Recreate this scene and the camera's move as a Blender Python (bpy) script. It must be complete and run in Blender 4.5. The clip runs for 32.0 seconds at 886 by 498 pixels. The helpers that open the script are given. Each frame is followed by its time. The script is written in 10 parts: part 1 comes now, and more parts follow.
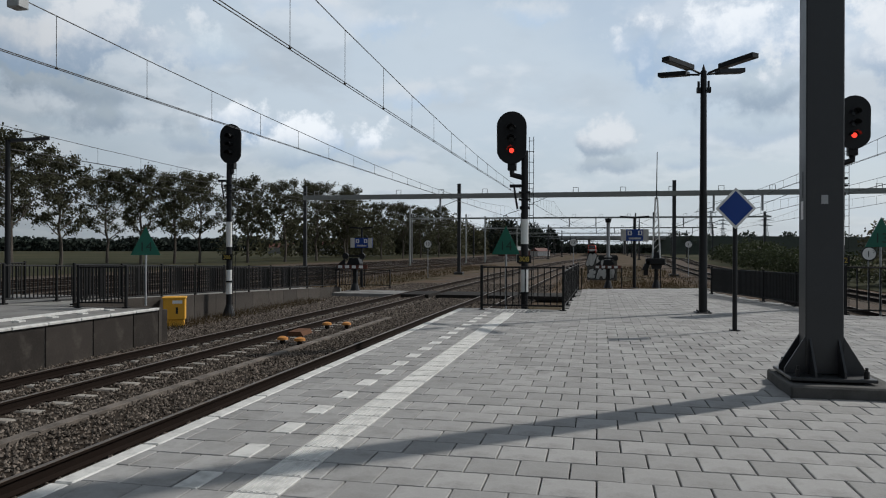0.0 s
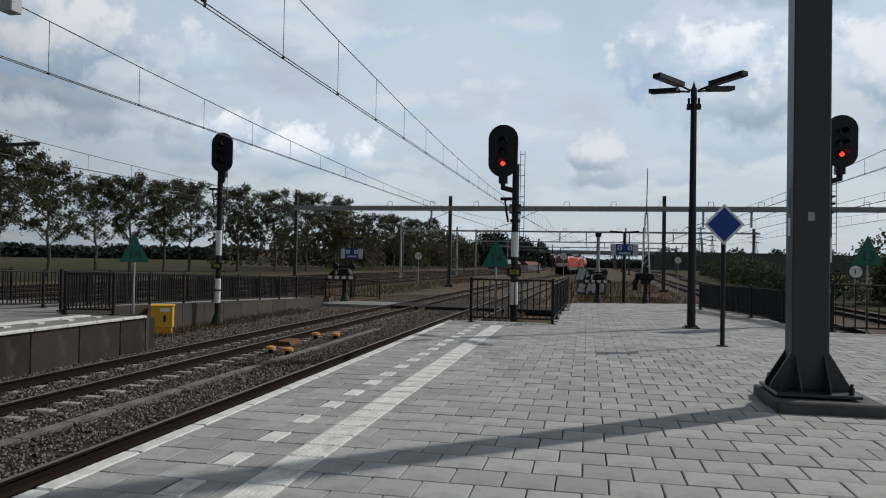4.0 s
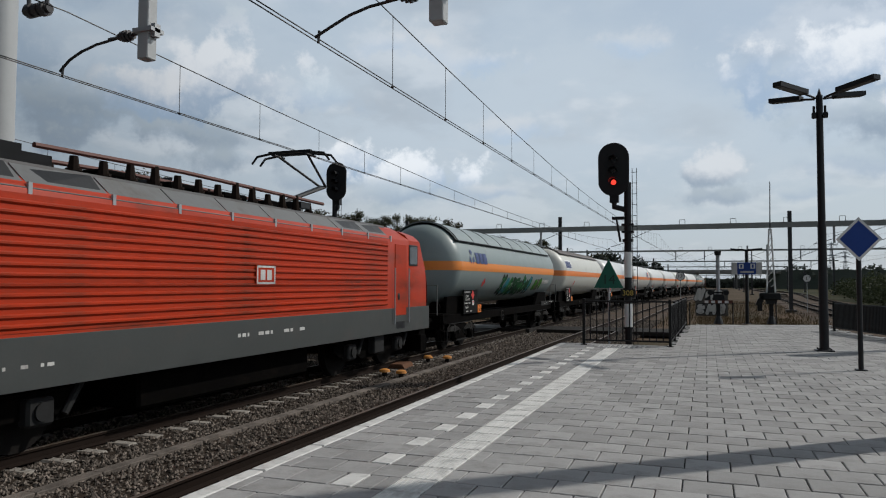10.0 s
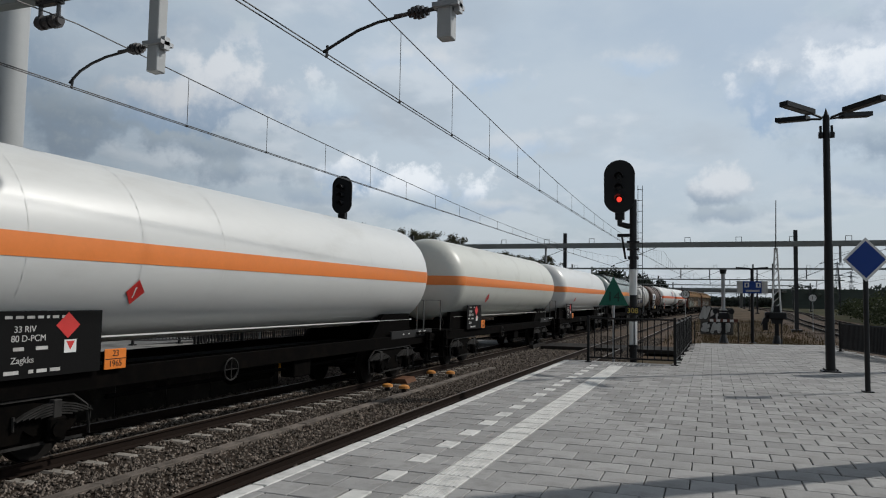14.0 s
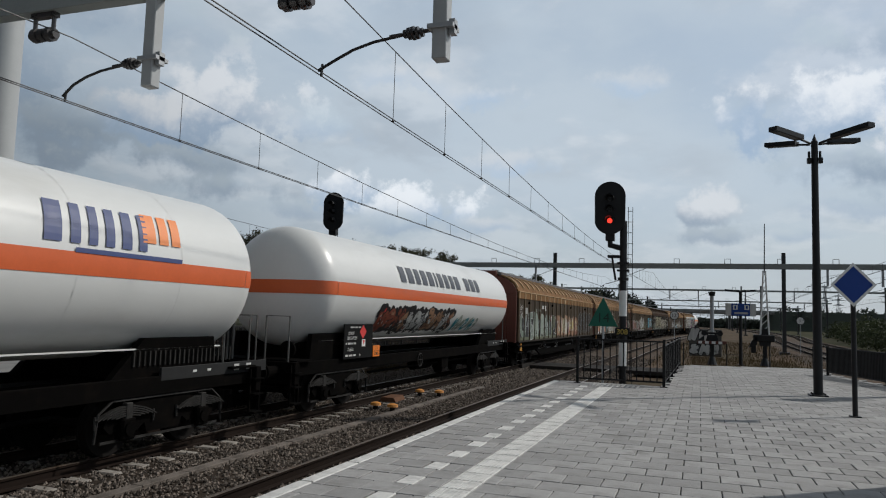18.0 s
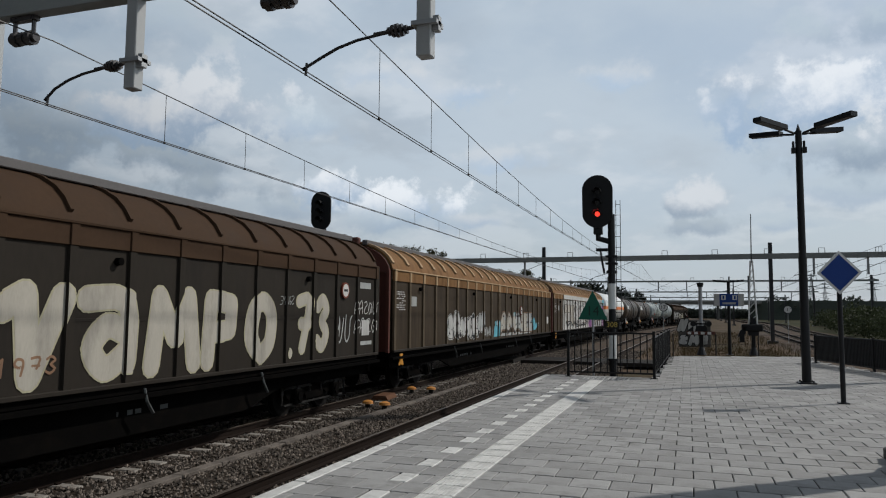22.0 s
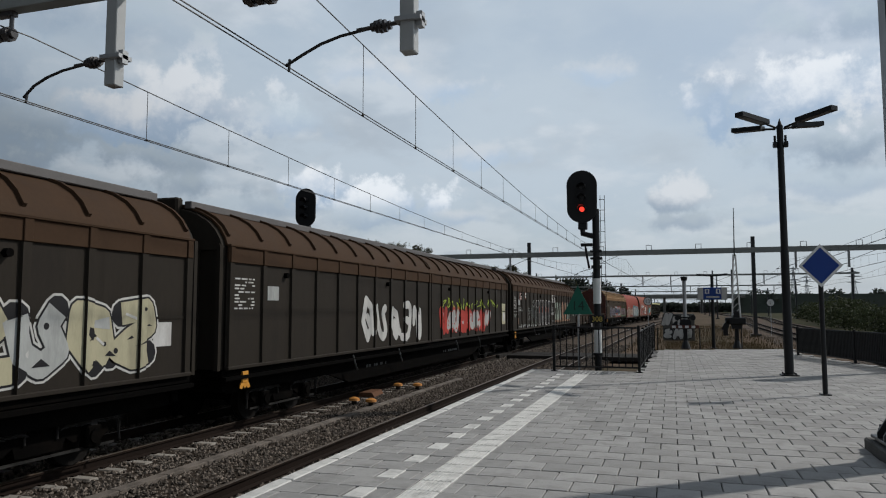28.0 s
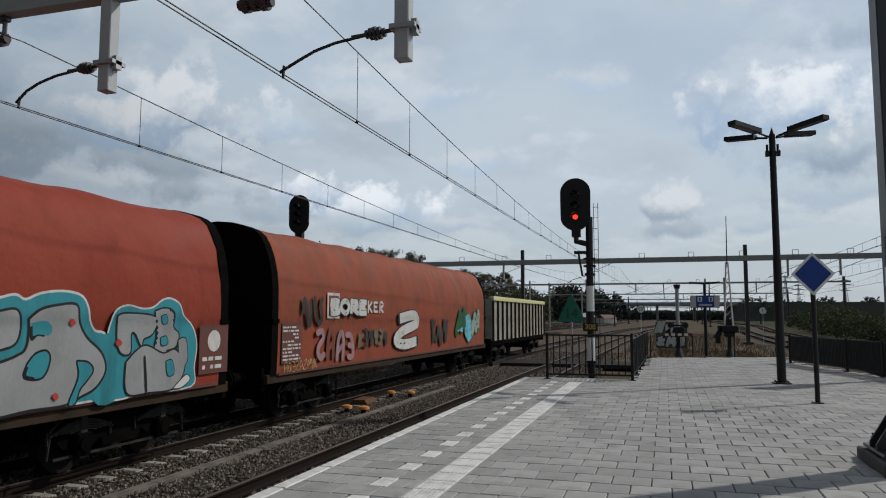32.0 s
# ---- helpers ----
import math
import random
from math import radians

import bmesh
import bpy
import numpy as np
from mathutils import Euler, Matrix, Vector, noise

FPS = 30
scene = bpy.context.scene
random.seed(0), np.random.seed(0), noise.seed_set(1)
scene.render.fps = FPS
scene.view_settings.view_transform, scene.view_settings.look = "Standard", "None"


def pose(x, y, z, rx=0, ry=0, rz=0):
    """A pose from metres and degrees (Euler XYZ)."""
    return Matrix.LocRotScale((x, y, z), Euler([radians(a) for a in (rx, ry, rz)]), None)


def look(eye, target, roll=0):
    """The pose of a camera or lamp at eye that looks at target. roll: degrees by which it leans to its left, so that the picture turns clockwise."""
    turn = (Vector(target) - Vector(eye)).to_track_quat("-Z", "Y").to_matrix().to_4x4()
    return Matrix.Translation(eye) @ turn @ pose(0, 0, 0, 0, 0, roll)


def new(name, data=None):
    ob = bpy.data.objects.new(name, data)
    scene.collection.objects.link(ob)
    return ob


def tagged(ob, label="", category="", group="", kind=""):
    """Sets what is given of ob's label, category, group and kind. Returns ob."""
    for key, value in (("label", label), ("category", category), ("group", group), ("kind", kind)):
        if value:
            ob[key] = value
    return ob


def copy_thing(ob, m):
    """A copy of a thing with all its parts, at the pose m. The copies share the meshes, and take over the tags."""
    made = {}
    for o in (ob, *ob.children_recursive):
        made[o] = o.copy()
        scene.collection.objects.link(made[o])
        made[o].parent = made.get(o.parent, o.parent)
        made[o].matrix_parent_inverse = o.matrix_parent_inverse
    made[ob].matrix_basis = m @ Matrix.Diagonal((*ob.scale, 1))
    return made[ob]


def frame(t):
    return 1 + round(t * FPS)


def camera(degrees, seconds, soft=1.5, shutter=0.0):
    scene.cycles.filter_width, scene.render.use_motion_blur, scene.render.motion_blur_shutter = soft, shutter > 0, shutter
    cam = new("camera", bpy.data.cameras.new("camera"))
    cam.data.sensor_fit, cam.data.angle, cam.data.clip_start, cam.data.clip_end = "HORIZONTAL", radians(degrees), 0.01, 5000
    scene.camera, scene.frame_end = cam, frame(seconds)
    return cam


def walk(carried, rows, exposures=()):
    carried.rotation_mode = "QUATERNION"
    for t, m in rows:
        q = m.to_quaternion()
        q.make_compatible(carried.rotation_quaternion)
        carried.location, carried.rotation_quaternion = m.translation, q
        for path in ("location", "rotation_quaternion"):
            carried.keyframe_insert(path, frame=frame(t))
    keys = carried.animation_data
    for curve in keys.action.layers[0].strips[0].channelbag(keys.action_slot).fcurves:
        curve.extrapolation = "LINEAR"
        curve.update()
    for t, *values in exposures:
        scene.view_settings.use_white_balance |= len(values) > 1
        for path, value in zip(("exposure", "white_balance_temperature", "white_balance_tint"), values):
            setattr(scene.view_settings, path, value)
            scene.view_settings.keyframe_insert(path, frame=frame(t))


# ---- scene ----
cam = camera(62.78, 32.0, 1.1)
PATH = [
    (0.0, pose(0.000, -0.000, 1.600, 89.98, -0.17, 11.98)),
    (0.5, pose(0.017, -0.018, 1.590, 89.26, -0.45, 10.63)),
    (1.0, pose(0.019, -0.017, 1.590, 88.75, -0.60, 10.00)),
    (1.5, pose(0.021, -0.023, 1.590, 90.62, -0.59, 9.97)),
    (2.0, pose(0.021, -0.024, 1.586, 90.04, -1.15, 10.12)),
    (2.5, pose(0.018, -0.025, 1.591, 90.59, -1.24, 10.48)),
    (3.0, pose(0.020, -0.018, 1.591, 90.69, -1.18, 11.27)),
    (3.5, pose(0.018, -0.014, 1.588, 90.80, -0.98, 10.92)),
    (5.5, pose(0.011, 0.010, 1.578, 91.70, -1.31, 12.95)),
    (6.0, pose(0.009, 0.015, 1.583, 92.01, -1.21, 12.75)),
    (6.5, pose(0.010, 0.018, 1.580, 92.20, -1.08, 13.55)),
    (7.0, pose(0.014, 0.012, 1.578, 92.30, -0.98, 13.93)),
    (7.5, pose(0.014, 0.010, 1.578, 92.40, -0.59, 15.04)),
    (8.0, pose(0.013, 0.010, 1.578, 92.30, -0.46, 15.81)),
    (8.5, pose(0.013, 0.009, 1.577, 92.11, -0.50, 16.40)),
    (9.0, pose(0.012, 0.009, 1.577, 92.05, 0.10, 18.18)),
    (9.5, pose(0.008, 0.004, 1.575, 92.49, -0.06, 19.54)),
    (10.0, pose(0.010, 0.004, 1.579, 92.66, -0.20, 19.90)),
    (10.5, pose(0.013, 0.005, 1.578, 92.80, -0.64, 19.45)),
    (11.0, pose(0.007, 0.002, 1.578, 92.16, -0.39, 19.09)),
    (11.5, pose(0.006, 0.004, 1.576, 92.66, -0.29, 19.42)),
    (12.0, pose(0.001, 0.012, 1.579, 92.70, -0.25, 19.84)),
    (12.5, pose(0.003, 0.016, 1.579, 93.32, -0.41, 19.87)),
    (13.0, pose(0.001, 0.017, 1.578, 93.02, -0.79, 19.94)),
    (13.5, pose(0.002, 0.021, 1.581, 93.61, -0.84, 20.16)),
    (15.5, pose(-0.012, 0.000, 1.619, 93.91, -1.30, 20.41)),
    (16.0, pose(-0.012, 0.001, 1.621, 93.87, -0.78, 20.27)),
    (16.5, pose(-0.011, 0.000, 1.619, 93.29, -1.64, 19.61)),
    (17.0, pose(-0.012, -0.000, 1.620, 93.71, -2.05, 19.40)),
    (17.5, pose(-0.013, 0.001, 1.619, 95.13, -3.08, 19.44)),
    (18.0, pose(-0.014, 0.003, 1.619, 95.20, -1.77, 19.38)),
    (18.5, pose(-0.017, 0.008, 1.621, 94.46, -1.22, 19.33)),
    (19.0, pose(-0.014, 0.003, 1.620, 95.02, -0.74, 19.20)),
    (19.5, pose(-0.014, 0.006, 1.620, 94.98, -0.55, 18.63)),
    (20.0, pose(-0.013, 0.004, 1.622, 95.44, -0.88, 18.31)),
    (20.5, pose(-0.014, 0.006, 1.621, 94.80, -1.08, 17.99)),
    (21.0, pose(-0.013, 0.002, 1.621, 94.28, -0.19, 18.76)),
    (21.5, pose(-0.012, 0.003, 1.622, 95.15, -0.52, 18.81)),
    (22.0, pose(-0.013, 0.002, 1.621, 94.96, -0.46, 18.61)),
    (22.5, pose(-0.013, 0.002, 1.620, 94.49, -0.18, 18.70)),
    (23.0, pose(-0.013, 0.002, 1.620, 94.36, -0.16, 18.64)),
    (23.5, pose(-0.013, 0.003, 1.620, 94.20, -0.38, 18.69)),
    (24.0, pose(-0.014, 0.006, 1.620, 94.14, -0.18, 18.92)),
    (24.5, pose(-0.014, 0.016, 1.620, 94.13, -0.44, 18.83)),
    (25.0, pose(-0.013, 0.006, 1.620, 94.30, -0.71, 18.35)),
    (25.5, pose(-0.014, 0.006, 1.619, 95.03, -0.12, 18.95)),
    (26.0, pose(-0.012, 0.002, 1.620, 94.93, 0.05, 18.86)),
    (26.5, pose(-0.011, 0.003, 1.622, 94.90, -0.88, 17.68)),
    (28.5, pose(-0.011, 0.006, 1.618, 94.65, 0.38, 17.66)),
    (29.0, pose(-0.008, 0.005, 1.620, 95.33, 0.12, 18.19)),
    (29.5, pose(-0.011, 0.003, 1.619, 94.65, -0.01, 18.47)),
    (30.0, pose(-0.009, 0.006, 1.620, 94.08, -0.01, 17.99)),
    (30.5, pose(-0.010, 0.006, 1.621, 94.76, 0.06, 17.83)),
    (31.0, pose(-0.010, 0.007, 1.618, 94.48, -0.16, 17.50)),
    (31.5, pose(-0.012, 0.005, 1.623, 94.24, -0.32, 17.14)),
    (32.0, pose(-0.017, 0.014, 1.620, 95.23, -0.08, 16.97)),
]
walk(cam, PATH, [(0.0, 0.07, 6400, 10), (6.0, 0.06, 6400, 10), (9.5, -0.02, 6400, 10), (13.0, -0.05, 6400, 10), (32.0, -0.05, 6400, 10)])

# ---- world, sun, exposure ----
SUN_DIR = Vector((0.76 * 0.755, 0.65 * 0.755, 0.656)).normalized()
world = bpy.data.worlds.new("sky")
scene.world = world
world.use_nodes = True
wn, wl = world.node_tree.nodes, world.node_tree.links
wn.clear()


def wnode(kind, **sets):
    n = wn.new(kind)
    for k, v in sets.items():
        n.inputs[k.replace("_", " ")].default_value = v
    return n


sky = wn.new("ShaderNodeTexSky")
sky.sky_type, sky.sun_disc = "NISHITA", False
sky.sun_elevation = math.asin(SUN_DIR.z)
sky.sun_rotation = math.atan2(SUN_DIR.x, SUN_DIR.y)
sky.air_density, sky.dust_density, sky.ozone_density = 1.0, 2.0, 1.0
CLOUD_LIGHT, CLOUD_DARK, CLOUD_WHITE, SKY_BLUE, SKY_GAIN = 6.9, 3.6, 9.6, 1.0, 0.10
CLOUD_SEED = (0.3, 1.7, 0.2)
# bearing, height, half width, half height, light of top and base, cover, edge
CLOUDS = [
    (-47, 12.4, 9, 2.8, 4.6, 3.1, 0.95, 0.5), (-39, 11.0, 9, 2.0, 5.0, 3.3, 0.95, 0.45), (-36, 9.2, 7.5, 1.3, 5.2, 3.5, 0.9, 0.4), (-30, 8.0, 5, 0.9, 6.0, 4.4, 0.8, 0.4),
    (-37.5, 14.8, 6.2, 3.0, 8.4, 4.4, 0.95, 0.2), (-43, 14.0, 3.4, 2.0, 7.6, 4.8, 0.9, 0.25), (-52, 17, 7, 3.6, 7.2, 4.2, 0.9, 0.3), (-30, 14.5, 4, 1.6, 7.0, 5.4, 0.7, 0.5), (-47, 20.5, 9, 2.2, 6.0, 4.4, 0.8, 0.5),
    (-27.4, 9.7, 3.2, 1.6, 10.0, 5.6, 0.95, 0.16), (-21.2, 8.3, 4.2, 1.9, 10.2, 5.6, 0.95, 0.16), (-22, 7.0, 6, 1.1, 6.4, 4.6, 0.8, 0.4), (-15.5, 7.2, 3, 0.7, 7.6, 5.4, 0.7, 0.4),
    (-0.4, 8.1, 2.9, 1.35, 8.2, 3.6, 0.9, 0.24), (0.6, 6.6, 3.6, 0.8, 5.4, 3.8, 0.9, 0.35), (6.5, 6.6, 2.2, 0.6, 6.4, 5.0, 0.7, 0.4),
    (9.8, 15.4, 6.4, 2.6, 9.6, 5.2, 0.95, 0.2), (3.6, 15.6, 2.8, 2.4, 9.0, 5.4, 0.85, 0.22), (12, 11.4, 5.2, 1.9, 6.0, 3.6, 0.95, 0.35), (10.5, 8.8, 5, 1.0, 6.6, 4.8, 0.7, 0.4), (13.5, 19.5, 6, 1.8, 6.4, 4.2, 0.85, 0.4),
    (-16.5, 17.1, 3.4, 1.2, 7.8, 6.2, 0.7, 0.4), (-13.5, 12.2, 3.4, 1.0, 7.8, 6.4, 0.55, 0.5), (-24, 18.2, 5, 1.6, 7.6, 6.0, 0.6, 0.5), (-6, 18, 3, 0.9, 7.8, 6.6, 0.5, 0.4), (21, 13, 7, 3, 8.6, 4.6, 0.9, 0.25), (-64, 14, 9, 5, 8.0, 4.2, 0.9, 0.3)]
coord = wn.new("ShaderNodeTexCoord")
split = wn.new("ShaderNodeSeparateXYZ")
wl.new(coord.outputs["Generated"], split.inputs[0])


def wmath(op, a, b=None, c=None, clamp=False):
    n = wn.new("ShaderNodeMath")
    n.operation, n.use_clamp = op, clamp
    for i, v in enumerate((a, b, c)):
        if v is None:
            continue
        if isinstance(v, (int, float)):
            n.inputs[i].default_value = v
        else:
            wl.new(v, n.inputs[i])
    return n.outputs[0]


def wramp(fac, lo, hi, a=0.0, b=1.0):
    n = wn.new("ShaderNodeMapRange")
    n.interpolation_type = "SMOOTHSTEP"
    for k, v in enumerate((lo, hi, a, b)):
        n.inputs[k + 1].default_value = v
    wl.new(fac, n.inputs[0])
    return n.outputs[0]


def wmix(fac, a, b, mode="MIX"):
    n = wn.new("ShaderNodeMix")
    n.data_type, n.blend_type = "RGBA", mode
    for sock, v in ((n.inputs[0], fac), (n.inputs[6], a), (n.inputs[7], b)):
        if isinstance(v, (tuple, float, int)):
            sock.default_value = v
        else:
            wl.new(v, sock)
    return n.outputs[2]


# cumulus: noise over the sky dome, flattened, denser and smaller towards the horizon
low = wmath("DIVIDE", 1.0, wmath("ADD", wmath("MAXIMUM", split.outputs[2], 0.0), 0.42))
dome = wn.new("ShaderNodeCombineXYZ")
wl.new(wmath("MULTIPLY", split.outputs[0], low), dome.inputs[0])
wl.new(wmath("MULTIPLY", split.outputs[1], low), dome.inputs[1])
wl.new(wmath("MULTIPLY", split.outputs[2], wmath("MULTIPLY", low, 1.9)), dome.inputs[2])


def cloud_noise(scale, detail, offset, rough=0.55, distort=0.0):
    shift = wn.new("ShaderNodeVectorMath")
    shift.inputs[1].default_value = offset
    wl.new(dome.outputs[0], shift.inputs[0])
    n = wnode("ShaderNodeTexNoise", Scale=scale, Detail=detail, Roughness=rough, Distortion=distort)
    wl.new(shift.outputs[0], n.inputs["Vector"])
    return n.outputs["Fac"]


facing = wn.new("ShaderNodeVectorMath")
facing.operation = "DOT_PRODUCT"
wl.new(coord.outputs["Generated"], facing.inputs[0])
facing.inputs[1].default_value = SUN_DIR
glow = wramp(facing.outputs["Value"], -0.62, 0.42, 0.03, 0.92)
high = wramp(cloud_noise(1.5, 6.0, (3.0, 1.0, 0.4)), 0.36, 0.66)
puff = cloud_noise(3.1, 10.0, CLOUD_SEED, 0.56)
puff_up = cloud_noise(3.1, 4.0, (CLOUD_SEED[0] + 0.015, CLOUD_SEED[1] + 0.015, CLOUD_SEED[2] + 0.08), 0.5)
body = wramp(puff, 0.45, 0.57)
shade = wramp(wmath("SUBTRACT", puff, puff_up), -0.10, 0.07)
haze = wramp(split.outputs[2], 0.0, 0.22, 1.0, 0.0)
thin = wmix(wmath("MULTIPLY", high, 0.85), wmix(1.0, sky.outputs[0], (SKY_BLUE, SKY_BLUE, SKY_BLUE, 1), "MULTIPLY"), (CLOUD_LIGHT * 0.93, CLOUD_LIGHT, CLOUD_LIGHT * 1.07, 1))
veiled = wmix(0.62, thin, (CLOUD_LIGHT * 0.81, CLOUD_LIGHT * 0.97, CLOUD_LIGHT * 1.11, 1))
lit = wmix(shade, (CLOUD_DARK * 0.86, CLOUD_DARK * 0.97, CLOUD_DARK * 1.13, 1), (CLOUD_WHITE, CLOUD_WHITE, CLOUD_WHITE, 1))
lump = wn.new("ShaderNodeTexNoise")
lump.inputs["Scale"].default_value, lump.inputs["Detail"].default_value, lump.inputs["Roughness"].default_value = 13.0, 12.0, 0.6
wl.new(coord.outputs["Generated"], lump.inputs["Vector"])
soft = cloud_noise(2.2, 6.0, (7.0, 2.0, 1.0), 0.5)


def wvec(op, a, b):
    n = wn.new("ShaderNodeVectorMath")
    n.operation = op
    for i, v in enumerate((a, b)):
        if isinstance(v, (tuple, Vector)):
            n.inputs[i].default_value = v
        elif v is not None:
            wl.new(v, n.inputs[i])
    return n.outputs["Value"] if op in ("DOT_PRODUCT", "LENGTH") else n.outputs[0]


def cloud(under, az, el, wide, tall, top_light, base_light, thick=0.9, edge=0.35):
    """One cumulus or grey bank in the sky at a bearing and height in degrees."""
    a, e = radians(az), radians(el)
    c = Vector((math.sin(a) * math.cos(e), math.cos(a) * math.cos(e), math.sin(e)))
    off = wvec("SUBTRACT", coord.outputs["Generated"], c)
    v = wvec("DOT_PRODUCT", off, Vector((0, 0, 1)) / math.sin(radians(tall)))
    xyz = wn.new("ShaderNodeCombineXYZ")
    wl.new(wvec("DOT_PRODUCT", off, Vector((math.cos(a), -math.sin(a), 0)) / math.sin(radians(wide))), xyz.inputs[0])
    wl.new(v, xyz.inputs[1])
    wl.new(wvec("DOT_PRODUCT", off, c * 3.0), xyz.inputs[2])
    far = wvec("LENGTH", xyz.outputs[0], None)
    rough = wmath("MULTIPLY", wmath("SUBTRACT", lump.outputs["Fac"], 0.5), 4.6)
    cool = 0.0 if top_light > 7.5 else 1.0
    mask = wramp(wmath("ADD", wmath("SUBTRACT", 1.12, far), rough), 0.0, edge + 0.42 + 0.2 * cool, 0.0, thick * 0.92)
    tone = wramp(wmath("ADD", v, wmath("MULTIPLY", rough, 0.8)), -0.7, 0.65)
    col = wmix(tone, (base_light * 0.72, base_light * 0.96, base_light * 1.27, 1), (top_light * (0.98 - 0.11 * cool), top_light * 1.02, top_light * (1.06 + 0.08 * cool), 1))
    return wmix(mask, under, col)


some = wmix(wmath("MULTIPLY", body, 0.22), veiled, lit)
some = wmix(wmath("MULTIPLY", wramp(soft, 0.5, 0.66), 0.3), some, (CLOUD_DARK * 1.1, CLOUD_DARK * 1.22, CLOUD_DARK * 1.36, 1))
for item in CLOUDS:
    some = cloud(some, *item)
hazed = wmix(wmath("MULTIPLY", haze, 0.4), some, (CLOUD_LIGHT * 0.76, CLOUD_LIGHT * 0.83, CLOUD_LIGHT * 0.87, 1))
back = wnode("ShaderNodeBackground", Strength=SKY_GAIN)
whole = wmix(1.0, hazed, (1, 1, 1, 1), "MULTIPLY")
deep = wramp(split.outputs[2], 0.40, 0.85, 1.0, 0.38)
wl.new(wmath("MULTIPLY", glow, deep), wn[whole.node.name].inputs[7])
wl.new(whole, back.inputs["Color"])
wl.new(back.outputs[0], wn.new("ShaderNodeOutputWorld").inputs[0])

sun = new("sun", bpy.data.lights.new("sun", "SUN"))
sun.data.energy, sun.data.angle, sun.data.color = 2.7, radians(1.2), (1.0, 0.96, 0.89)
sun.matrix_world = look(SUN_DIR * 100, (0, 0, 0))
scene.view_settings.exposure = 0.0

# ---- mesh helpers ----


class G:
    """Collects vertices and faces of one mesh."""

    def __init__(self):
        self.v, self.f, self.mi = [], [], []

    def add(self, verts, faces, m=None, mat=0):
        n = len(self.v)
        if m is not None:
            verts = [tuple(m @ Vector(p)) for p in verts]
        self.v += [tuple(p) for p in verts]
        self.f += [tuple(i + n for i in f) for f in faces]
        self.mi += [mat] * len(faces)
        return self

    def box(self, x0, y0, z0, x1, y1, z1, b=0.0, m=None, mat=0):
        if b <= 0:
            vs = [(x, y, z) for x in (x0, x1) for y in (y0, y1) for z in (z0, z1)]
            return self.add(vs, [(0, 1, 3, 2), (4, 6, 7, 5), (0, 4, 5, 1), (2, 3, 7, 6), (0, 2, 6, 4), (1, 5, 7, 3)], m, mat)
        b = min(b, (x1 - x0) / 2.2, (y1 - y0) / 2.2, (z1 - z0) / 2.2)
        vs, idx = [], {}
        for sx in (0, 1):
            for sy in (0, 1):
                for sz in (0, 1):
                    c = ((x0, x1)[sx], (y0, y1)[sy], (z0, z1)[sz])
                    for ax in range(3):
                        p = list(c)
                        for k in range(3):
                            if k != ax:
                                p[k] += b * (1 if (sx, sy, sz)[k] == 0 else -1)
                        idx[(sx, sy, sz, ax)] = len(vs)
                        vs.append(p)
        fs = []
        ring = ((0, 0), (1, 0), (1, 1), (0, 1))
        for ax in range(3):
            for s in (0, 1):
                q = []
                for u, w in ring:
                    k = [u, w]
                    k.insert(ax, s)
                    q.append(idx[(*k, ax)])
                fs.append(q)
        for ax in range(3):
            o = [a for a in range(3) if a != ax]
            for u, w in ring:
                q = []
                for s, a in ((0, o[0]), (0, o[1]), (1, o[1]), (1, o[0])):
                    k = [u, w]
                    k.insert(ax, s)
                    q.append(idx[(*k, a)])
                fs.append(q)
        for c in ((x, y, z) for x in (0, 1) for y in (0, 1) for z in (0, 1)):
            fs.append([idx[(*c, a)] for a in range(3)])
        return self.add(vs, fs, m, mat)

    def cyl(self, p, q, r, seg=12, r2=None, mat=0, caps=True):
        p, q = Vector(p), Vector(q)
        r2 = r if r2 is None else r2
        d = (q - p).normalized()
        a = d.orthogonal().normalized()
        c = d.cross(a)
        vs = []
        for o, rr in ((p, r), (q, r2)):
            for i in range(seg):
                w = 2 * math.pi * i / seg
                vs.append(o + (a * math.cos(w) + c * math.sin(w)) * rr)
        fs = [(i, (i + 1) % seg, seg + (i + 1) % seg, seg + i) for i in range(seg)]
        if caps:
            fs += [tuple(range(seg))[::-1], tuple(range(seg, 2 * seg))]
        return self.add(vs, fs, None, mat)

    def tube(self, pts, r, seg=6, mat=0):
        """One swept tube along a bent line."""
        pts = [Vector(p) for p in pts]
        rings, a = [], None
        for k, p in enumerate(pts):
            d = (pts[min(k + 1, len(pts) - 1)] - pts[max(k - 1, 0)]).normalized()
            a = (d.orthogonal() if a is None else a - d * a.dot(d)).normalized()
            c = d.cross(a)
            rings.append([p + (a * math.cos(6.28319 * i / seg) + c * math.sin(6.28319 * i / seg)) * r for i in range(seg)])
        return self.loft(rings, True, True, mat)

    def prism(self, poly, h0, h1, axis="z", mat=0, m=None):
        """poly: points of a plane; axis: the way it is drawn out."""
        def put(p, h):
            return {"z": (p[0], p[1], h), "x": (h, p[0], p[1]), "y": (p[0], h, p[1])}[axis]
        n = len(poly)
        vs = [put(p, h0) for p in poly] + [put(p, h1) for p in poly]
        fs = [(i, (i + 1) % n, n + (i + 1) % n, n + i) for i in range(n)] + [tuple(range(n))[::-1], tuple(range(n, 2 * n))]
        return self.add(vs, fs, m, mat)

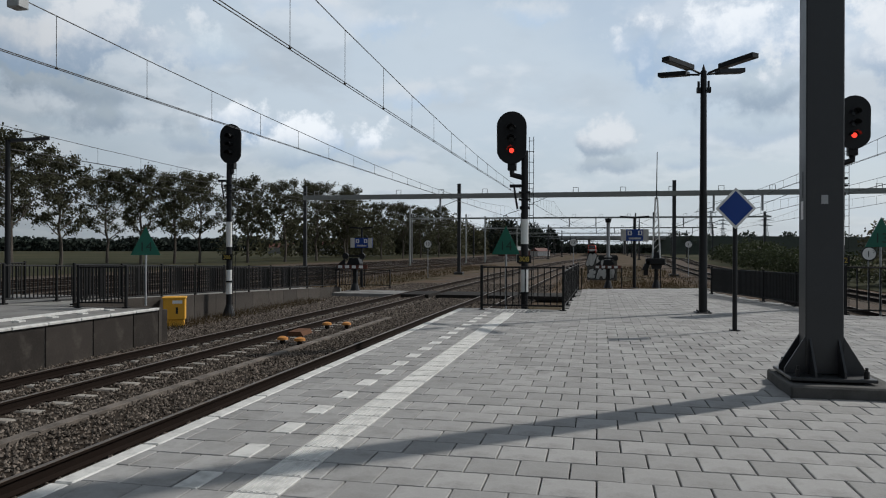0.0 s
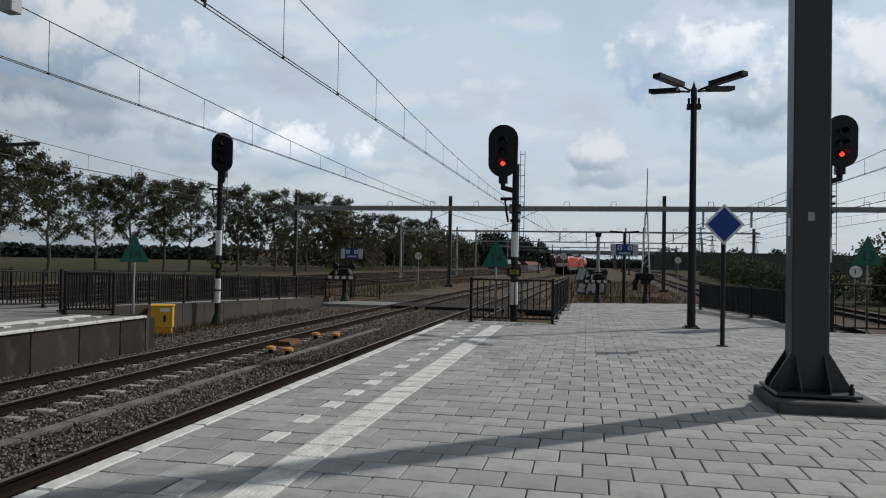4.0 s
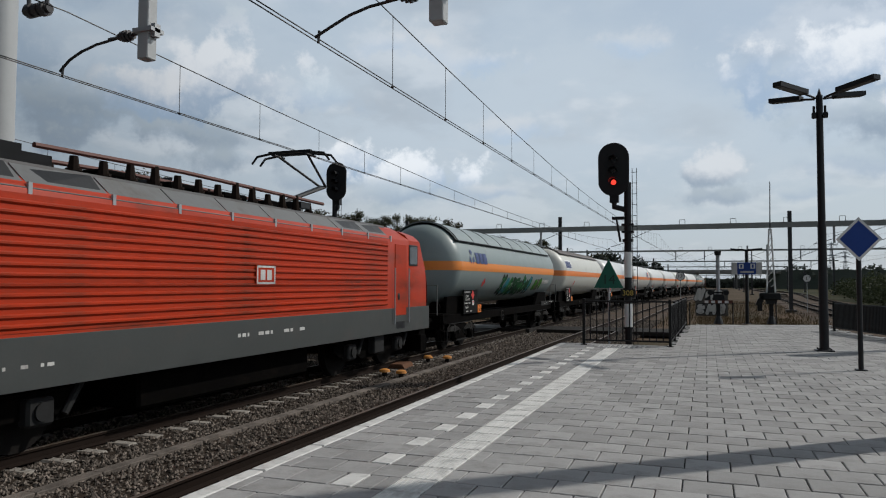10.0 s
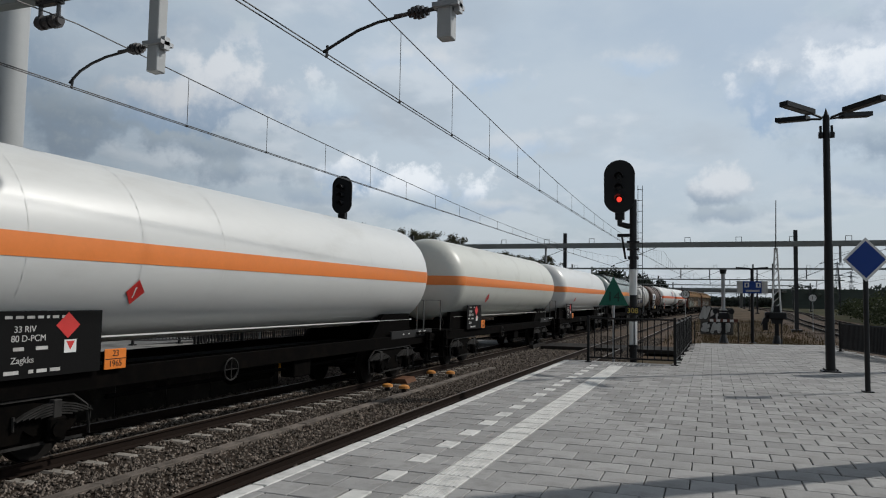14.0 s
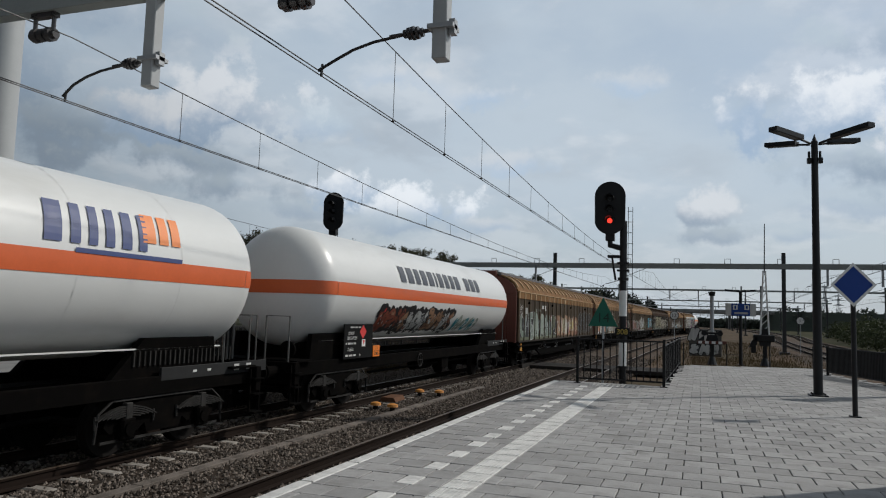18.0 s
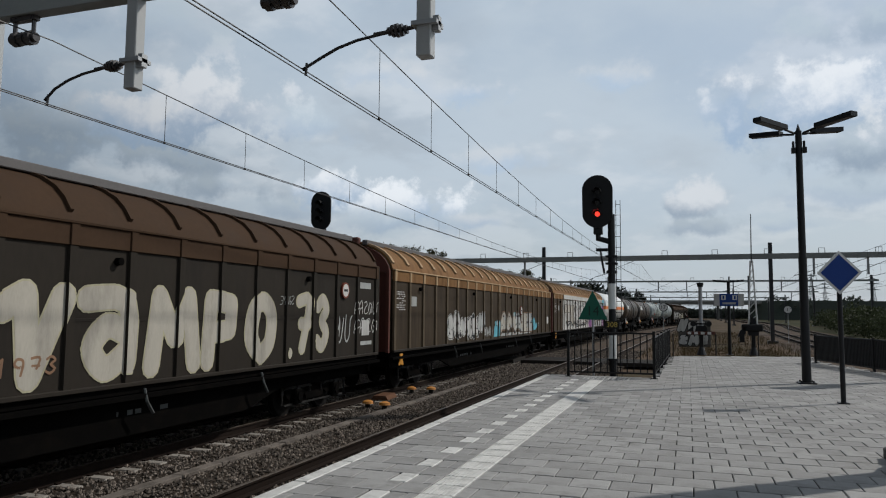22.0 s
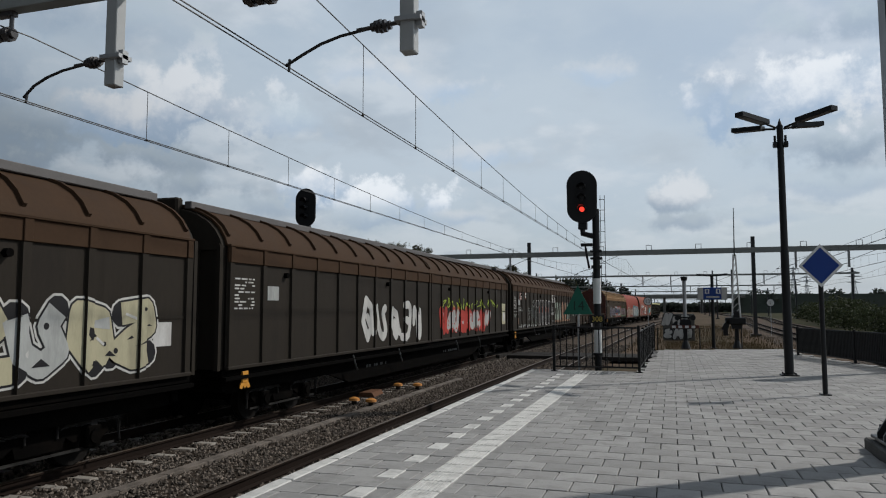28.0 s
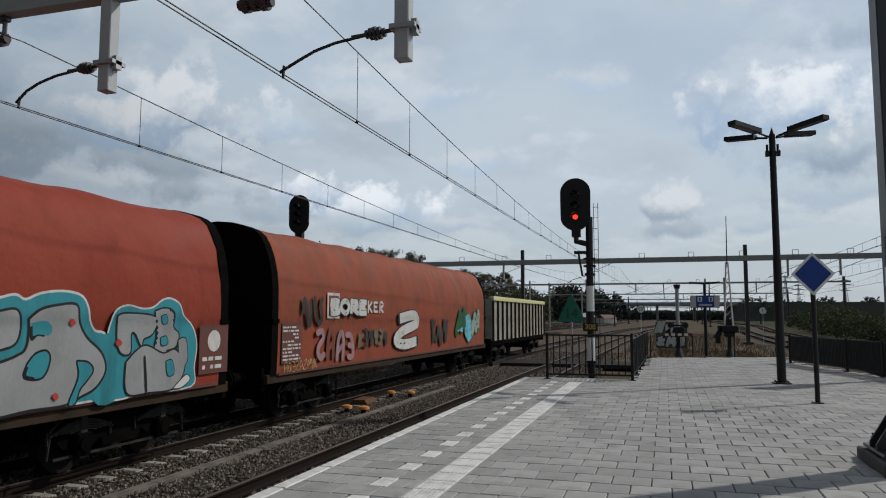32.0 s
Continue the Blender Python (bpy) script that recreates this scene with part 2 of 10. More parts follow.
    def loft(self, rings, closed=True, caps=True, mat=0):
        n = len(rings[0])
        vs = [p for r in rings for p in r]
        fs = []
        for k in range(len(rings) - 1):
            for i in range(n if closed else n - 1):
                j = (i + 1) % n
                fs.append((k * n + i, k * n + j, (k + 1) * n + j, (k + 1) * n + i))
        if caps and closed:
            fs += [tuple(range(n))[::-1], tuple(range((len(rings) - 1) * n, len(rings) * n))]
        return self.add(vs, fs, None, mat)

    def ball(self, c, r, seg=12, rows=8, sx=1, sy=1, sz=1, mat=0):
        rings = []
        for k in range(1, rows):
            a = math.pi * k / rows
            rings.append([(c[0] + sx * r * math.sin(a) * math.cos(2 * math.pi * i / seg), c[1] + sy * r * math.sin(a) * math.sin(2 * math.pi * i / seg), c[2] + sz * r * math.cos(a)) for i in range(seg)])
        return self.loft(rings, True, True, mat)

    def ob(self, name, mats, smooth=None, recalc=True):
        me = bpy.data.meshes.new(name)
        me.from_pydata(self.v, [], self.f)
        for mt in (mats if isinstance(mats, (list, tuple)) else [mats]):
            me.materials.append(mt)
        if any(self.mi):
            me.polygons.foreach_set("material_index", self.mi)
        if recalc:
            bm = bmesh.new()
            bm.from_mesh(me)
            bmesh.ops.recalc_face_normals(bm, faces=bm.faces)
            bm.to_mesh(me)
            bm.free()
        if smooth:
            me.polygons.foreach_set("use_smooth", [True] * len(me.polygons))
            me.set_sharp_from_angle(angle=radians(smooth))
        me.update()
        return new(name, me)


def part(name, g, material, parent, label="", smooth=None, kind=""):
    ob = g.ob(name, material, smooth)
    ob.parent = parent
    return tagged(ob, label, "", "", kind)


def thing(name, label, category, at=None, group="", kind=""):
    ob = new(name)
    ob.empty_display_size = 0.2
    if at is not None:
        ob.matrix_basis = at
    return tagged(ob, label, category, group, kind)


def share(name, ob, parent, m):
    """One more object on the mesh of ob."""
    o = new(name, ob.data)
    o.parent = parent
    o.matrix_basis = m
    return o


# ---- materials ----
MATS = {}


def mat(name, color, rough=0.6, metal=0.0, vary=0.15, scale=6.0, bump=0.0, bump_scale=60.0, stain=None, stain_at=(0.55, 0.75), stain_scale=1.5, emit=0.0, per_object=0.0, per_island=0.0, stretch=(1, 1, 1), spec=0.5, coat=0.0, through_light=0.0):
    if name in MATS:
        return MATS[name]
    m = bpy.data.materials.new(name)
    MATS[name] = m
    m.use_nodes = True
    nt = m.node_tree
    n, l = nt.nodes, nt.links
    bs = n["Principled BSDF"]
    bs.inputs["Roughness"].default_value, bs.inputs["Metallic"].default_value = rough, metal
    bs.inputs["Specular IOR Level"].default_value, bs.inputs["Coat Weight"].default_value = spec, coat
    co = n.new("ShaderNodeTexCoord")
    mp = n.new("ShaderNodeMapping")
    mp.inputs["Scale"].default_value = stretch
    l.new(co.outputs["Object"], mp.inputs[0])
    vec = mp.outputs[0]

    def tex(sc, det=4.0, rg=0.6):
        t = n.new("ShaderNodeTexNoise")
        t.inputs["Scale"].default_value, t.inputs["Detail"].default_value, t.inputs["Roughness"].default_value = sc, det, rg
        l.new(vec, t.inputs["Vector"])
        return t.outputs["Fac"]

    def mth(op, a, b, clamp=False):
        t = n.new("ShaderNodeMath")
        t.operation, t.use_clamp = op, clamp
        for i, v in enumerate((a, b)):
            if isinstance(v, (int, float)):
                t.inputs[i].default_value = v
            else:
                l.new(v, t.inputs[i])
        return t.outputs[0]

    mid, fine = tex(scale), tex(scale * 9, 3.0)
    val = mth("ADD", mth("MULTIPLY", mth("SUBTRACT", mid, 0.5), vary * 2.4), mth("MULTIPLY", mth("SUBTRACT", fine, 0.5), vary * 1.4))
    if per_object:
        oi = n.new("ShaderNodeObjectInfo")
        val = mth("ADD", val, mth("MULTIPLY", mth("SUBTRACT", oi.outputs["Random"], 0.5), per_object * 2))
    if per_island:
        ge = n.new("ShaderNodeNewGeometry")
        val = mth("ADD", val, mth("MULTIPLY", mth("SUBTRACT", ge.outputs["Random Per Island"], 0.5), per_island * 2))
    gain = mth("ADD", val, 1.0)
    sc = n.new("ShaderNodeVectorMath")
    sc.operation = "SCALE"
    sc.inputs[0].default_value = color
    l.new(gain, sc.inputs["Scale"])
    col = sc.outputs[0]
    if stain:
        rp = n.new("ShaderNodeMapRange")
        rp.inputs[1].default_value, rp.inputs[2].default_value = stain_at
        l.new(tex(stain_scale, 8.0, 0.65), rp.inputs[0])
        mx = n.new("ShaderNodeMix")
        mx.data_type = "RGBA"
        l.new(rp.outputs[0], mx.inputs[0])
        l.new(col, mx.inputs[6])
        mx.inputs[7].default_value = (*stain, 1)
        col = mx.outputs[2]
    l.new(col, bs.inputs["Base Color"])
    if through_light:
        tr = n.new("ShaderNodeBsdfTranslucent")
        l.new(col, tr.inputs["Color"])
        ms = n.new("ShaderNodeMixShader")
        ms.inputs[0].default_value = through_light
        l.new(bs.outputs[0], ms.inputs[1])
        l.new(tr.outputs[0], ms.inputs[2])
        l.new(ms.outputs[0], n["Material Output"].inputs["Surface"])
    l.new(mth("ADD", mth("MULTIPLY", mth("SUBTRACT", mid, 0.5), 0.3), rough, True), bs.inputs["Roughness"])
    if bump:
        bp = n.new("ShaderNodeBump")
        bp.inputs["Strength"].default_value, bp.inputs["Distance"].default_value = min(1.0, bump), 0.02
        l.new(tex(bump_scale, 4.0), bp.inputs["Height"])
        l.new(bp.outputs[0], bs.inputs["Normal"])
    if emit:
        bs.inputs["Emission Color"].default_value = (*color, 1)
        bs.inputs["Emission Strength"].default_value = emit
    return m


PAVER = mat("paver", (0.335, 0.328, 0.32), 0.85, spec=0.3, vary=0.17, scale=7, bump=0.25, bump_scale=120, per_object=0.14, per_island=0.14, stain=(0.20, 0.193, 0.183), stain_at=(0.5, 0.74), stain_scale=3.2)
JOINT = mat("joint_sand", (0.014, 0.013, 0.012), 0.95, spec=0.05, bump=0.4)
WHITE_PAVER = mat("white_paver", (0.60, 0.59, 0.565), 0.75, vary=0.12, scale=8, bump=0.3, per_object=0.06, per_island=0.06, stain=(0.30, 0.295, 0.285), stain_at=(0.48, 0.75), stain_scale=5)
PAVER_FAR = mat("far_paver", (0.22, 0.215, 0.208), 0.9, spec=0.1, vary=0.2, scale=3, bump=0.2, stain=(0.11, 0.107, 0.10), stain_at=(0.45, 0.7), stain_scale=0.8)
CONCRETE = mat("concrete", (0.20, 0.195, 0.18), 0.85, vary=0.18, scale=2, bump=0.3, stain=(0.11, 0.10, 0.09), stain_at=(0.5, 0.75))
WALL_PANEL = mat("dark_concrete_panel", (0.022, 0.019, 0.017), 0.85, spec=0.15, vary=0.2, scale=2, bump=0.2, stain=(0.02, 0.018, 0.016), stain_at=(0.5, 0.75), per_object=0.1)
FAR_PANEL = mat("far_panel", (0.040, 0.034, 0.030), 0.85, spec=0.15, vary=0.3, scale=3, bump=0.3, per_object=0.25, stain=(0.085, 0.075, 0.065), stain_at=(0.55, 0.8), stain_scale=2.5)
RAMP_WALL = mat("ramp_wall", (0.05, 0.041, 0.034), 0.9, vary=0.3, scale=2.5, bump=0.3, per_object=0.25, stain=(0.04, 0.032, 0.026), stain_at=(0.42, 0.7), stain_scale=2)
TROUGH = mat("trough_concrete", (0.15, 0.125, 0.105), 0.9, vary=0.25, scale=5, bump=0.4, per_object=0.2, stain=(0.05, 0.04, 0.032), stain_at=(0.45, 0.7), stain_scale=2)
SLEEPER_FAR = mat("far_sleeper", (0.13, 0.108, 0.09), 0.9, spec=0.1, vary=0.25, scale=3, per_island=0.2)
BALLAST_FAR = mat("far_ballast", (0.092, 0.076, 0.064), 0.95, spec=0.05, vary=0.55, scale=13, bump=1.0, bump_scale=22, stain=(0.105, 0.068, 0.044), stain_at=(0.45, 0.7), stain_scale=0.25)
SLEEPER = mat("sleeper_concrete", (0.25, 0.23, 0.205), 0.85, vary=0.2, scale=7, bump=0.3, per_object=0.15, per_island=0.15, stain=(0.15, 0.11, 0.08), stain_at=(0.5, 0.75), stain_scale=3)
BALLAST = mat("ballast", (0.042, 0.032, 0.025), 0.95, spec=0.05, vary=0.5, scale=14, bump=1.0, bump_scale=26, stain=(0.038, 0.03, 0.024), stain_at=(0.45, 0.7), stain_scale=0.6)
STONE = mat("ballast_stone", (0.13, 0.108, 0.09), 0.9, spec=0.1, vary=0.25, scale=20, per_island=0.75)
RAIL_SIDE = mat("rail_rust", (0.016, 0.0105, 0.008), 0.9, spec=0.1, vary=0.3, scale=12, bump=0.2)
RAIL_TOP = mat("rail_head", (0.13, 0.105, 0.085), 0.5, 0.6, vary=0.2, scale=9, stain=(0.16, 0.10, 0.06), stain_at=(0.5, 0.8))
EARTH = mat("dry_earth", (0.108, 0.078, 0.056), 0.95, spec=0.05, vary=0.5, scale=1.1, bump=0.6, bump_scale=20, stain=(0.055, 0.048, 0.028), stain_at=(0.44, 0.62), stain_scale=0.22)
BLACK = mat("black_paint", (0.010, 0.0105, 0.012), 0.5, spec=0.35, vary=0.2, scale=5)
FENCE = mat("fence_black", (0.009, 0.009, 0.0095), 0.6, spec=0.25, vary=0.2, scale=5)
MAST = mat("mast_anthracite", (0.032, 0.034, 0.037), 0.42, vary=0.12, scale=1.5, bump=0.05, stain=(0.045, 0.046, 0.047), stain_at=(0.55, 0.8))
MAST_PALE = mat("mast_pale_grey", (0.38, 0.39, 0.39), 0.5, vary=0.08, scale=3)
GALV = mat("galvanised", (0.36, 0.37, 0.38), 0.5, 0.4, vary=0.12, scale=8)
GANTRY = mat("gantry_grey", (0.27, 0.285, 0.275), 0.6, vary=0.12, scale=2)
WIRE = mat("wire_dark", (0.035, 0.034, 0.034), 0.5, 0.3)
INSUL = mat("insulator", (0.05, 0.045, 0.045), 0.3)
WHITE = mat("white_paint", (0.74, 0.74, 0.72), 0.5, vary=0.06, scale=6, stain=(0.5, 0.49, 0.46), stain_at=(0.6, 0.85))
BLUE = mat("sign_blue", (0.006, 0.045, 0.25), 0.4, vary=0.05)
GREEN = mat("sign_green", (0.005, 0.115, 0.075), 0.5, vary=0.06)
YELLOW = mat("yellow_box", (0.72, 0.36, 0.025), 0.5, vary=0.1, stain=(0.35, 0.18, 0.03), stain_at=(0.6, 0.85))
RUSTY = mat("rust_orange", (0.34, 0.13, 0.045), 0.8, vary=0.3, scale=9)
RED_ON = mat("red_light", (1.0, 0.05, 0.03), 0.3, emit=1.5)
LENS = mat("dark_lens", (0.01, 0.01, 0.012), 0.15)
GRASS = mat("grass", (0.036, 0.037, 0.019), 0.95, spec=0.05, vary=0.3, scale=0.2, bump=0.6, bump_scale=9, stain=(0.07, 0.062, 0.034), stain_at=(0.45, 0.7), stain_scale=0.03)
LEAF = mat("leaf", (0.066, 0.066, 0.039), 0.7, spec=0.2, through_light=0.4, vary=0.2, scale=0.8, per_island=0.45)
LEAF_BUSH = mat("bush_leaf", (0.042, 0.052, 0.026), 0.7, spec=0.15, through_light=0.3, vary=0.25, scale=0.5, per_island=0.45)
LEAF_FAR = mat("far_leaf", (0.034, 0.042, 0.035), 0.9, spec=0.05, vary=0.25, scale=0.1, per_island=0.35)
# paler leaf green for the distance, with aerial haze put into the colour
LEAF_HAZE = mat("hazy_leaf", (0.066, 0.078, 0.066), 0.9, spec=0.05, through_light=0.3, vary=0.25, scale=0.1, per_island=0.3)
BARK = mat("bark", (0.075, 0.062, 0.05), 0.9, vary=0.25, scale=4, bump=0.5, bump_scale=14)

# ---- plan ----
RAIL_Z = -0.76
GROUND_Z = -1.0
X_TRAIN, X_NEAR = -9.65, -5.13
EDGE_X = -3.64
# the tracks swing to one side and straighten again: distance and slope
SWING = ((0.0, 0.0), (60.0, 0.0182), (108.0, 0.0367), (150.0, 0.085), (167.0, 0.085), (215.0, 0.0))


def bend(y):
    """Sideways drift of the tracks, which curve gently away from the platform."""
    x = 0.0
    for (ya, sa), (yb, sb) in zip(SWING, SWING[1:]):
        if y <= ya:
            break
        e = min(y, yb)
        x += (sa + sa + (sb - sa) * (e - ya) / (yb - ya)) / 2 * (e - ya)
    return x


def slope(y):
    for (ya, sa), (yb, sb) in zip(SWING, SWING[1:]):
        if ya <= y <= yb:
            return sa + (sb - sa) * (y - ya) / (yb - ya)
    return 0.0


def heading(y):
    return math.degrees(math.atan(slope(y)))


# ---- ground and tracks ----
ground = G().add([(-2500, -600, GROUND_Z - 0.06), (2500, -600, GROUND_Z - 0.06), (2500, 4000, GROUND_Z - 0.06), (-2500, 4000, GROUND_Z - 0.06)], [(0, 1, 2, 3)]).ob("ground", EARTH)
tagged(ground, "brown dry earth with sparse weeds between tracks", "ground", kind="structure")
field = G().add([(-2400, -500, GROUND_Z), (-51, -500, GROUND_Z), (-51, 150, GROUND_Z), (-40, 500, GROUND_Z), (0, 3900, GROUND_Z), (-2400, 3900, GROUND_Z)], [(0, 1, 2, 3, 4, 5)]).ob("ground_field", GRASS)
tagged(field, "flat green and straw coloured farm field", "field", kind="structure")
verge = G().add([(16.6, 20, GROUND_Z), (1500, -200, GROUND_Z), (1500, 2500, GROUND_Z), (60, 2500, GROUND_Z), (24, 300, GROUND_Z)], [(0, 1, 2, 3, 4)]).ob("ground_verge", GRASS)
tagged(verge, "rough grass verge beside the tracks", "grass", kind="structure")

RAIL_PROFILE = [(-0.075, -0.172), (0.075, -0.172), (0.075, -0.16), (0.012, -0.14), (0.012, -0.05), (0.036, -0.036), (0.036, -0.004), (0.028, 0.0), (-0.028, 0.0), (-0.036, -0.004), (-0.036, -0.036), (-0.012, -0.05), (-0.012, -0.14), (-0.075, -0.16)]
sleeper_mesh = G()
for sx in (-1, 1):
    sleeper_mesh.box(min(sx * 0.42, sx * 1.26), -0.11, -0.22, max(sx * 0.42, sx * 1.26), 0.11, 0.0, 0.03)
    for o in (-0.11, 0.11):
        sleeper_mesh.box(sx * 0.75 + o - 0.03, -0.04, -0.01, sx * 0.75 + o + 0.03, 0.04, 0.022, 0, None, 1)
sleeper_mesh.box(-0.43, -0.08, -0.22, 0.43, 0.08, -0.045, 0.02)
sleeper_me = sleeper_mesh.ob("sleeper", [SLEEPER, RAIL_SIDE])


def ys(y0, y1):
    out, y = [], y0
    while y < y1:
        out.append(y)
        y += 3.0 if y < 120 else 8.0 if y < 240 else 40.0
    return out + [y1]


def rail_mesh(x, y0, y1):
    g = G()
    st = ys(y0, y1)
    g.loft([[(x + bend(y) + px, y, RAIL_Z + pz) for px, pz in RAIL_PROFILE] for y in st], True, True)
    n = len(RAIL_PROFILE)
    g.mi = [1 if (k % n) in (6, 7, 8) and k < n * (len(st) - 1) else 0 for k in range(len(g.f))]
    return g


def track(x, y0, y1, single_to, words, sunk=0.0):
    tr = thing("track", words, "track", kind="structure")
    for off in (-0.7525, 0.7525):
        part("rail", rail_mesh(x + off, y0, y1), [RAIL_SIDE, RAIL_TOP], tr)
    rest = G()
    y = y0 + 0.3
    while y < min(y1, 260):
        m = pose(x + bend(y), y, RAIL_Z - 0.17 - sunk, 0, 0, -heading(y))
        if y < single_to:
            share("sleeper", sleeper_me, tr, m)
        else:
            rest.box(-1.26, -0.12, -0.1, 1.26, 0.12, -0.01, 0, m)
        y += 0.6 if y < 120 else 1.2
    if rest.f:
        part("sleepers_far", rest, SLEEPER_FAR, tr, kind="stuff")
    return tr


track(X_TRAIN, -14, 1100, 46, "straight rusty rails on concrete sleepers in brown ballast")
track(X_NEAR, -14, 700, 46, "rusty platform track on concrete sleepers", 0.035)
for tx in (-22.8, -27.4, -32.0, -36.6, -41.2):
    track(tx, -60, 600, -99, "rusty parallel rails beyond the far platform")
for tx in (9.4, 13.9):
    track(tx, 21 if tx < 12 else -60, 600, -99, "parallel rails with brown ballast beside the bushes")
bpy.data.objects.remove(sleeper_me)


def ballast_bed(name, x0, x1, y0, y1, step, top, words, material):
    g = G()
    nx = int((x1 - x0) / step)
    st, y = [], y0
    while y < y1:
        st.append(y)
        y += step * (1 if y < 40 else 5 if y < 130 else 12 if y < 240 else 60)
    st.append(y1)
    rows = []
    for yy in st:
        row = []
        for i in range(nx + 1):
            x = x0 + (x1 - x0) * i / nx
            fall = min(1.0, min(x - x0, x1 - x) / 0.5)
            z = GROUND_Z - 0.05 + (top - GROUND_Z + 0.05) * fall + 0.022 * noise.noise(Vector((x * 2.3, yy * 2.3, 1.0))) + 0.02 * noise.noise(Vector((x * 7, yy * 7, 4.0)))
            row.append((x + bend(yy), yy, z))
        rows.append(row)
    g.loft(rows, False, False)
    ob = g.ob(name, material, 60, recalc=False)
    return tagged(ob, words, "ballast", kind="structure")


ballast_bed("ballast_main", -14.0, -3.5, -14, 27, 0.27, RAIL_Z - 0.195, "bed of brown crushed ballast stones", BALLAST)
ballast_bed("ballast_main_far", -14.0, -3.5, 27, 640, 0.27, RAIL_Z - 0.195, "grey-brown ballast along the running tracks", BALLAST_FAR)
ballast_bed("ballast_left", -50.0, -20.3, -60, 500, 0.7, RAIL_Z - 0.2, "brown ballast under the far tracks", BALLAST_FAR)
ballast_bed("ballast_right", 6.6, 16.2, 20.2, 500, 0.7, RAIL_Z - 0.2, "brown ballast beside the bushes", BALLAST_FAR)


def stones(count, x0, x1, y0, y1, seed, big=1.0):
    rnd = random.Random(seed)
    g = G()
    for _ in range(count):
        y = y0 + (y1 - y0) * rnd.random() ** 1.25
        x = rnd.uniform(x0, x1) + (bend(y) if y0 > 20 else 0.0)
        for c in (X_TRAIN, X_NEAR):
            k = round((y + 13.7) / 0.6) * 0.6 - 13.7
            if 0.42 < abs(x - c - bend(y)) < 1.28 and abs(y - k) < 0.12 and rnd.random() < (0.95 if c == X_TRAIN else 0.55):
                break
            if abs(abs(x - c - bend(y)) - 0.7525) < 0.09:
                break
        else:
            r = rnd.uniform(0.018, 0.042) * big
            z = RAIL_Z - 0.19 + rnd.uniform(-0.01, 0.02)
            a = rnd.uniform(0, 6.28)
            ca, sa = math.cos(a), math.sin(a)
            q = [r * rnd.uniform(0.6, 1.25) for _ in range(6)]
            vs = [(q[0], 0, 0), (-q[1], 0, r * 0.2), (0, q[2], 0), (0, -q[3], r * 0.15), (r * 0.2, 0, q[4]), (0, 0, -r)]
            g.add([(x + vx * ca - vy * sa, y + vx * sa + vy * ca, z + vz) for vx, vy, vz in vs], [(0, 2, 4), (2, 1, 4), (1, 3, 4), (3, 0, 4), (2, 0, 5), (1, 2, 5), (3, 1, 5), (0, 3, 5)])
    return g.ob("ballast_stones", STONE, recalc=False)


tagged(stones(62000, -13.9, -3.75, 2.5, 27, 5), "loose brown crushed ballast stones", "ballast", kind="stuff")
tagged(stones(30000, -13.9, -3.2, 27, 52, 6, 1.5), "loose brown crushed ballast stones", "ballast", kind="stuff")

trough = thing("cable_trough", "grey concrete cable trough lids between the tracks", "cable trough", kind="structure")
tg = G().box(-0.1, -0.5, -0.1, 0.1, 0.49, 0.0, 0.008).ob("lid", TROUGH)
for i in range(34):
    share("lid", tg, trough, pose(-7.5 + bend(i - 8.0), i - 8.0, -0.895 + random.uniform(-0.006, 0.006), 0, 0, random.uniform(-0.5, 0.5)))
bpy.data.objects.remove(tg)

# ---- near platform ----
P = 0.375
plat = [(EDGE_X + 0.03, -14), (13, -14), (13, 19.5), (6.1, 19.5), (5.6, 22.2), (4.2, 28), (4.35, 31.6), (-0.7, 29.6), (-0.8, 19.45), (EDGE_X + 0.03, 19.45)]
slab = G().prism(plat, GROUND_Z - 0.1, -0.045).ob("platform_near", [JOINT])
tagged(slab, "raised station platform body with sandy joints", "platform", kind="structure")
rim = thing("platform_rim", "white concrete edge strip of the platform", "platform edge", kind="structure")
block = G().box(0, -0.49, -0.2, 0.15, 0.49, 0.0, 0.012).ob("edge_block", WHITE_PAVER)
for i in range(33):
    share("edge_block", block, rim, pose(EDGE_X, -13.2 + i, random.uniform(-0.003, 0.002)))
bpy.data.objects.remove(block)
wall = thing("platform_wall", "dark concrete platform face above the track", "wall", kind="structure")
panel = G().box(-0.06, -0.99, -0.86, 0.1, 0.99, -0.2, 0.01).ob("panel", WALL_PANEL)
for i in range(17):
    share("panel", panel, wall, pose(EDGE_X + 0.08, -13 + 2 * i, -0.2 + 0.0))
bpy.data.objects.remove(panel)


def inside(x, y, poly):
    ok = False
    for (xa, ya), (xb, yb) in zip(poly, poly[1:] + poly[:1]):
        if (ya > y) != (yb > y) and x < (xb - xa) * (y - ya) / (yb - ya) + xa:
            ok = not ok
    return ok


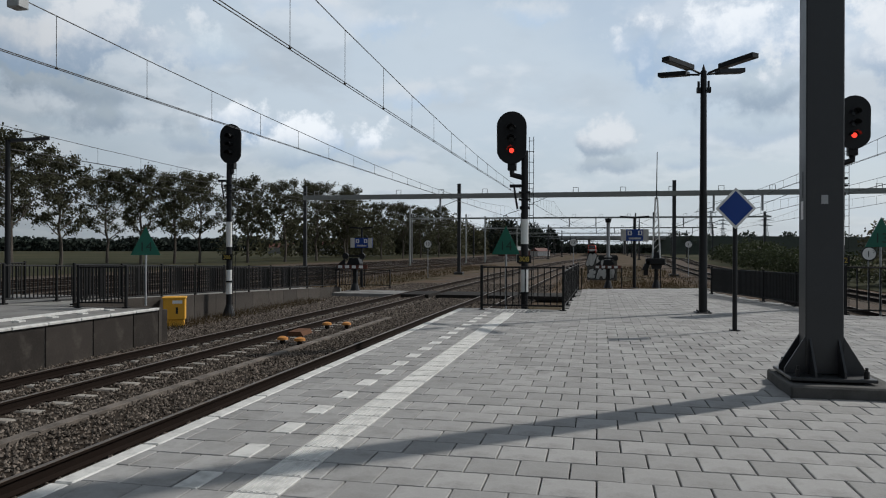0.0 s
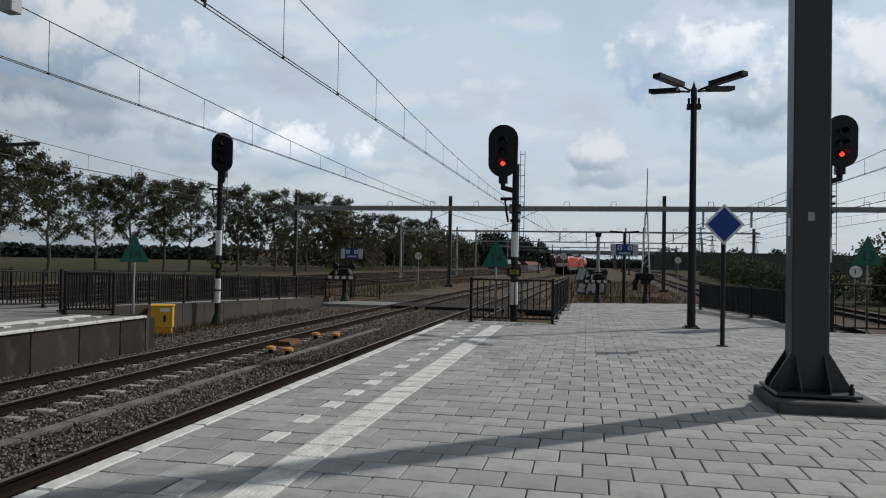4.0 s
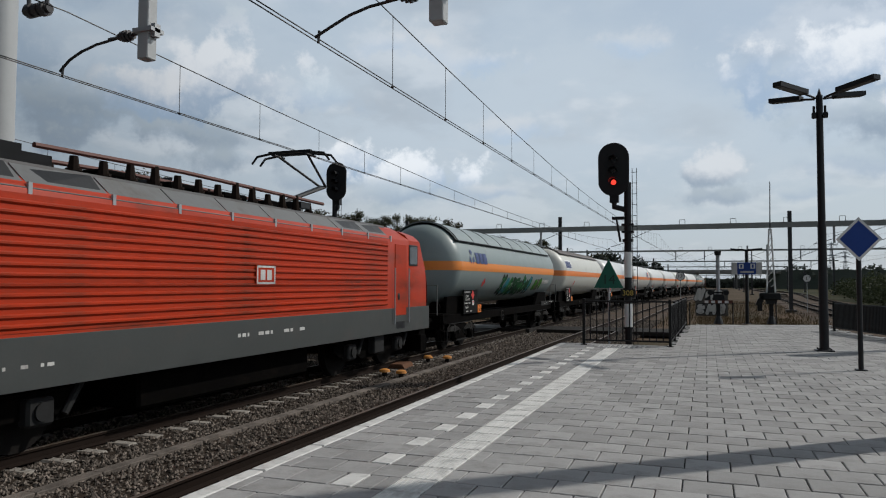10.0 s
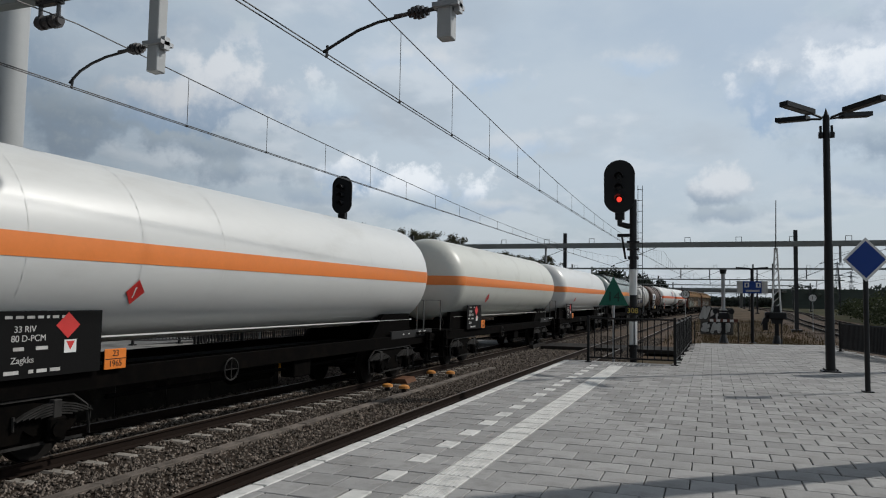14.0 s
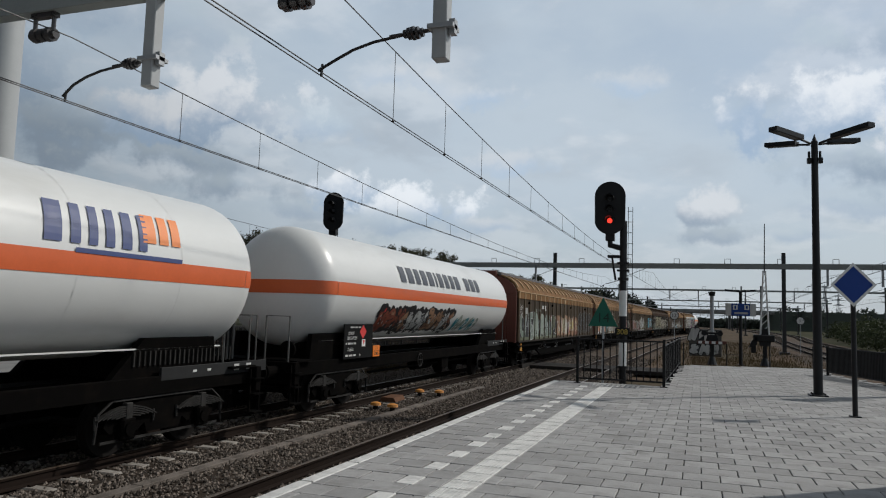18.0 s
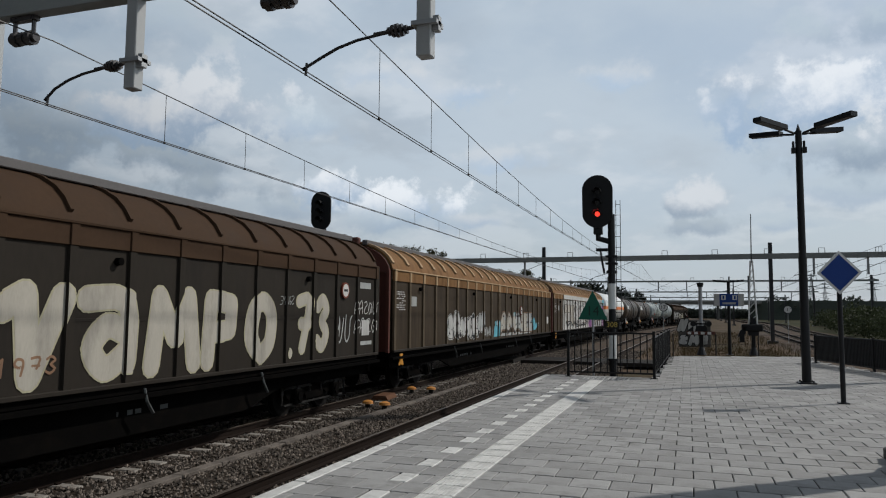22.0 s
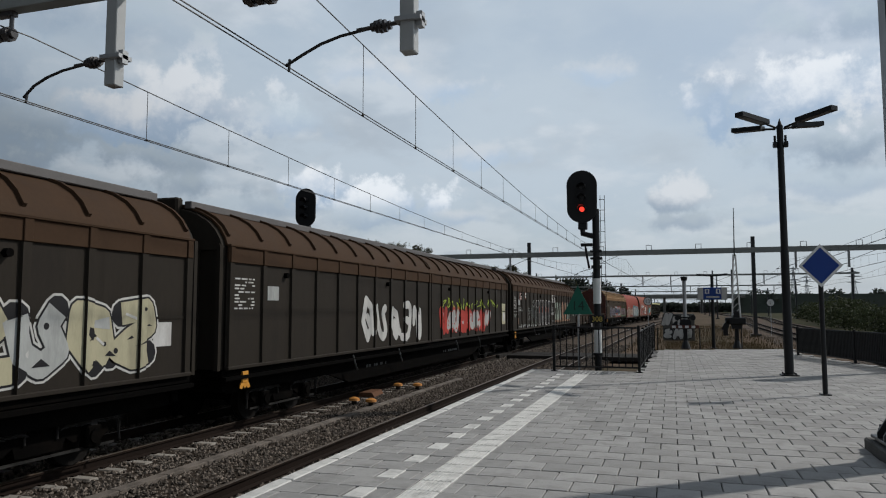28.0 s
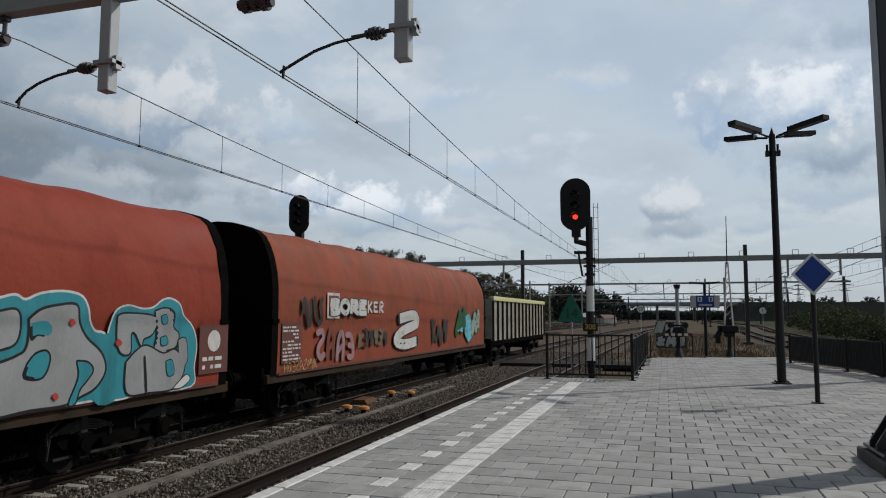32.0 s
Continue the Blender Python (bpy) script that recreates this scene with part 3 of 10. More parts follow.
paving = thing("paving", "grey square concrete pavers laid in half bond", "paving", kind="structure")
pv = G().box(-P / 2 + 0.005, -P / 2 + 0.005, -0.045, P / 2 - 0.005, P / 2 - 0.005, 0, 0.006).ob("paver", PAVER)
pv_rest = G()
white_rest = G()
single = 0
for r in range(-34, 86):
    y = r * P + 0.0675
    x = -3.75 + (P / 2 if r % 2 else 0)
    while x < 13:
        lim = x - P / 2
        if inside(max(x, EDGE_X + 0.16), y, plat) and x + P / 2 > EDGE_X + 0.18 and not (2.04 + P / 2 < x < 3.2 - P / 2 and 8.45 + P / 2 < y < 9.65 - P / 2):
            z = random.uniform(-0.004, 0.002)
            cut0, cut1 = max(x - P / 2, EDGE_X + 0.152), x + P / 2
            spans = [(cut0, cut1)]
            if y < 18.2:
                for b0, b1 in ((-2.33, -2.01),):
                    spans = [s for a, b in spans for s in ((a, min(b, b0)), (max(a, b1), b)) if s[1] - s[0] > 0.03]
            if r % 2 == 0 and y < 18.8:
                spans = [s for a, b in spans for s in ((a, min(b, -2.79)), (max(a, -2.60), b)) if s[1] - s[0] > 0.03]
            if spans == [(cut0, cut1)] and cut1 - cut0 > P - 0.01 and 3.6 < y < 9.0 and -1.6 < x < 3.6 and single < 300:
                share("paver", pv, paving, pose(x, y, z, random.uniform(-0.25, 0.25), random.uniform(-0.25, 0.25), random.uniform(-0.5, 0.5)))
                single += 1
            else:
                for a, b in spans:
                    pv_rest.box(a + 0.005, y - P / 2 + 0.005, z - 0.04, b - 0.005, y + P / 2 - 0.005, z, 0.006 if y < 14 else 0)
        x += P
for r in range(-34, 50):
    y = r * P + 0.0675
    if y < 18.2:
        white_rest.box(-2.325, y - P / 2 + 0.004, -0.04, -2.015, y + P / 2 - 0.004, 0.002, 0.006)
        if y < 13:
            for k in range(7):
                white_rest.box(-2.31 + k * 0.043, y - P / 2 + 0.02, 0.002, -2.29 + k * 0.043, y + P / 2 - 0.02, 0.006)
    if r % 2 == 0 and y < 18.8:
        white_rest.box(-2.785, y - P / 2 + 0.004, -0.04, -2.605, y + P / 2 - 0.004, 0.001, 0.006)
for k in range(10):
    for j in range(3):
        white_rest.box(-2.55 + k * 0.12, 18.35 + j * 0.22, -0.004, -2.50 + k * 0.12, 18.5 + j * 0.22, 0.006)
bpy.data.objects.remove(pv)
part("pavers_rest", pv_rest, PAVER, paving, kind="stuff")
part("white_line", white_rest, WHITE_PAVER, paving, "white ribbed guide line and white dashes", kind="stuff")

# ---- far platform and its ramp ----
far = G().prism([(-19.8, -30), (-11.5, -30), (-11.5, 17.4), (-14.2, 17.4), (-14.3, 17.5), (-16.6, 17.5), (-16.6, 21.7), (-19.8, 21.7)], GROUND_Z - 0.1, -0.03).ob("platform_far", [PAVER_FAR])
tagged(far, "grey paved platform across the tracks", "platform", kind="structure")
rim2 = thing("platform_rim_far", "white edge strip of the far platform", "platform edge", kind="structure")
block = G().box(-0.15, -0.49, -0.065, 0.0, 0.49, 0.0, 0.012).ob("edge_block", WHITE_PAVER)
for i in range(26):
    share("edge_block", block, rim2, pose(-11.42, -8.1 + i, 0))
bpy.data.objects.remove(block)
marks = G()
for i in range(50):
    marks.box(-12.45, -8 + i * 0.75 / 1.5, -0.03, -12.27, -7.8 + i * 0.5, 0.0) if i % 2 else None
marks.box(-13.05, -20, -0.03, -12.73, 16.9, 0.0)
tagged(marks.ob("floor_marks", WHITE_PAVER), "white line and dashes on the far platform", "marking", kind="structure")
wall2 = thing("platform_wall_far", "dark concrete panels under the far platform edge", "wall", kind="structure")
panel = G().box(-0.1, -0.735, -1.08, 0.03, 0.735, -0.07, 0.012).ob("panel", FAR_PANEL)
for i in range(18):
    share("panel", panel, wall2, pose(-11.5, -8.4 + 1.5 * i, 0))
bpy.data.objects.remove(panel)
G_end = G().box(-14.2, 17.4, -1.05, -11.45, 17.55, -0.01, 0.01)
tagged(G_end.ob("wall_end", RAMP_WALL), "dirty concrete end wall of the far platform", "wall", kind="structure")


def ramp_z(y):
    return -0.02 - 0.62 * min(1.0, max(0.0, (y - 18.5) / 20.0))


ramp = G().loft([[(-16.6, y, GROUND_Z - 0.1), (-16.6, y, ramp_z(y)), (-14.15, y, ramp_z(y)), (-14.15, y, GROUND_Z - 0.1)] for y in (17.5, 28, 39)])
tagged(ramp.ob("ramp", [CONCRETE]), "paved ramp leading down to the track crossing", "ramp", kind="structure")
wall3 = thing("ramp_wall", "stained concrete panels along the ramp", "wall", kind="structure")
for i in range(14):
    y0 = 17.5 + i * 1.5
    z0, z1 = ramp_z(y0) + 0.1, ramp_z(y0 + 1.48) + 0.1
    part("panel", G().prism([(y0, -1.1), (y0 + 1.48, -1.1), (y0 + 1.48, z1), (y0, z0)], -14.16, -14.04, "x"), RAMP_WALL, wall3)

# ---- crossing ----
cross = thing("track_crossing", "dark rubber deck of a foot crossing over the rails", "crossing", kind="structure")
for i, (x0, x1) in enumerate([(-14.0, -10.55), (-10.2, -8.72), (-8.35, -6.0), (-5.7, -4.3), (-4.0, -1.2)]):
    for j in range(3):
        part("deck_panel", G().box(x0 + bend(40), 36.4 + j, -0.95, x1 + bend(40), 37.38 + j, RAIL_Z + 0.005, 0.01), WALL_PANEL if i else PAVER_FAR, cross)

# ---- fences ----


def fence_run(name, p, q, height, label, gap=0.115, z0=None, z1=None, post_every=2.0, group="platform fences", wide=0.014):
    p, q = Vector(p), Vector(q)
    f = thing(name, label, "fence", group=group)
    d = q - p
    n_post = max(1, round(d.length / post_every))
    ang = math.degrees(math.atan2(d.y, d.x))

    def at(s):
        return p + d * s
    for i in range(n_post + 1):
        o = at(i / n_post)
        part("post", G().box(-0.035, -0.035, -0.02, 0.035, 0.035, height + 0.03, 0.006).box(-0.08, -0.08, -0.02, 0.08, 0.08, 0.015), FENCE, f).matrix_basis = pose(o.x, o.y, o.z, 0, 0, ang)
    for h in (0.12, height - 0.03):
        part("rail", G().cyl(p + Vector((0, 0, h)), q + Vector((0, 0, h)), 0.024, 6), FENCE, f)
    n = int(d.length / gap)
    bars = None
    for i in range(1, n):
        o = at(i / n)
        if bars is None:
            bars = part("bar", G().box(-wide, -0.014, 0.12, wide, 0.014, height - 0.03), FENCE, f)
            bars.matrix_basis = pose(o.x, o.y, o.z, 0, 0, ang)
        else:
            share("bar", bars, f, pose(o.x, o.y, o.z, 0, 0, ang))
    return f


BLACK_FENCE = "black painted steel bar fence on the platform"
fence_run("fence", (-2.98, 19.0, 0), (-0.85, 19.05, 0), 1.15, BLACK_FENCE, 0.16)
fence_run("fence", (-0.85, 19.05, 0), (-0.72, 28.9, 0), 1.05, BLACK_FENCE)
fence_run("fence", (4.05, 27.6, 0), (5.5, 22.1, 0), 0.95, BLACK_FENCE, 0.085, wide=0.026)
fence_run("fence", (5.5, 22.1, 0), (6.0, 19.6, 0), 0.95, BLACK_FENCE, 0.085, wide=0.026)
fence_run("fence", (6.0, 19.6, 0), (12.8, 19.4, 0), 1.2, BLACK_FENCE, 0.26)
fence_run("fence", (-19.6, 3.0, 0), (-19.3, 21.5, 0), 1.1, "black steel bar fence along the back of the far platform", 0.13)
fence_run("fence", (-13.75, 17.2, 0), (-12.4, 17.35, 0), 1.1, "black steel bar fence at the far platform end", 0.1)
fence_run("fence", (-14.2, 17.6, 0.03), (-14.2, 38.3, ramp_z(38.3) + 0.1), 1.12, "long black steel bar fence along the ramp", 0.13)
fence_run("fence", (-16.5, 17.6, 0.0), (-16.5, 38.3, ramp_z(38.3)), 1.12, "long black steel bar fence along the ramp", 0.16)
fence_run("fence", (-16.3, 44.6, -0.85), (-12.8, 44.2, -0.85), 1.1, "black steel bar fence beside the crossing", 0.2)
chain = thing("post_row", "thin black posts with wire at the platform end", "fence", group="platform fences")
for k in range(4):
    part("post", G().cyl((-0.6 + 1.57 * k, 29.7 + 0.57 * k, -0.02), (-0.6 + 1.57 * k, 29.7 + 0.57 * k, 0.85), 0.022, 8), FENCE, chain)
for z in (0.45, 0.82):
    part("wire", G().cyl((-0.6, 29.7, z), (4.1, 31.4, z), 0.005, 5), FENCE, chain)

# ---- posts and signs ----


LETTERING = {}


def words(body, size, m, material, parent, name="lettering", depth=0.002):
    key = (body, size, depth, material.name)
    if key not in LETTERING:
        c = bpy.data.curves.new(name, "FONT")
        c.body, c.size, c.extrude, c.align_x, c.align_y = body, size, depth, "CENTER", "CENTER"
        tmp = bpy.data.objects.new(name, c)
        scene.collection.objects.link(tmp)
        me = bpy.data.meshes.new_from_object(tmp.evaluated_get(bpy.context.evaluated_depsgraph_get()))
        bpy.data.objects.remove(tmp)
        me.materials.clear()
        me.materials.append(material)
        LETTERING[key] = me
    me = LETTERING[key]
    ob = new(name, me)
    ob.parent = parent
    ob.matrix_basis = m
    return ob


def platform_lamp(at):
    t = thing("platform_lamp", "tall black platform lamp with four flat lamp heads", "street lamp", at)
    part("base_plate", G().box(-0.2, -0.2, 0, 0.2, 0.2, 0.03, 0.01).cyl((0.13, 0.13, 0), (0.13, 0.13, 0.07), 0.02).cyl((-0.13, 0.13, 0), (-0.13, 0.13, 0.07), 0.02).cyl((0.13, -0.13, 0), (0.13, -0.13, 0.07), 0.02).cyl((-0.13, -0.13, 0), (-0.13, -0.13, 0.07), 0.02), BLACK, t)
    part("pole", G().cyl((0, 0, 0.02), (0, 0, 3.0), 0.105, 16, 0.095).cyl((0, 0, 3.0), (0, 0, 6.1), 0.085, 16, 0.075), BLACK, t, smooth=40)
    part("finial", G().cyl((0, 0, 6.1), (0, 0, 6.28), 0.06, 10, 0.005), BLACK, t)
    for s in (-1, 1):
        part("loudspeaker", G().cyl((s * 0.08, -0.02, 5.62), (s * 0.17, -0.02, 5.62), 0.075, 12).cyl((s * 0.12, 0, 5.55), (s * 0.12, 0, 5.85), 0.03, 8), BLACK, t)
    for x, dy in ((-1, -1.1), (1, -1.05), (-1, 0.62), (1, 0.52)):
        g = G()
        a, b = Vector((x * 0.1, dy * 0.08, 6.03)), Vector((x * 1.02, dy, 6.13))
        d = b - a
        n = Vector((-d.y, d.x, 0)).normalized()
        w = [a + d * 0.28 - n * 0.11, b - n * 0.11, b + n * 0.11, a + d * 0.28 + n * 0.11]
        g.add([tuple(p) for p in w] + [tuple(p + Vector((0, 0, 0.11))) for p in w], [(0, 1, 2, 3), (4, 7, 6, 5), (0, 4, 5, 1), (1, 5, 6, 2), (2, 6, 7, 3), (3, 7, 4, 0)])
        hd = part("lamp_head", g, BLACK, t)
        part("arm", G().cyl(a, a + d * 0.35 + Vector((0, 0, 0.03)), 0.028, 8), BLACK, t)
        q = [a + d * 0.4 - n * 0.08, b - d * 0.08 - n * 0.08, b - d * 0.08 + n * 0.08, a + d * 0.4 + n * 0.08]
        part("diffuser", G().add([tuple(p - Vector((0, 0, 0.004))) for p in q], [(0, 1, 2, 3)]), mat("lamp_glass", (0.05, 0.052, 0.056), 0.35), hd, "dull lamp glass")
    return t


def arm_lamp(at, arms=(1,), high=4.35, reach=0.75, rise=0.16):
    t = thing("platform_lamp", "black lamp post with flat lamp head", "street lamp", at)
    part("pole", G().cyl((0, 0, 0), (0, 0, high), 0.09, 12, 0.07), BLACK, t, smooth=40)
    part("base_plate", G().box(-0.18, -0.18, 0, 0.18, 0.18, 0.03, 0.01), BLACK, t)
    for s in arms:
        part("lamp_head", G().prism([(s * 0.06, high - 0.06), (s * (reach + 0.2), high - 0.06 + rise), (s * (reach + 0.2), high + 0.04 + rise), (s * 0.06, high + 0.04)], -0.1, 0.1, "y"), BLACK, t)
    return t


def diamond(at, c=2.41):
    t = thing("diamond_sign", "blue diamond sign with white rim on black post", "sign", at)
    part("post", G().cyl((0, 0, 0), (0, 0, c + 0.34), 0.045, 12).box(-0.09, -0.09, 0, 0.09, 0.09, 0.02), BLACK, t, smooth=40)
    r = 0.405
    part("rim", G().prism([(0, c - r), (r * 0.93, c), (0, c + r), (-r * 0.93, c)], -0.075, -0.05, "y"), WHITE, t, "white rim")
    q = r - 0.065
    part("face", G().prism([(0, c - q), (q * 0.93, c), (0, c + q), (-q * 0.93, c)], -0.079, -0.06, "y"), BLUE, t, "plain blue face")
    return t


def triangle_sign(at, body, h=1.45, post_from=0.0):
    t = thing("triangle_sign", "green triangle sign with dark platform number on post", "sign", at)
    part("post", G().cyl((0, 0, post_from), (0.0, 0, h + 0.5), 0.03, 8), GALV, t)
    part("face", G().prism([(-0.39, h), (0.39, h), (0, h + 0.78)], -0.05, -0.03, "y"), GREEN, t)
    words(body, 0.36, pose(0.0, -0.053, h + 0.22, 90), mat("sign_dark_green", (0.003, 0.03, 0.022), 0.5), t)
    return t


def round_sign(at, body, h, post_from=-0.95):
    t = thing("speed_sign", "round white sign with black number on thin post", "sign", at)
    part("post", G().cyl((0, 0, post_from), (0, 0, h), 0.03, 8), GALV, t)
    part("rim", G().cyl((0, -0.03, h), (0, -0.05, h), 0.37, 24), BLACK, t)
    part("face", G().cyl((0, -0.035, h), (0, -0.056, h), 0.32, 24), WHITE, t, "white face")
    words(body, 0.42, pose(-0.03, -0.06, h - 0.02, 90), BLACK, t, depth=0.004)
    words("9" if body != "1" else "2", 0.2, pose(0.22, -0.06, h + 0.1, 90), BLACK, t, depth=0.004)
    return t


platform_lamp(pose(2.62, 19.3, 0))
diamond(pose(2.66, 15.2, 0))
diamond(pose(-16.95, 15.1, 0, 0, 0, 30), 2.67)
arm_lamp(pose(-18.03, 19.38, 0, 0, 0, 40), (1,), 4.95, 0.95)
triangle_sign(pose(-12.18, 17.9, 0, 0, 0, 25), "14", 1.4)
triangle_sign(pose(-2.45, 19.9, -0.9), "14", 1.45 + 0.9)
triangle_sign(pose(7.27, 21.0, -0.9), "13", 1.68 + 0.9)
sg = round_sign(pose(6.98, 21.0, 0), "1", 1.5)
sg.scale = (0.5, 1, 0.5)
sg.location.z = 0.75
round_sign(pose(-14.34, 61.3, 0), "13", 2.0)
round_sign(pose(-2.04, 65.2, 0), "13", 2.2)
round_sign(pose(8.7, 74.0, 0), "1", 2.1)


def signal(at, h0, mast_x, lit, plate, bands, low):
    """Railway signal; z of the head's foot is h0, the mast stands at mast_x beside the head."""
    t = thing("railway_signal", "black oval three-lamp railway signal " + ("showing red" if lit else "unlit") + " on banded mast", "signal", at)
    z1 = h0 + 1.42
    ring = []
    for i in range(32):
        a = 2 * math.pi * i / 32
        ring.append((0.42 * math.cos(a), (h0 + 0.38 if math.sin(a) < 0 else z1 - 0.38) + 0.41 * math.sin(a)))
    part("head", G().prism(ring, -0.03, 0.03, "y"), BLACK, t)
    part("housing", G().box(-0.2, 0.03, h0 + 0.1, 0.2, 0.28, z1 - 0.1, 0.03), BLACK, t)
    for k, dz in enumerate((0.96, 0.66, 0.35)):
        on = lit and k == 2
        part("lens", G().cyl((0, -0.03, h0 + dz), (0, -0.045, h0 + dz), 0.07, 16), RED_ON if on else LENS, t, "glowing red lens" if on else "dark lens")
        hood = G()
        arc = [math.pi * i / 10 for i in range(11)]
        hood.loft([[(0.125 * math.cos(a), y, h0 + dz + 0.125 * math.sin(a)) for a in arc] + [(0.11 * math.cos(a), y, h0 + dz + 0.11 * math.sin(a)) for a in arc[::-1]] for y in (-0.03, -0.3)])
        part("hood", hood, BLACK, t, smooth=40)
    s = mast_x
    part("bracket", G().tube([(0, 0.12, h0), (0, 0.12, h0 - 0.32), (s, 0.12, h0 - 0.42)], 0.085, 8).box(-0.12, 0.02, h0 - 0.2, 0.12, 0.24, h0 + 0.04, 0.01), BLACK, t)
    top = h0 + 0.35 if abs(s) > 0.2 else h0
    cuts = [low] + [z for b in bands for z in b] + [top]
    for k in range(len(cuts) - 1):
        part("mast_section", G().cyl((s, 0.12, cuts[k]), (s, 0.12, cuts[k + 1]), 0.1 if k % 2 == 0 else 0.108, 14), WHITE if k % 2 else BLACK, t, "white band" if k % 2 else "", smooth=40)
    part("foot", G().cyl((s, 0.12, low), (s, 0.12, low + 0.45), 0.26, 10, 0.11), BLACK, t)
    g = G()
    for x in (s + 0.12, s + 0.24):
        g.cyl((x, 0.16, low + 0.4), (x, 0.2, h0 + 0.75), 0.009, 6)
    z = low + 0.5
    while z < h0 + 0.7:
        g.cyl((s + 0.1, 0.16, z), (s + 0.24, 0.16, z), 0.008, 5)
        z += 0.3
    part("ladder", g, BLACK, t)
    for z in (h0 - 0.85, h0 - 1.05):
        part("clamp", G().box(s - 0.16, 0.0, z, s + 0.16, 0.24, z + 0.05), BLACK, t)
    part("side_horn", G().tube([(s - 0.1, 0.1, h0 - 0.62), (s - 0.3, 0.1, h0 - 0.66), (s - 0.26, 0.1, h0 - 0.95), (s - 0.2, 0.1, h0 - 1.3)], 0.03, 6).box(s - 0.42, 0.02, h0 - 0.68, s - 0.1, 0.18, h0 - 0.6, 0.01), BLACK, t)
    part("collar", G().cyl((s, 0.12, low + 1.28), (s, 0.12, low + 1.34), 0.14, 14).cyl((s, 0.12, h0 - 1.3), (s, 0.12, h0 - 1.22), 0.15, 14), BLACK, t)
    pl = part("number_plate", G().box(s - 0.2, -0.03, plate[1], s + 0.2, 0.0, plate[1] + 0.22), BLACK, t)
    words(plate[0], 0.2, pose(s, -0.034, plate[1] + 0.11, 90), mat("plate_yellow", (0.55, 0.4, 0.08), 0.5), t)
    return t


signal(pose(-2.36, 20.4, 0), 4.02, 0.36, True, ("308", 1.2), [(0.33, 1.02), (1.74, 2.44)], -0.95)
signal(pose(-13.3, 24.7, 0), 4.75, -0.12, False, ("306", 1.15), [(-0.11, 0.79), (1.65, 2.58)], -0.95)
signal(pose(6.94, 22.0, 0), 4.42, -0.3, True, ("312", 1.2), [(0.33, 1.02), (1.74, 2.44)], -0.95)

# ---- the near mast and its portal ----
mast = thing("portal_mast", "anthracite steel portal column with gusseted foot on concrete plinth", "mast", pose(2.52, 9.07, 0))
part("plinth", G().box(-0.46, -0.6, -0.02, 0.66, 0.56, 0.13, 0.02), mat("plinth_concrete", (0.085, 0.082, 0.078), 0.9, vary=0.2, scale=5, bump=0.4, stain=(0.05, 0.048, 0.044), stain_at=(0.45, 0.7), stain_scale=3), mast, "grey concrete plinth")
part("base_plate", G().box(-0.42, -0.42, 0.155, 0.46, 0.42, 0.19, 0.005).box(-0.3, -0.3, 0.12, 0.3, 0.3, 0.16), MAST, mast)
part("column", G().box(-0.2, -0.15, 0.19, 0.2, 0.15, 7.0, 0.012), MAST, mast)
for sx in (-1, 1):
    for yy in (-0.13, 0.13):
        part("gusset", G().prism([(sx * 0.2, 0.19), (sx * 0.42, 0.19), (sx * 0.42, 0.25), (sx * 0.2, 0.62)], yy - 0.012, yy + 0.012, "y"), MAST, mast)
for sx in (-0.15, 0.15):
    part("gusset", G().prism([(-0.15, 0.19), (-0.38, 0.19), (-0.38, 0.25), (-0.15, 0.6)], sx - 0.012, sx + 0.012, "x"), MAST, mast)
for a in (-0.33, 0.37):
    for b in (-0.34, 0.0, 0.34):
        part("bolt", G().cyl((a, b, 0.19), (a, b, 0.27), 0.028, 6).cyl((a, b, 0.27), (a, b, 0.31), 0.016, 6), BLACK, mast)
part("label_plate", G().box(-0.203, -0.04, 1.95, -0.2, 0.05, 2.16), WHITE, mast, "small white label with unreadable lines")
part("slot", G().box(-0.204, -0.03, 2.2, -0.2, 0.0, 2.5), BLACK, mast)
part("tag", G().box(-0.04, -0.153, 2.12, 0.03, -0.15, 2.22), GALV, mast)

portal = thing("portal_beam", "grey steel portal beam with pale hanging posts over the tracks", "gantry", pose(0, 8.8, 0))
part("beam", G().box(-17, -0.12, 6.42, 2.9, 0.12, 6.85, 0.01), GANTRY, portal)
leg = thing("steel_column", "pale round steel portal column on far platform", "mast", pose(-14.5, 11.4, 0))
part("column", G().cyl((0, 0, 0), (0, 0, 8.2), 0.38, 24), MAST_PALE, leg, smooth=40)
part("flange", G().cyl((0, 0, 0), (0, 0, 0.05), 0.5, 24), MAST_PALE, leg)


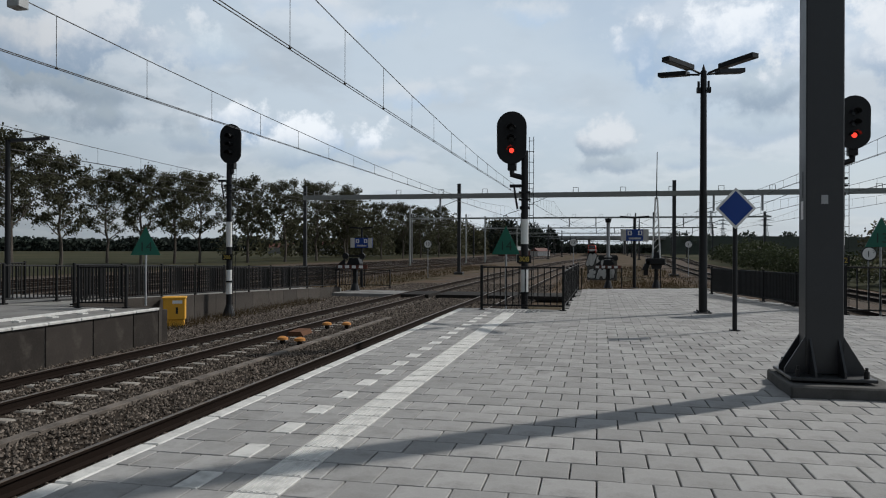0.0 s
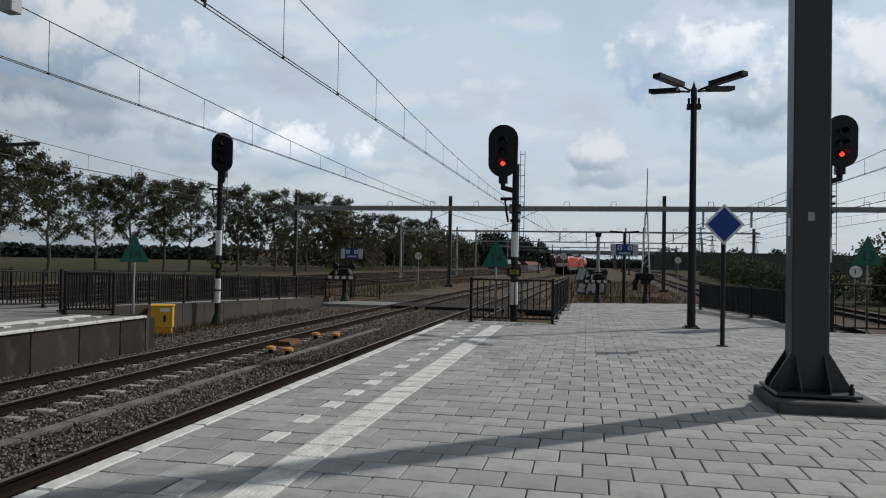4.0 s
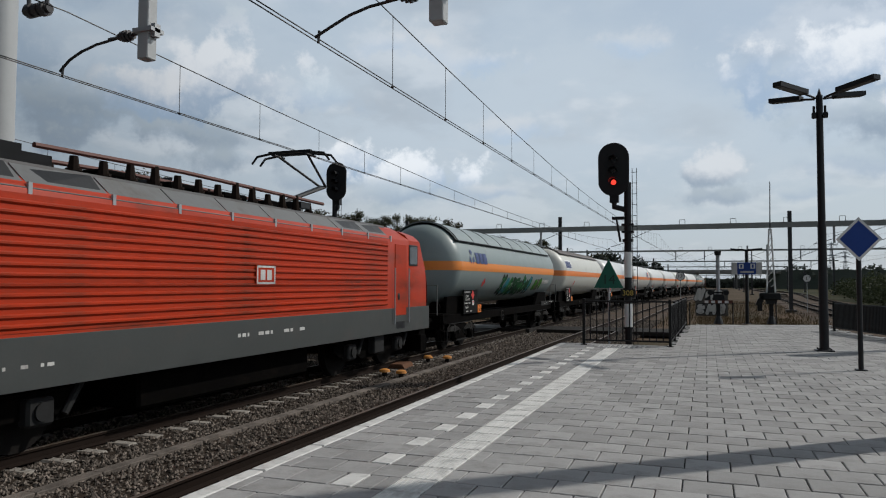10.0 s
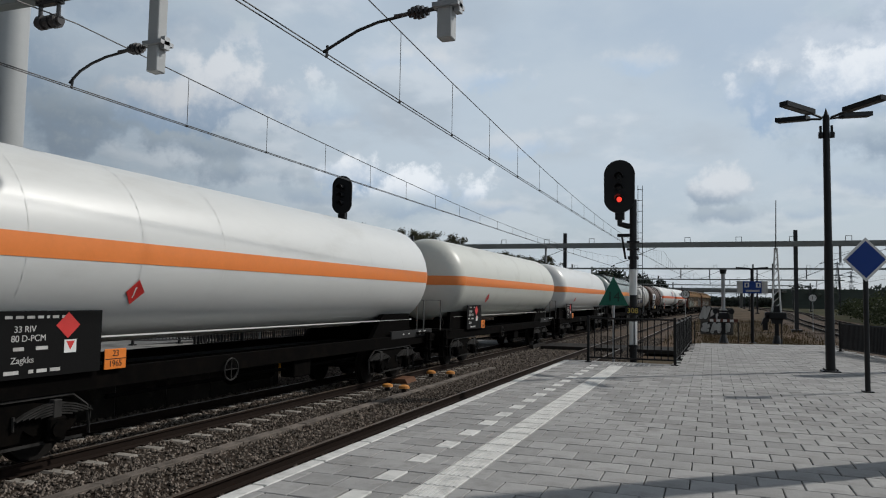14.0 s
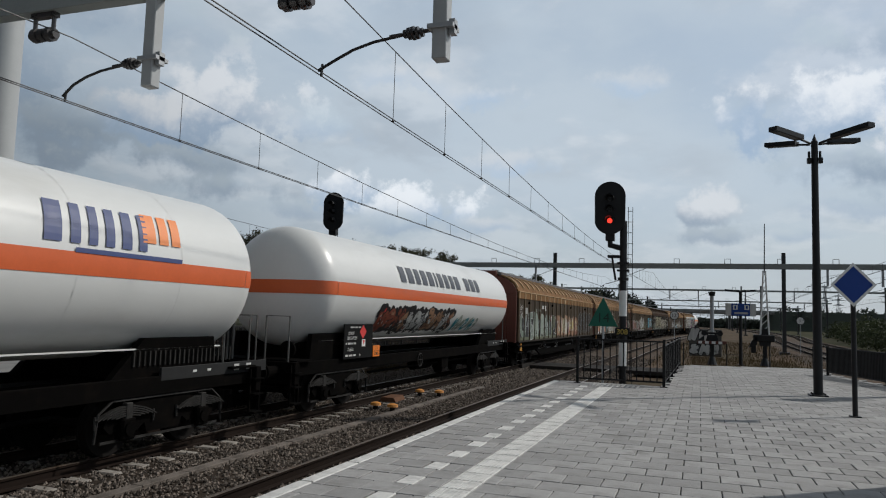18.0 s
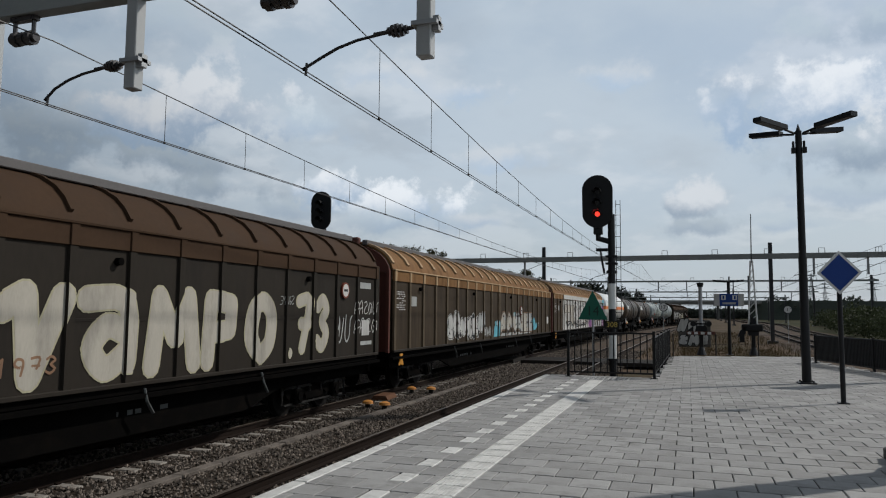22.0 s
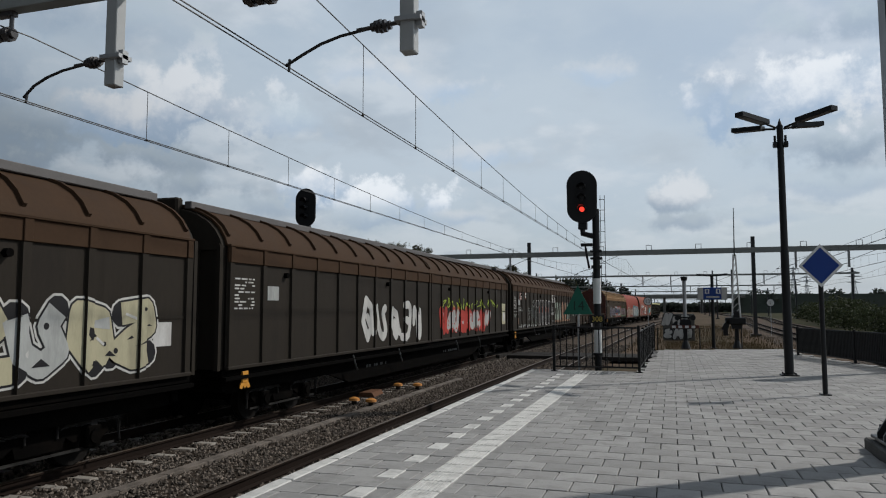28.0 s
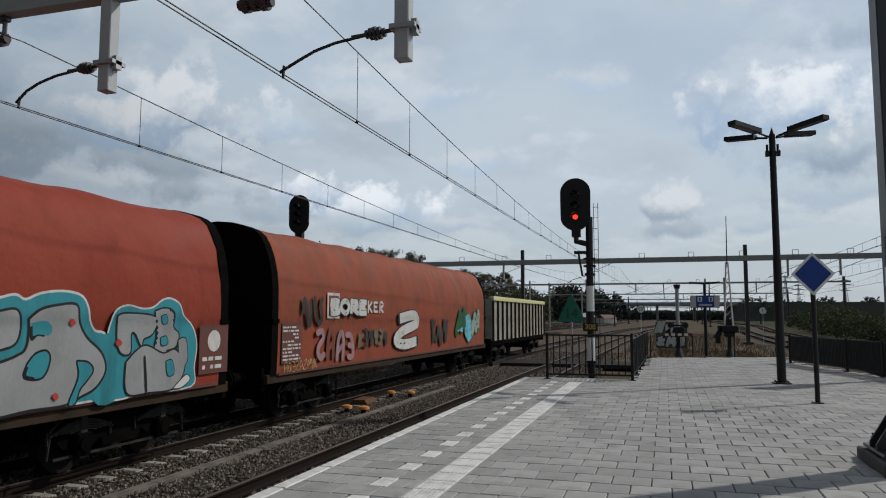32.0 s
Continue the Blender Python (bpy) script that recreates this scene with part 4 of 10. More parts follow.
def hanger(x, wire_x, wire_z, z_arm):
    part("hanging_post", G().box(x - 0.1, -0.1, 4.98, x + 0.1, 0.1, 6.42, 0.012), MAST_PALE, portal, "pale grey hanging post")
    part("clamp", G().box(x - 0.16, -0.14, z_arm - 0.03, x + 0.2, 0.14, z_arm + 0.03).box(x + 0.12, -0.06, z_arm - 0.1, x + 0.2, 0.06, z_arm + 0.1), GALV, portal)
    ins = G()
    for k in range(5):
        ins.cyl((x - 0.26 - 0.06 * k, 0, z_arm - 0.02), (x - 0.30 - 0.06 * k, 0, z_arm - 0.025), (0.06, 0.085, 0.095, 0.085, 0.06)[k], 12)
    part("insulator", ins.cyl((x - 0.1, 0, z_arm), (x - 0.75, 0, z_arm - 0.04), 0.03, 8), INSUL, portal, "dark ribbed insulator")
    part("registration_arm", G().tube([(x - 0.6, 0, z_arm - 0.04), (x - 1.0, 0, z_arm - 0.09), (x - 1.3, 0, z_arm - 0.17), (x - 1.55, 0, z_arm - 0.28), (wire_x - 0.06, 0, wire_z + 0.07)], 0.022, 8), WIRE, portal)
    part("wire_clip", G().cyl((wire_x, -0.01, wire_z - 0.02), (wire_x, 0.01, wire_z + 0.16), 0.02, 6), WIRE, portal)


hanger(-8.03, -9.72, 4.9, 5.42)
hanger(-3.25, -5.03, 4.93, 5.42)
for x in (-10.3, -5.5):
    part("wire_insulator", G().cyl((x - 0.27, 0, 6.05), (x + 0.27, 0, 6.05), 0.075, 10).cyl((x - 0.2, 0, 6.05), (x - 0.1, 0, 6.05), 0.12, 12).cyl((x + 0.1, 0, 6.05), (x + 0.2, 0, 6.05), 0.12, 12).cyl((x - 0.05, 0, 6.05), (x + 0.05, 0, 6.05), 0.11, 12).tube([(x - 0.2, 0, 6.42), (x - 0.2, 0, 6.05)], 0.035).tube([(x + 0.2, 0, 6.42), (x + 0.2, 0, 6.05)], 0.035).box(x - 0.26, -0.06, 6.34, x + 0.26, 0.06, 6.42), INSUL, portal)

# ---- far gantries ----


def gantry(y, legs, z_beam, x0, x1, tops, thick=0.5, drops=()):
    t = thing("gantry", "grey-green steel catenary gantry across all the tracks", "gantry", group="catenary gantries")
    part("beam", G().box(x0, y - 0.2, z_beam - thick, x1, y + 0.2, z_beam), GANTRY, t)
    for x in legs:
        part("leg", G().box(x - 0.17, y - 0.16, GROUND_Z - 0.1, x + 0.17, y + 0.16, tops, 0.01).box(x - 0.45, y - 0.45, GROUND_Z - 0.1, x + 0.45, y + 0.45, GROUND_Z + 0.2, 0.02), MAST, t)
    for x in drops:
        part("drop_post", G().box(x - 0.09, y - 0.09, z_beam - thick - 1.5, x + 0.09, y + 0.09, z_beam - thick), GALV, t)
        part("registration_arm", G().cyl((x, y, z_beam - thick - 1.1), (x - 1.7, y, z_beam - thick - 1.6), 0.03, 6).cyl((x + 2.2, y, z_beam - thick), (x, y, z_beam - thick - 0.9), 0.025, 5), WIRE, t)
    x = x0 + 1.5
    while x < x1:
        part("wire_saddle", G().tube([(x - 0.25, y, z_beam), (x - 0.25, y, z_beam + 0.45), (x + 0.25, y, z_beam + 0.45), (x + 0.25, y, z_beam)], 0.035, 6), GALV, t)
        x += 4.6
    return t


gantry(74, (-31.0, -14.0, 7.35, 27.5), 7.32, -31.2, 28, 8.35, 0.5, (-16.0, -7.2, 11.0, 15.4))
GANTRY_AT = (128, 190, 252, 314, 376, 440, 510)
for k, y in enumerate(GANTRY_AT):
    gantry(y, (-33 + k, -13 + k * 0.6, 9.4 + k, 27 + k), 7.2, -33 + k, 28 + k, 7.9, 0.28, (X_TRAIN + 2.1 + bend(y), X_NEAR + 2.1 + bend(y), 4.2 + bend(y), 11.4 + bend(y), 15.9 + bend(y)))

# ---- overhead wires ----


def wires(x, spans, z_contact, z_hung, sag, words_):
    t = thing("catenary", words_, "overhead wire", group="overhead wires")
    for y0, y1 in spans:
        n = 12
        pts, low = [], []
        for i in range(n + 1):
            y = y0 + (y1 - y0) * i / n
            u = 2 * i / n - 1
            pts.append((x + bend(y), y, z_hung - sag * (1 - u * u)))
            low.append((x + bend(y), y, z_contact))
        part("carrier_wire", G().tube(pts, 0.011, 5), WIRE, t)
        for o in (-0.04, 0.04):
            part("contact_wire", G().tube([(a + o, b, c) for a, b, c in low], 0.0095, 5), WIRE, t)
        if y0 < 80:
            m = int((y1 - y0) / 2.7)
            for i in range(1, m):
                y = y0 + (y1 - y0) * i / m
                u = 2 * i / m - 1
                part("dropper", G().cyl((x + bend(y), y, z_contact), (x + bend(y), y, z_hung - sag * (1 - u * u)), 0.006, 4).ball((x + bend(y), y, z_contact), 0.03, 6, 4), WIRE, t)
    return t


SPANS = [(-56, 8.8), (8.8, 74), (74, 128), (128, 190), (190, 252), (252, 314)]
wires(X_TRAIN - 0.05, SPANS, 4.88, 5.95, 0.76, "twin copper contact wires hung from a carrier wire")
wires(X_NEAR, SPANS, 5.0, 6.40, 0.95, "twin copper contact wires hung from a carrier wire")
for x in (-19.3, -23.8, 9.4, 13.9, 19.2):
    wires(x, SPANS[:4], 4.9, 6.1, 0.8, "thin overhead wires of the outer tracks")

# ---- the train ----
RED = mat("loco_red", (0.40, 0.031, 0.005), 0.45, vary=0.10, scale=1.2, stain=(0.15, 0.03, 0.013), stain_at=(0.5, 0.72), stain_scale=1.0, stretch=(1, 0.6, 1.4), spec=0.25)
# darker loco red: the cab front's shade painted in, plus dirt patches
SHADED_RED = mat("shaded_red", (0.15, 0.015, 0.011), 0.6, vary=0.25, scale=2.0, stain=(0.045, 0.014, 0.012), stain_at=(0.42, 0.66), stain_scale=2.0, spec=0.25)
LOCO_GREY = mat("loco_grey", (0.046, 0.05, 0.048), 0.55, vary=0.15, scale=2, stain=(0.06, 0.055, 0.05), stain_at=(0.5, 0.8))
ROOF_GREY = mat("roof_grey", (0.13, 0.133, 0.132), 0.6, vary=0.2, scale=1.5, stain=(0.09, 0.08, 0.07), stain_at=(0.5, 0.75))
DIRTY_WHITE = mat("dirty_white", (0.55, 0.54, 0.52), 0.6, vary=0.15, scale=3, stain=(0.28, 0.26, 0.24), stain_at=(0.48, 0.72), stain_scale=2.5, stretch=(1, 1, 0.3))
GLASS = mat("dark_glass", (0.035, 0.04, 0.042), 0.06, vary=0.05, spec=0.8)
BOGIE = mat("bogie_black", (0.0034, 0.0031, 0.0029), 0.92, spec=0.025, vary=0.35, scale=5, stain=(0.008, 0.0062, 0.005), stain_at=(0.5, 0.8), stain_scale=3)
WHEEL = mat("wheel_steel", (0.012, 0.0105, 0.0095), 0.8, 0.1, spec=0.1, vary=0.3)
SPRING = mat("worn_steel", (0.034, 0.032, 0.030), 0.65, 0.3, spec=0.2, vary=0.4, scale=9, stain=(0.012, 0.011, 0.01), stain_at=(0.45, 0.65), stain_scale=4)
GEAR_GREY = mat("gear_grey", (0.022, 0.022, 0.022), 0.7, spec=0.15, vary=0.3)
BOARD = mat("board_black", (0.007, 0.007, 0.007), 0.8, spec=0.1, vary=0.3, scale=4)
TANK_WHITE = mat("tank_white", (0.66, 0.66, 0.64), 0.38, vary=0.04, scale=1.2, stain=(0.52, 0.51, 0.48), stain_at=(0.55, 0.85), stain_scale=0.8, stretch=(1, 0.3, 1), coat=0.15)
TANK_CREAM = mat("tank_cream", (0.58, 0.58, 0.53), 0.42, vary=0.06, scale=1.2, stain=(0.42, 0.41, 0.36), stain_at=(0.55, 0.85), stain_scale=0.8)
TANK_GREY = mat("tank_grey", (0.235, 0.28, 0.275), 0.42, vary=0.06, scale=1.5, stain=(0.24, 0.26, 0.26), stain_at=(0.55, 0.85), stain_scale=0.9)
TANK_SILVER = mat("tank_silver", (0.21, 0.24, 0.235), 0.42, vary=0.08, scale=1.5, stain=(0.25, 0.26, 0.25), stain_at=(0.5, 0.8))
TANK_PEWTER = mat("tank_pewter", (0.40, 0.39, 0.365), 0.4, 0.25, vary=0.10, scale=1.5, stain=(0.24, 0.225, 0.20), stain_at=(0.5, 0.8), stain_scale=0.9, stretch=(1, 0.5, 1))
TANK_DARK = mat("tank_dark", (0.028, 0.025, 0.023), 0.5, spec=0.3, vary=0.25, scale=1.5, stain=(0.095, 0.062, 0.034), stain_at=(0.44, 0.72), stain_scale=1.1, stretch=(1, 0.8, 0.7))
TANK_BROWN = mat("tank_brown", (0.082, 0.040, 0.025), 0.55, spec=0.3, vary=0.25, scale=1.5, stain=(0.036, 0.022, 0.016), stain_at=(0.44, 0.7), stain_scale=1.4, stretch=(1, 1, 0.4))
STRIPE = mat("orange_stripe", (0.78, 0.22, 0.045), 0.45, vary=0.08, scale=2)
STRIPE_RED = mat("red_orange_stripe", (0.62, 0.115, 0.028), 0.45, vary=0.1, scale=2)
STRIPE_Y = mat("yellow_orange_stripe", (0.78, 0.25, 0.045), 0.45, vary=0.08, scale=2)
SUNROOF = mat("sun_shield_brown", (0.07, 0.05, 0.042), 0.6, vary=0.15)
VAN_BROWN = mat("van_brown", (0.052, 0.037, 0.023), 0.65, vary=0.2, scale=1.5, stain=(0.030, 0.020, 0.012), stain_at=(0.44, 0.66), stain_scale=2.4, stretch=(1, 1, 0.16), spec=0.12)
VAN_TAN = mat("van_tan", (0.205, 0.108, 0.045), 0.75, stretch=(0.35, 1.2, 0.35), spec=0.1, vary=0.14, scale=1.5, stain=(0.10, 0.05, 0.018), stain_at=(0.46, 0.7), stain_scale=2.2)
# wall posts: lighter copy of the van brown, sunlight painted into the colour
VAN_POST_LIT = mat("van_post_lit", (0.10, 0.074, 0.048), 0.7, vary=0.25, scale=2.5, stain=(0.05, 0.036, 0.024), stain_at=(0.48, 0.7), stain_scale=2.0, stretch=(1, 1, 0.3), spec=0.12)
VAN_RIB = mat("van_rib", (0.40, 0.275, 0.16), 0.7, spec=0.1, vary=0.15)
VAN_DARK = mat("van_dark", (0.028, 0.023, 0.018), 0.7, spec=0.1, vary=0.2, scale=1.5, stain=(0.02, 0.017, 0.015), stain_at=(0.5, 0.75), stretch=(1, 1, 0.35))
VAN_DARK_ROOF = mat("van_dark_roof", (0.055, 0.032, 0.019), 0.75, spec=0.08, vary=0.2, scale=1.5)
VAN_END = mat("van_red_end", (0.10, 0.028, 0.018), 0.65, vary=0.2)
TARP_FADED = mat("tarpaulin_faded", (0.235, 0.052, 0.023), 0.7, vary=0.16, scale=1.0, bump=1.0, bump_scale=3.0, stain=(0.16, 0.05, 0.025), stain_at=(0.45, 0.7), stain_scale=0.9, spec=0.2)
TARP = mat("tarpaulin_red", (0.235, 0.035, 0.017), 0.7, vary=0.14, scale=1.2, bump=1.0, bump_scale=3.0, stain=(0.17, 0.03, 0.016), stain_at=(0.48, 0.75), stain_scale=1.2, spec=0.2)
RUST_BROWN = mat("wagon_rust_brown", (0.040, 0.026, 0.017), 0.8, spec=0.1, vary=0.3, scale=2, stain=(0.022, 0.016, 0.012), stain_at=(0.45, 0.7))
PALE_YELLOW = mat("pale_yellow", (0.55, 0.52, 0.25), 0.6, vary=0.12)
INK_BLUE = mat("ink_blue", (0.03, 0.05, 0.16), 0.5, vary=0.05)
PLAC_RED = mat("placard_red", (0.6, 0.035, 0.03), 0.5)
ORANGE_PLATE = mat("orange_plate", (0.75, 0.2, 0.02), 0.5)
YEL = mat("paint_yellow", (0.75, 0.55, 0.05), 0.5)
SPRAY = {n: mat("spray_" + n, tuple(0.86 * q for q in c), 0.6, vary=0.16, scale=4, spec=0.25, stain=tuple(0.42 * q + 0.006 for q in c), stain_at=(0.5, 0.78), stain_scale=2.2, stretch=(1, 1, 0.3)) for n, c in dict(silver=(0.45, 0.46, 0.445), white=(0.62, 0.61, 0.58), black=(0.015, 0.014, 0.016), teal=(0.035, 0.26, 0.31), red=(0.5, 0.05, 0.035), orange=(0.44, 0.19, 0.085), green=(0.035, 0.22, 0.06), navy=(0.045, 0.06, 0.15), cream=(0.50, 0.46, 0.31), pink=(0.36, 0.21, 0.22), yellow=(0.46, 0.38, 0.17), brown=(0.3, 0.17, 0.10), purple=(0.17, 0.14, 0.19), sage=(0.31, 0.36, 0.30), magenta=(0.35, 0.06, 0.25), cyan=(0.15, 0.5, 0.62), lime=(0.45, 0.6, 0.05), slate=(0.04, 0.038, 0.036), moss=(0.19, 0.235, 0.195), indigo=(0.075, 0.08, 0.21), leaf=(0.07, 0.27, 0.02), forest=(0.012, 0.10, 0.035), rust=(0.22, 0.06, 0.035), olive=(0.13, 0.14, 0.085), bone=(0.5, 0.46, 0.39)).items()}



def fade_paint(name, stops, fade=None):
    """Sprayed paint whose colour blends with height; fade=(z_solid, z_gone) thins it out to speckles."""
    m = mat(name, (0.3, 0.3, 0.3), 0.6, spec=0.25)
    n, l = m.node_tree.nodes, m.node_tree.links
    bs = n["Principled BSDF"]
    co, sep, noise = n.new("ShaderNodeTexCoord"), n.new("ShaderNodeSeparateXYZ"), n.new("ShaderNodeTexNoise")
    noise.inputs["Scale"].default_value, noise.inputs["Detail"].default_value = 3.0, 6.0
    l.new(co.outputs["Object"], sep.inputs[0])
    l.new(co.outputs["Object"], noise.inputs["Vector"])

    def spread(low, high, amount):
        add = n.new("ShaderNodeMath")
        add.operation = "MULTIPLY_ADD"
        l.new(noise.outputs["Fac"], add.inputs[0])
        add.inputs[1].default_value = amount
        l.new(sep.outputs[2], add.inputs[2])
        r = n.new("ShaderNodeMapRange")
        r.inputs["From Min"].default_value, r.inputs["From Max"].default_value = low + amount / 2, high + amount / 2
        l.new(add.outputs[0], r.inputs["Value"])
        return r

    z0, z1 = stops[0][0], stops[-1][0]
    ramp = n.new("ShaderNodeValToRGB")
    while len(ramp.color_ramp.elements) < len(stops):
        ramp.color_ramp.elements.new(0.5)
    for e, (z, c) in zip(ramp.color_ramp.elements, stops):
        e.position, e.color = (z - z0) / max(z1 - z0, 0.01), (*c, 1)
    l.new(spread(z0, z1, 0.25).outputs[0], ramp.inputs[0])
    l.new(ramp.outputs[0], bs.inputs["Base Color"])
    if fade:
        gone = spread(fade[0], fade[1], 0.3)
        gone.inputs["To Min"].default_value, gone.inputs["To Max"].default_value = 1.0, 0.0
        l.new(gone.outputs[0], bs.inputs["Alpha"])
    return m


SPRAY["chrome"] = mat("spray_chrome", (0.33, 0.335, 0.33), 0.42, 0.35, vary=0.14, scale=2.5, bump=0.25, bump_scale=5, stain=(0.20, 0.20, 0.195), stain_at=(0.5, 0.8), stain_scale=1.6, stretch=(1, 1, 0.5))
SPRAY["blend"] = fade_paint("spray_blend", [(1.25, (0.24, 0.09, 0.24)), (1.6, (0.30, 0.12, 0.30)), (1.85, (0.13, 0.07, 0.20)), (2.2, (0.09, 0.08, 0.20)), (2.45, (0.05, 0.20, 0.28)), (2.6, (0.10, 0.16, 0.28)), (2.72, (0.36, 0.13, 0.33)), (2.95, (0.40, 0.16, 0.36)), (3.06, (0.22, 0.42, 0.50)), (3.3, (0.25, 0.50, 0.58))])
SPRAY["red_mist"] = fade_paint("spray_red_mist", [(1.2, (0.42, 0.05, 0.03)), (2.7, (0.42, 0.05, 0.03))], (2.5, 2.72))
SPRAY["leaf_mist"] = fade_paint("spray_leaf_mist", [(1.2, (0.08, 0.26, 0.03)), (2.2, (0.10, 0.28, 0.03)), (2.7, (0.09, 0.22, 0.03))], (2.36, 2.68))
SPRAY["mauve_mist"] = fade_paint("spray_mauve_mist", [(1.2, (0.13, 0.10, 0.10)), (1.7, (0.22, 0.15, 0.17)), (2.3, (0.24, 0.17, 0.20)), (2.6, (0.2, 0.2, 0.16))], (2.3, 2.5))


def wheelset(y, parent, r=0.46):
    w = G()
    for s in (-1, 1):
        a, b = s * 0.69, s * 0.82
        w.cyl((a, y, r), (b, y, r), r, 28).cyl((a - s * 0.03, y, r), (a, y, r), r + 0.028, 28)
    w.cyl((-0.9, y, r), (0.9, y, r), 0.08, 10)
    ax = part("wheelset", w, WHEEL, parent, "dull steel wheels", smooth=30)
    return ax


def bogie(yc, parent, base=1.8, r=0.46):
    """Two-axle freight bogie with cast side frames."""
    b = new("bogie")
    b.parent = parent
    b.matrix_basis = pose(0, yc, 0)
    for s in (-1, 1):
        x0, x1 = sorted((s * 0.97, s * 1.12))
        h = base / 2
        prof = [(-h - 0.42, 0.52), (-h - 0.3, 0.40), (-h + 0.3, 0.40), (-h + 0.45, 0.50), (-0.4, 0.34), (0.4, 0.34), (h - 0.45, 0.50), (h - 0.3, 0.40), (h + 0.3, 0.40), (h + 0.42, 0.52), (h + 0.3, 0.74), (0.5, 0.86), (-0.5, 0.86), (-h - 0.3, 0.74)]
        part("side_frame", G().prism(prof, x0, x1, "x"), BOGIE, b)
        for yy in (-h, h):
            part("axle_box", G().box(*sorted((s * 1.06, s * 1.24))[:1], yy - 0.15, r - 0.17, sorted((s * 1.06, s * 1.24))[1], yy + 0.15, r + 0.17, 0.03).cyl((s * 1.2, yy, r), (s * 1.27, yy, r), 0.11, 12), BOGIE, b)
            leaf = G()
            for k in range(5):
                q = 0.62 - 0.09 * k
                line = [(yy + q * u / 4, r + 0.36 - 0.035 * k - 0.17 * (q * u / 4 / 0.62) ** 2) for u in range(-4, 5)]
                leaf.prism(line + [(y, z - 0.022) for y, z in line[::-1]], *sorted((s * 1.13, s * 1.21)), "x")
            leaf.box(*sorted((s * 1.12, s * 1.22))[:1], yy - 0.07, r + 0.12, sorted((s * 1.12, s * 1.22))[1], yy + 0.07, r + 0.4, 0.01)
            for d in (-0.62, 0.62):
                leaf.cyl((s * 1.14, yy + d, r + 0.05), (s * 1.14, yy + d, r + 0.24), 0.02, 5)
            part("leaf_spring", leaf, SPRING, b, "worn steel leaf spring with shackles", kind="stuff")
        part("tie_bar", G().box(*sorted((s * 1.13, s * 1.15))[:1], -h - 0.5, 0.27, sorted((s * 1.13, s * 1.15))[1], h + 0.5, 0.31).tube([(s * 1.14, -h - 0.62, 0.3), (s * 1.14, -h - 0.56, 0.72), (s * 1.14, -h - 0.3, 0.9), (s * 1.14, h + 0.3, 0.9), (s * 1.14, h + 0.56, 0.72), (s * 1.14, h + 0.62, 0.3)], 0.022, 5), SPRING, b)
    part("bolster", G().box(-1.1, -0.22, 0.5, 1.1, 0.22, 0.82, 0.03), BOGIE, b)
    for yy in (-base / 2, base / 2):
        wheelset(yy, b, r)
    return b


def buffers(L, parent, z=1.05):
    for e in (-1, 1):
        for s in (-1, 1):
            part("buffer", G().cyl((s * 0.875, e * (L / 2 - 0.62), z), (s * 0.875, e * (L / 2 - 0.2), z), 0.12, 12).cyl((s * 0.875, e * (L / 2 - 0.2), z), (s * 0.875, e * (L / 2 - 0.03), z), 0.085, 12).cyl((s * 0.875, e * (L / 2 - 0.04), z), (s * 0.875, e * L / 2, z), 0.22, 16), BOGIE, parent)
        part("coupling", G().tube([(0, e * (L / 2 - 0.5), z), (0, e * (L / 2 - 0.1), z - 0.05), (0, e * (L / 2 + 0.0), z - 0.3)], 0.05, 6), BOGIE, parent)
        part("brake_hose", G().tube([(0.4, e * (L / 2 - 0.6), z - 0.1), (0.42, e * (L / 2 - 0.3), z - 0.3), (0.3, e * (L / 2 - 0.12), z - 0.45)], 0.03, 6), BLACK, parent)


def on_side(x, pts, thick=0.004):
    """A flat plate on the near side, from (y, z) points."""
    return G().prism(pts, x, x + thick, "x")


def rect(y0, z0, y1, z1):
    return [(y0, z0), (y1, z0), (y1, z1), (y0, z1)]


def small_print(x, y0, z0, y1, z1, rows, seed, material, parent, name="small_print"):
    """Lines of unreadable print as bars."""
    rnd = random.Random(seed)
    g = G()
    rows = rows * 2 if rows > 2 else rows
    h = (z1 - z0) / rows
    for r in range(rows):
        y = y0
        while y < y1 - 0.05:
            w = rnd.uniform(0.04, 0.22)
            if rnd.random() < 0.68:
                g.prism(rect(y, z0 + h * (r + 0.25), min(y + w, y1), z0 + h * (r + 0.72)), x, x + 0.003, "x")
            y += w + 0.05
    return part(name, g, material, parent, kind="stuff")


# logos are drawn as plain blocks of their colours


def mark_bars(xf, y, z, h, widths, material, parent, italic=0.12, name="mark", gap=0.09):
    first = None
    for w in widths:
        rows = []
        for k in range(7):
            b = z + h * k / 6
            rows.append([(xf(b) + 0.006, yy - italic * (b - z), b) for yy in (y, y + w)])
        first = part(name, G().loft(rows, False, False), material, parent)
        y += w + gap * min(1.0, h / 0.5)
    return first


def tank_shape(r, half, head, n=40):
    """Stations (y, radius) along a tank with dished ends."""
    st = []
    for i in range(9):
        a = math.pi / 2 * i / 8
        st.append((-half + head - head * math.cos(a), r * (math.sin(a) ** 0.72 if i else 0.02)))
    st.append((0, r))
    return st + [(-y, q) for y, q in st[:-1][::-1]]


def lathe(st, zc, seg=48):
    return G().loft([[(q * math.cos(2 * math.pi * i / seg), y, zc + q * math.sin(2 * math.pi * i / seg)) for i in range(seg)] for y, q in st])


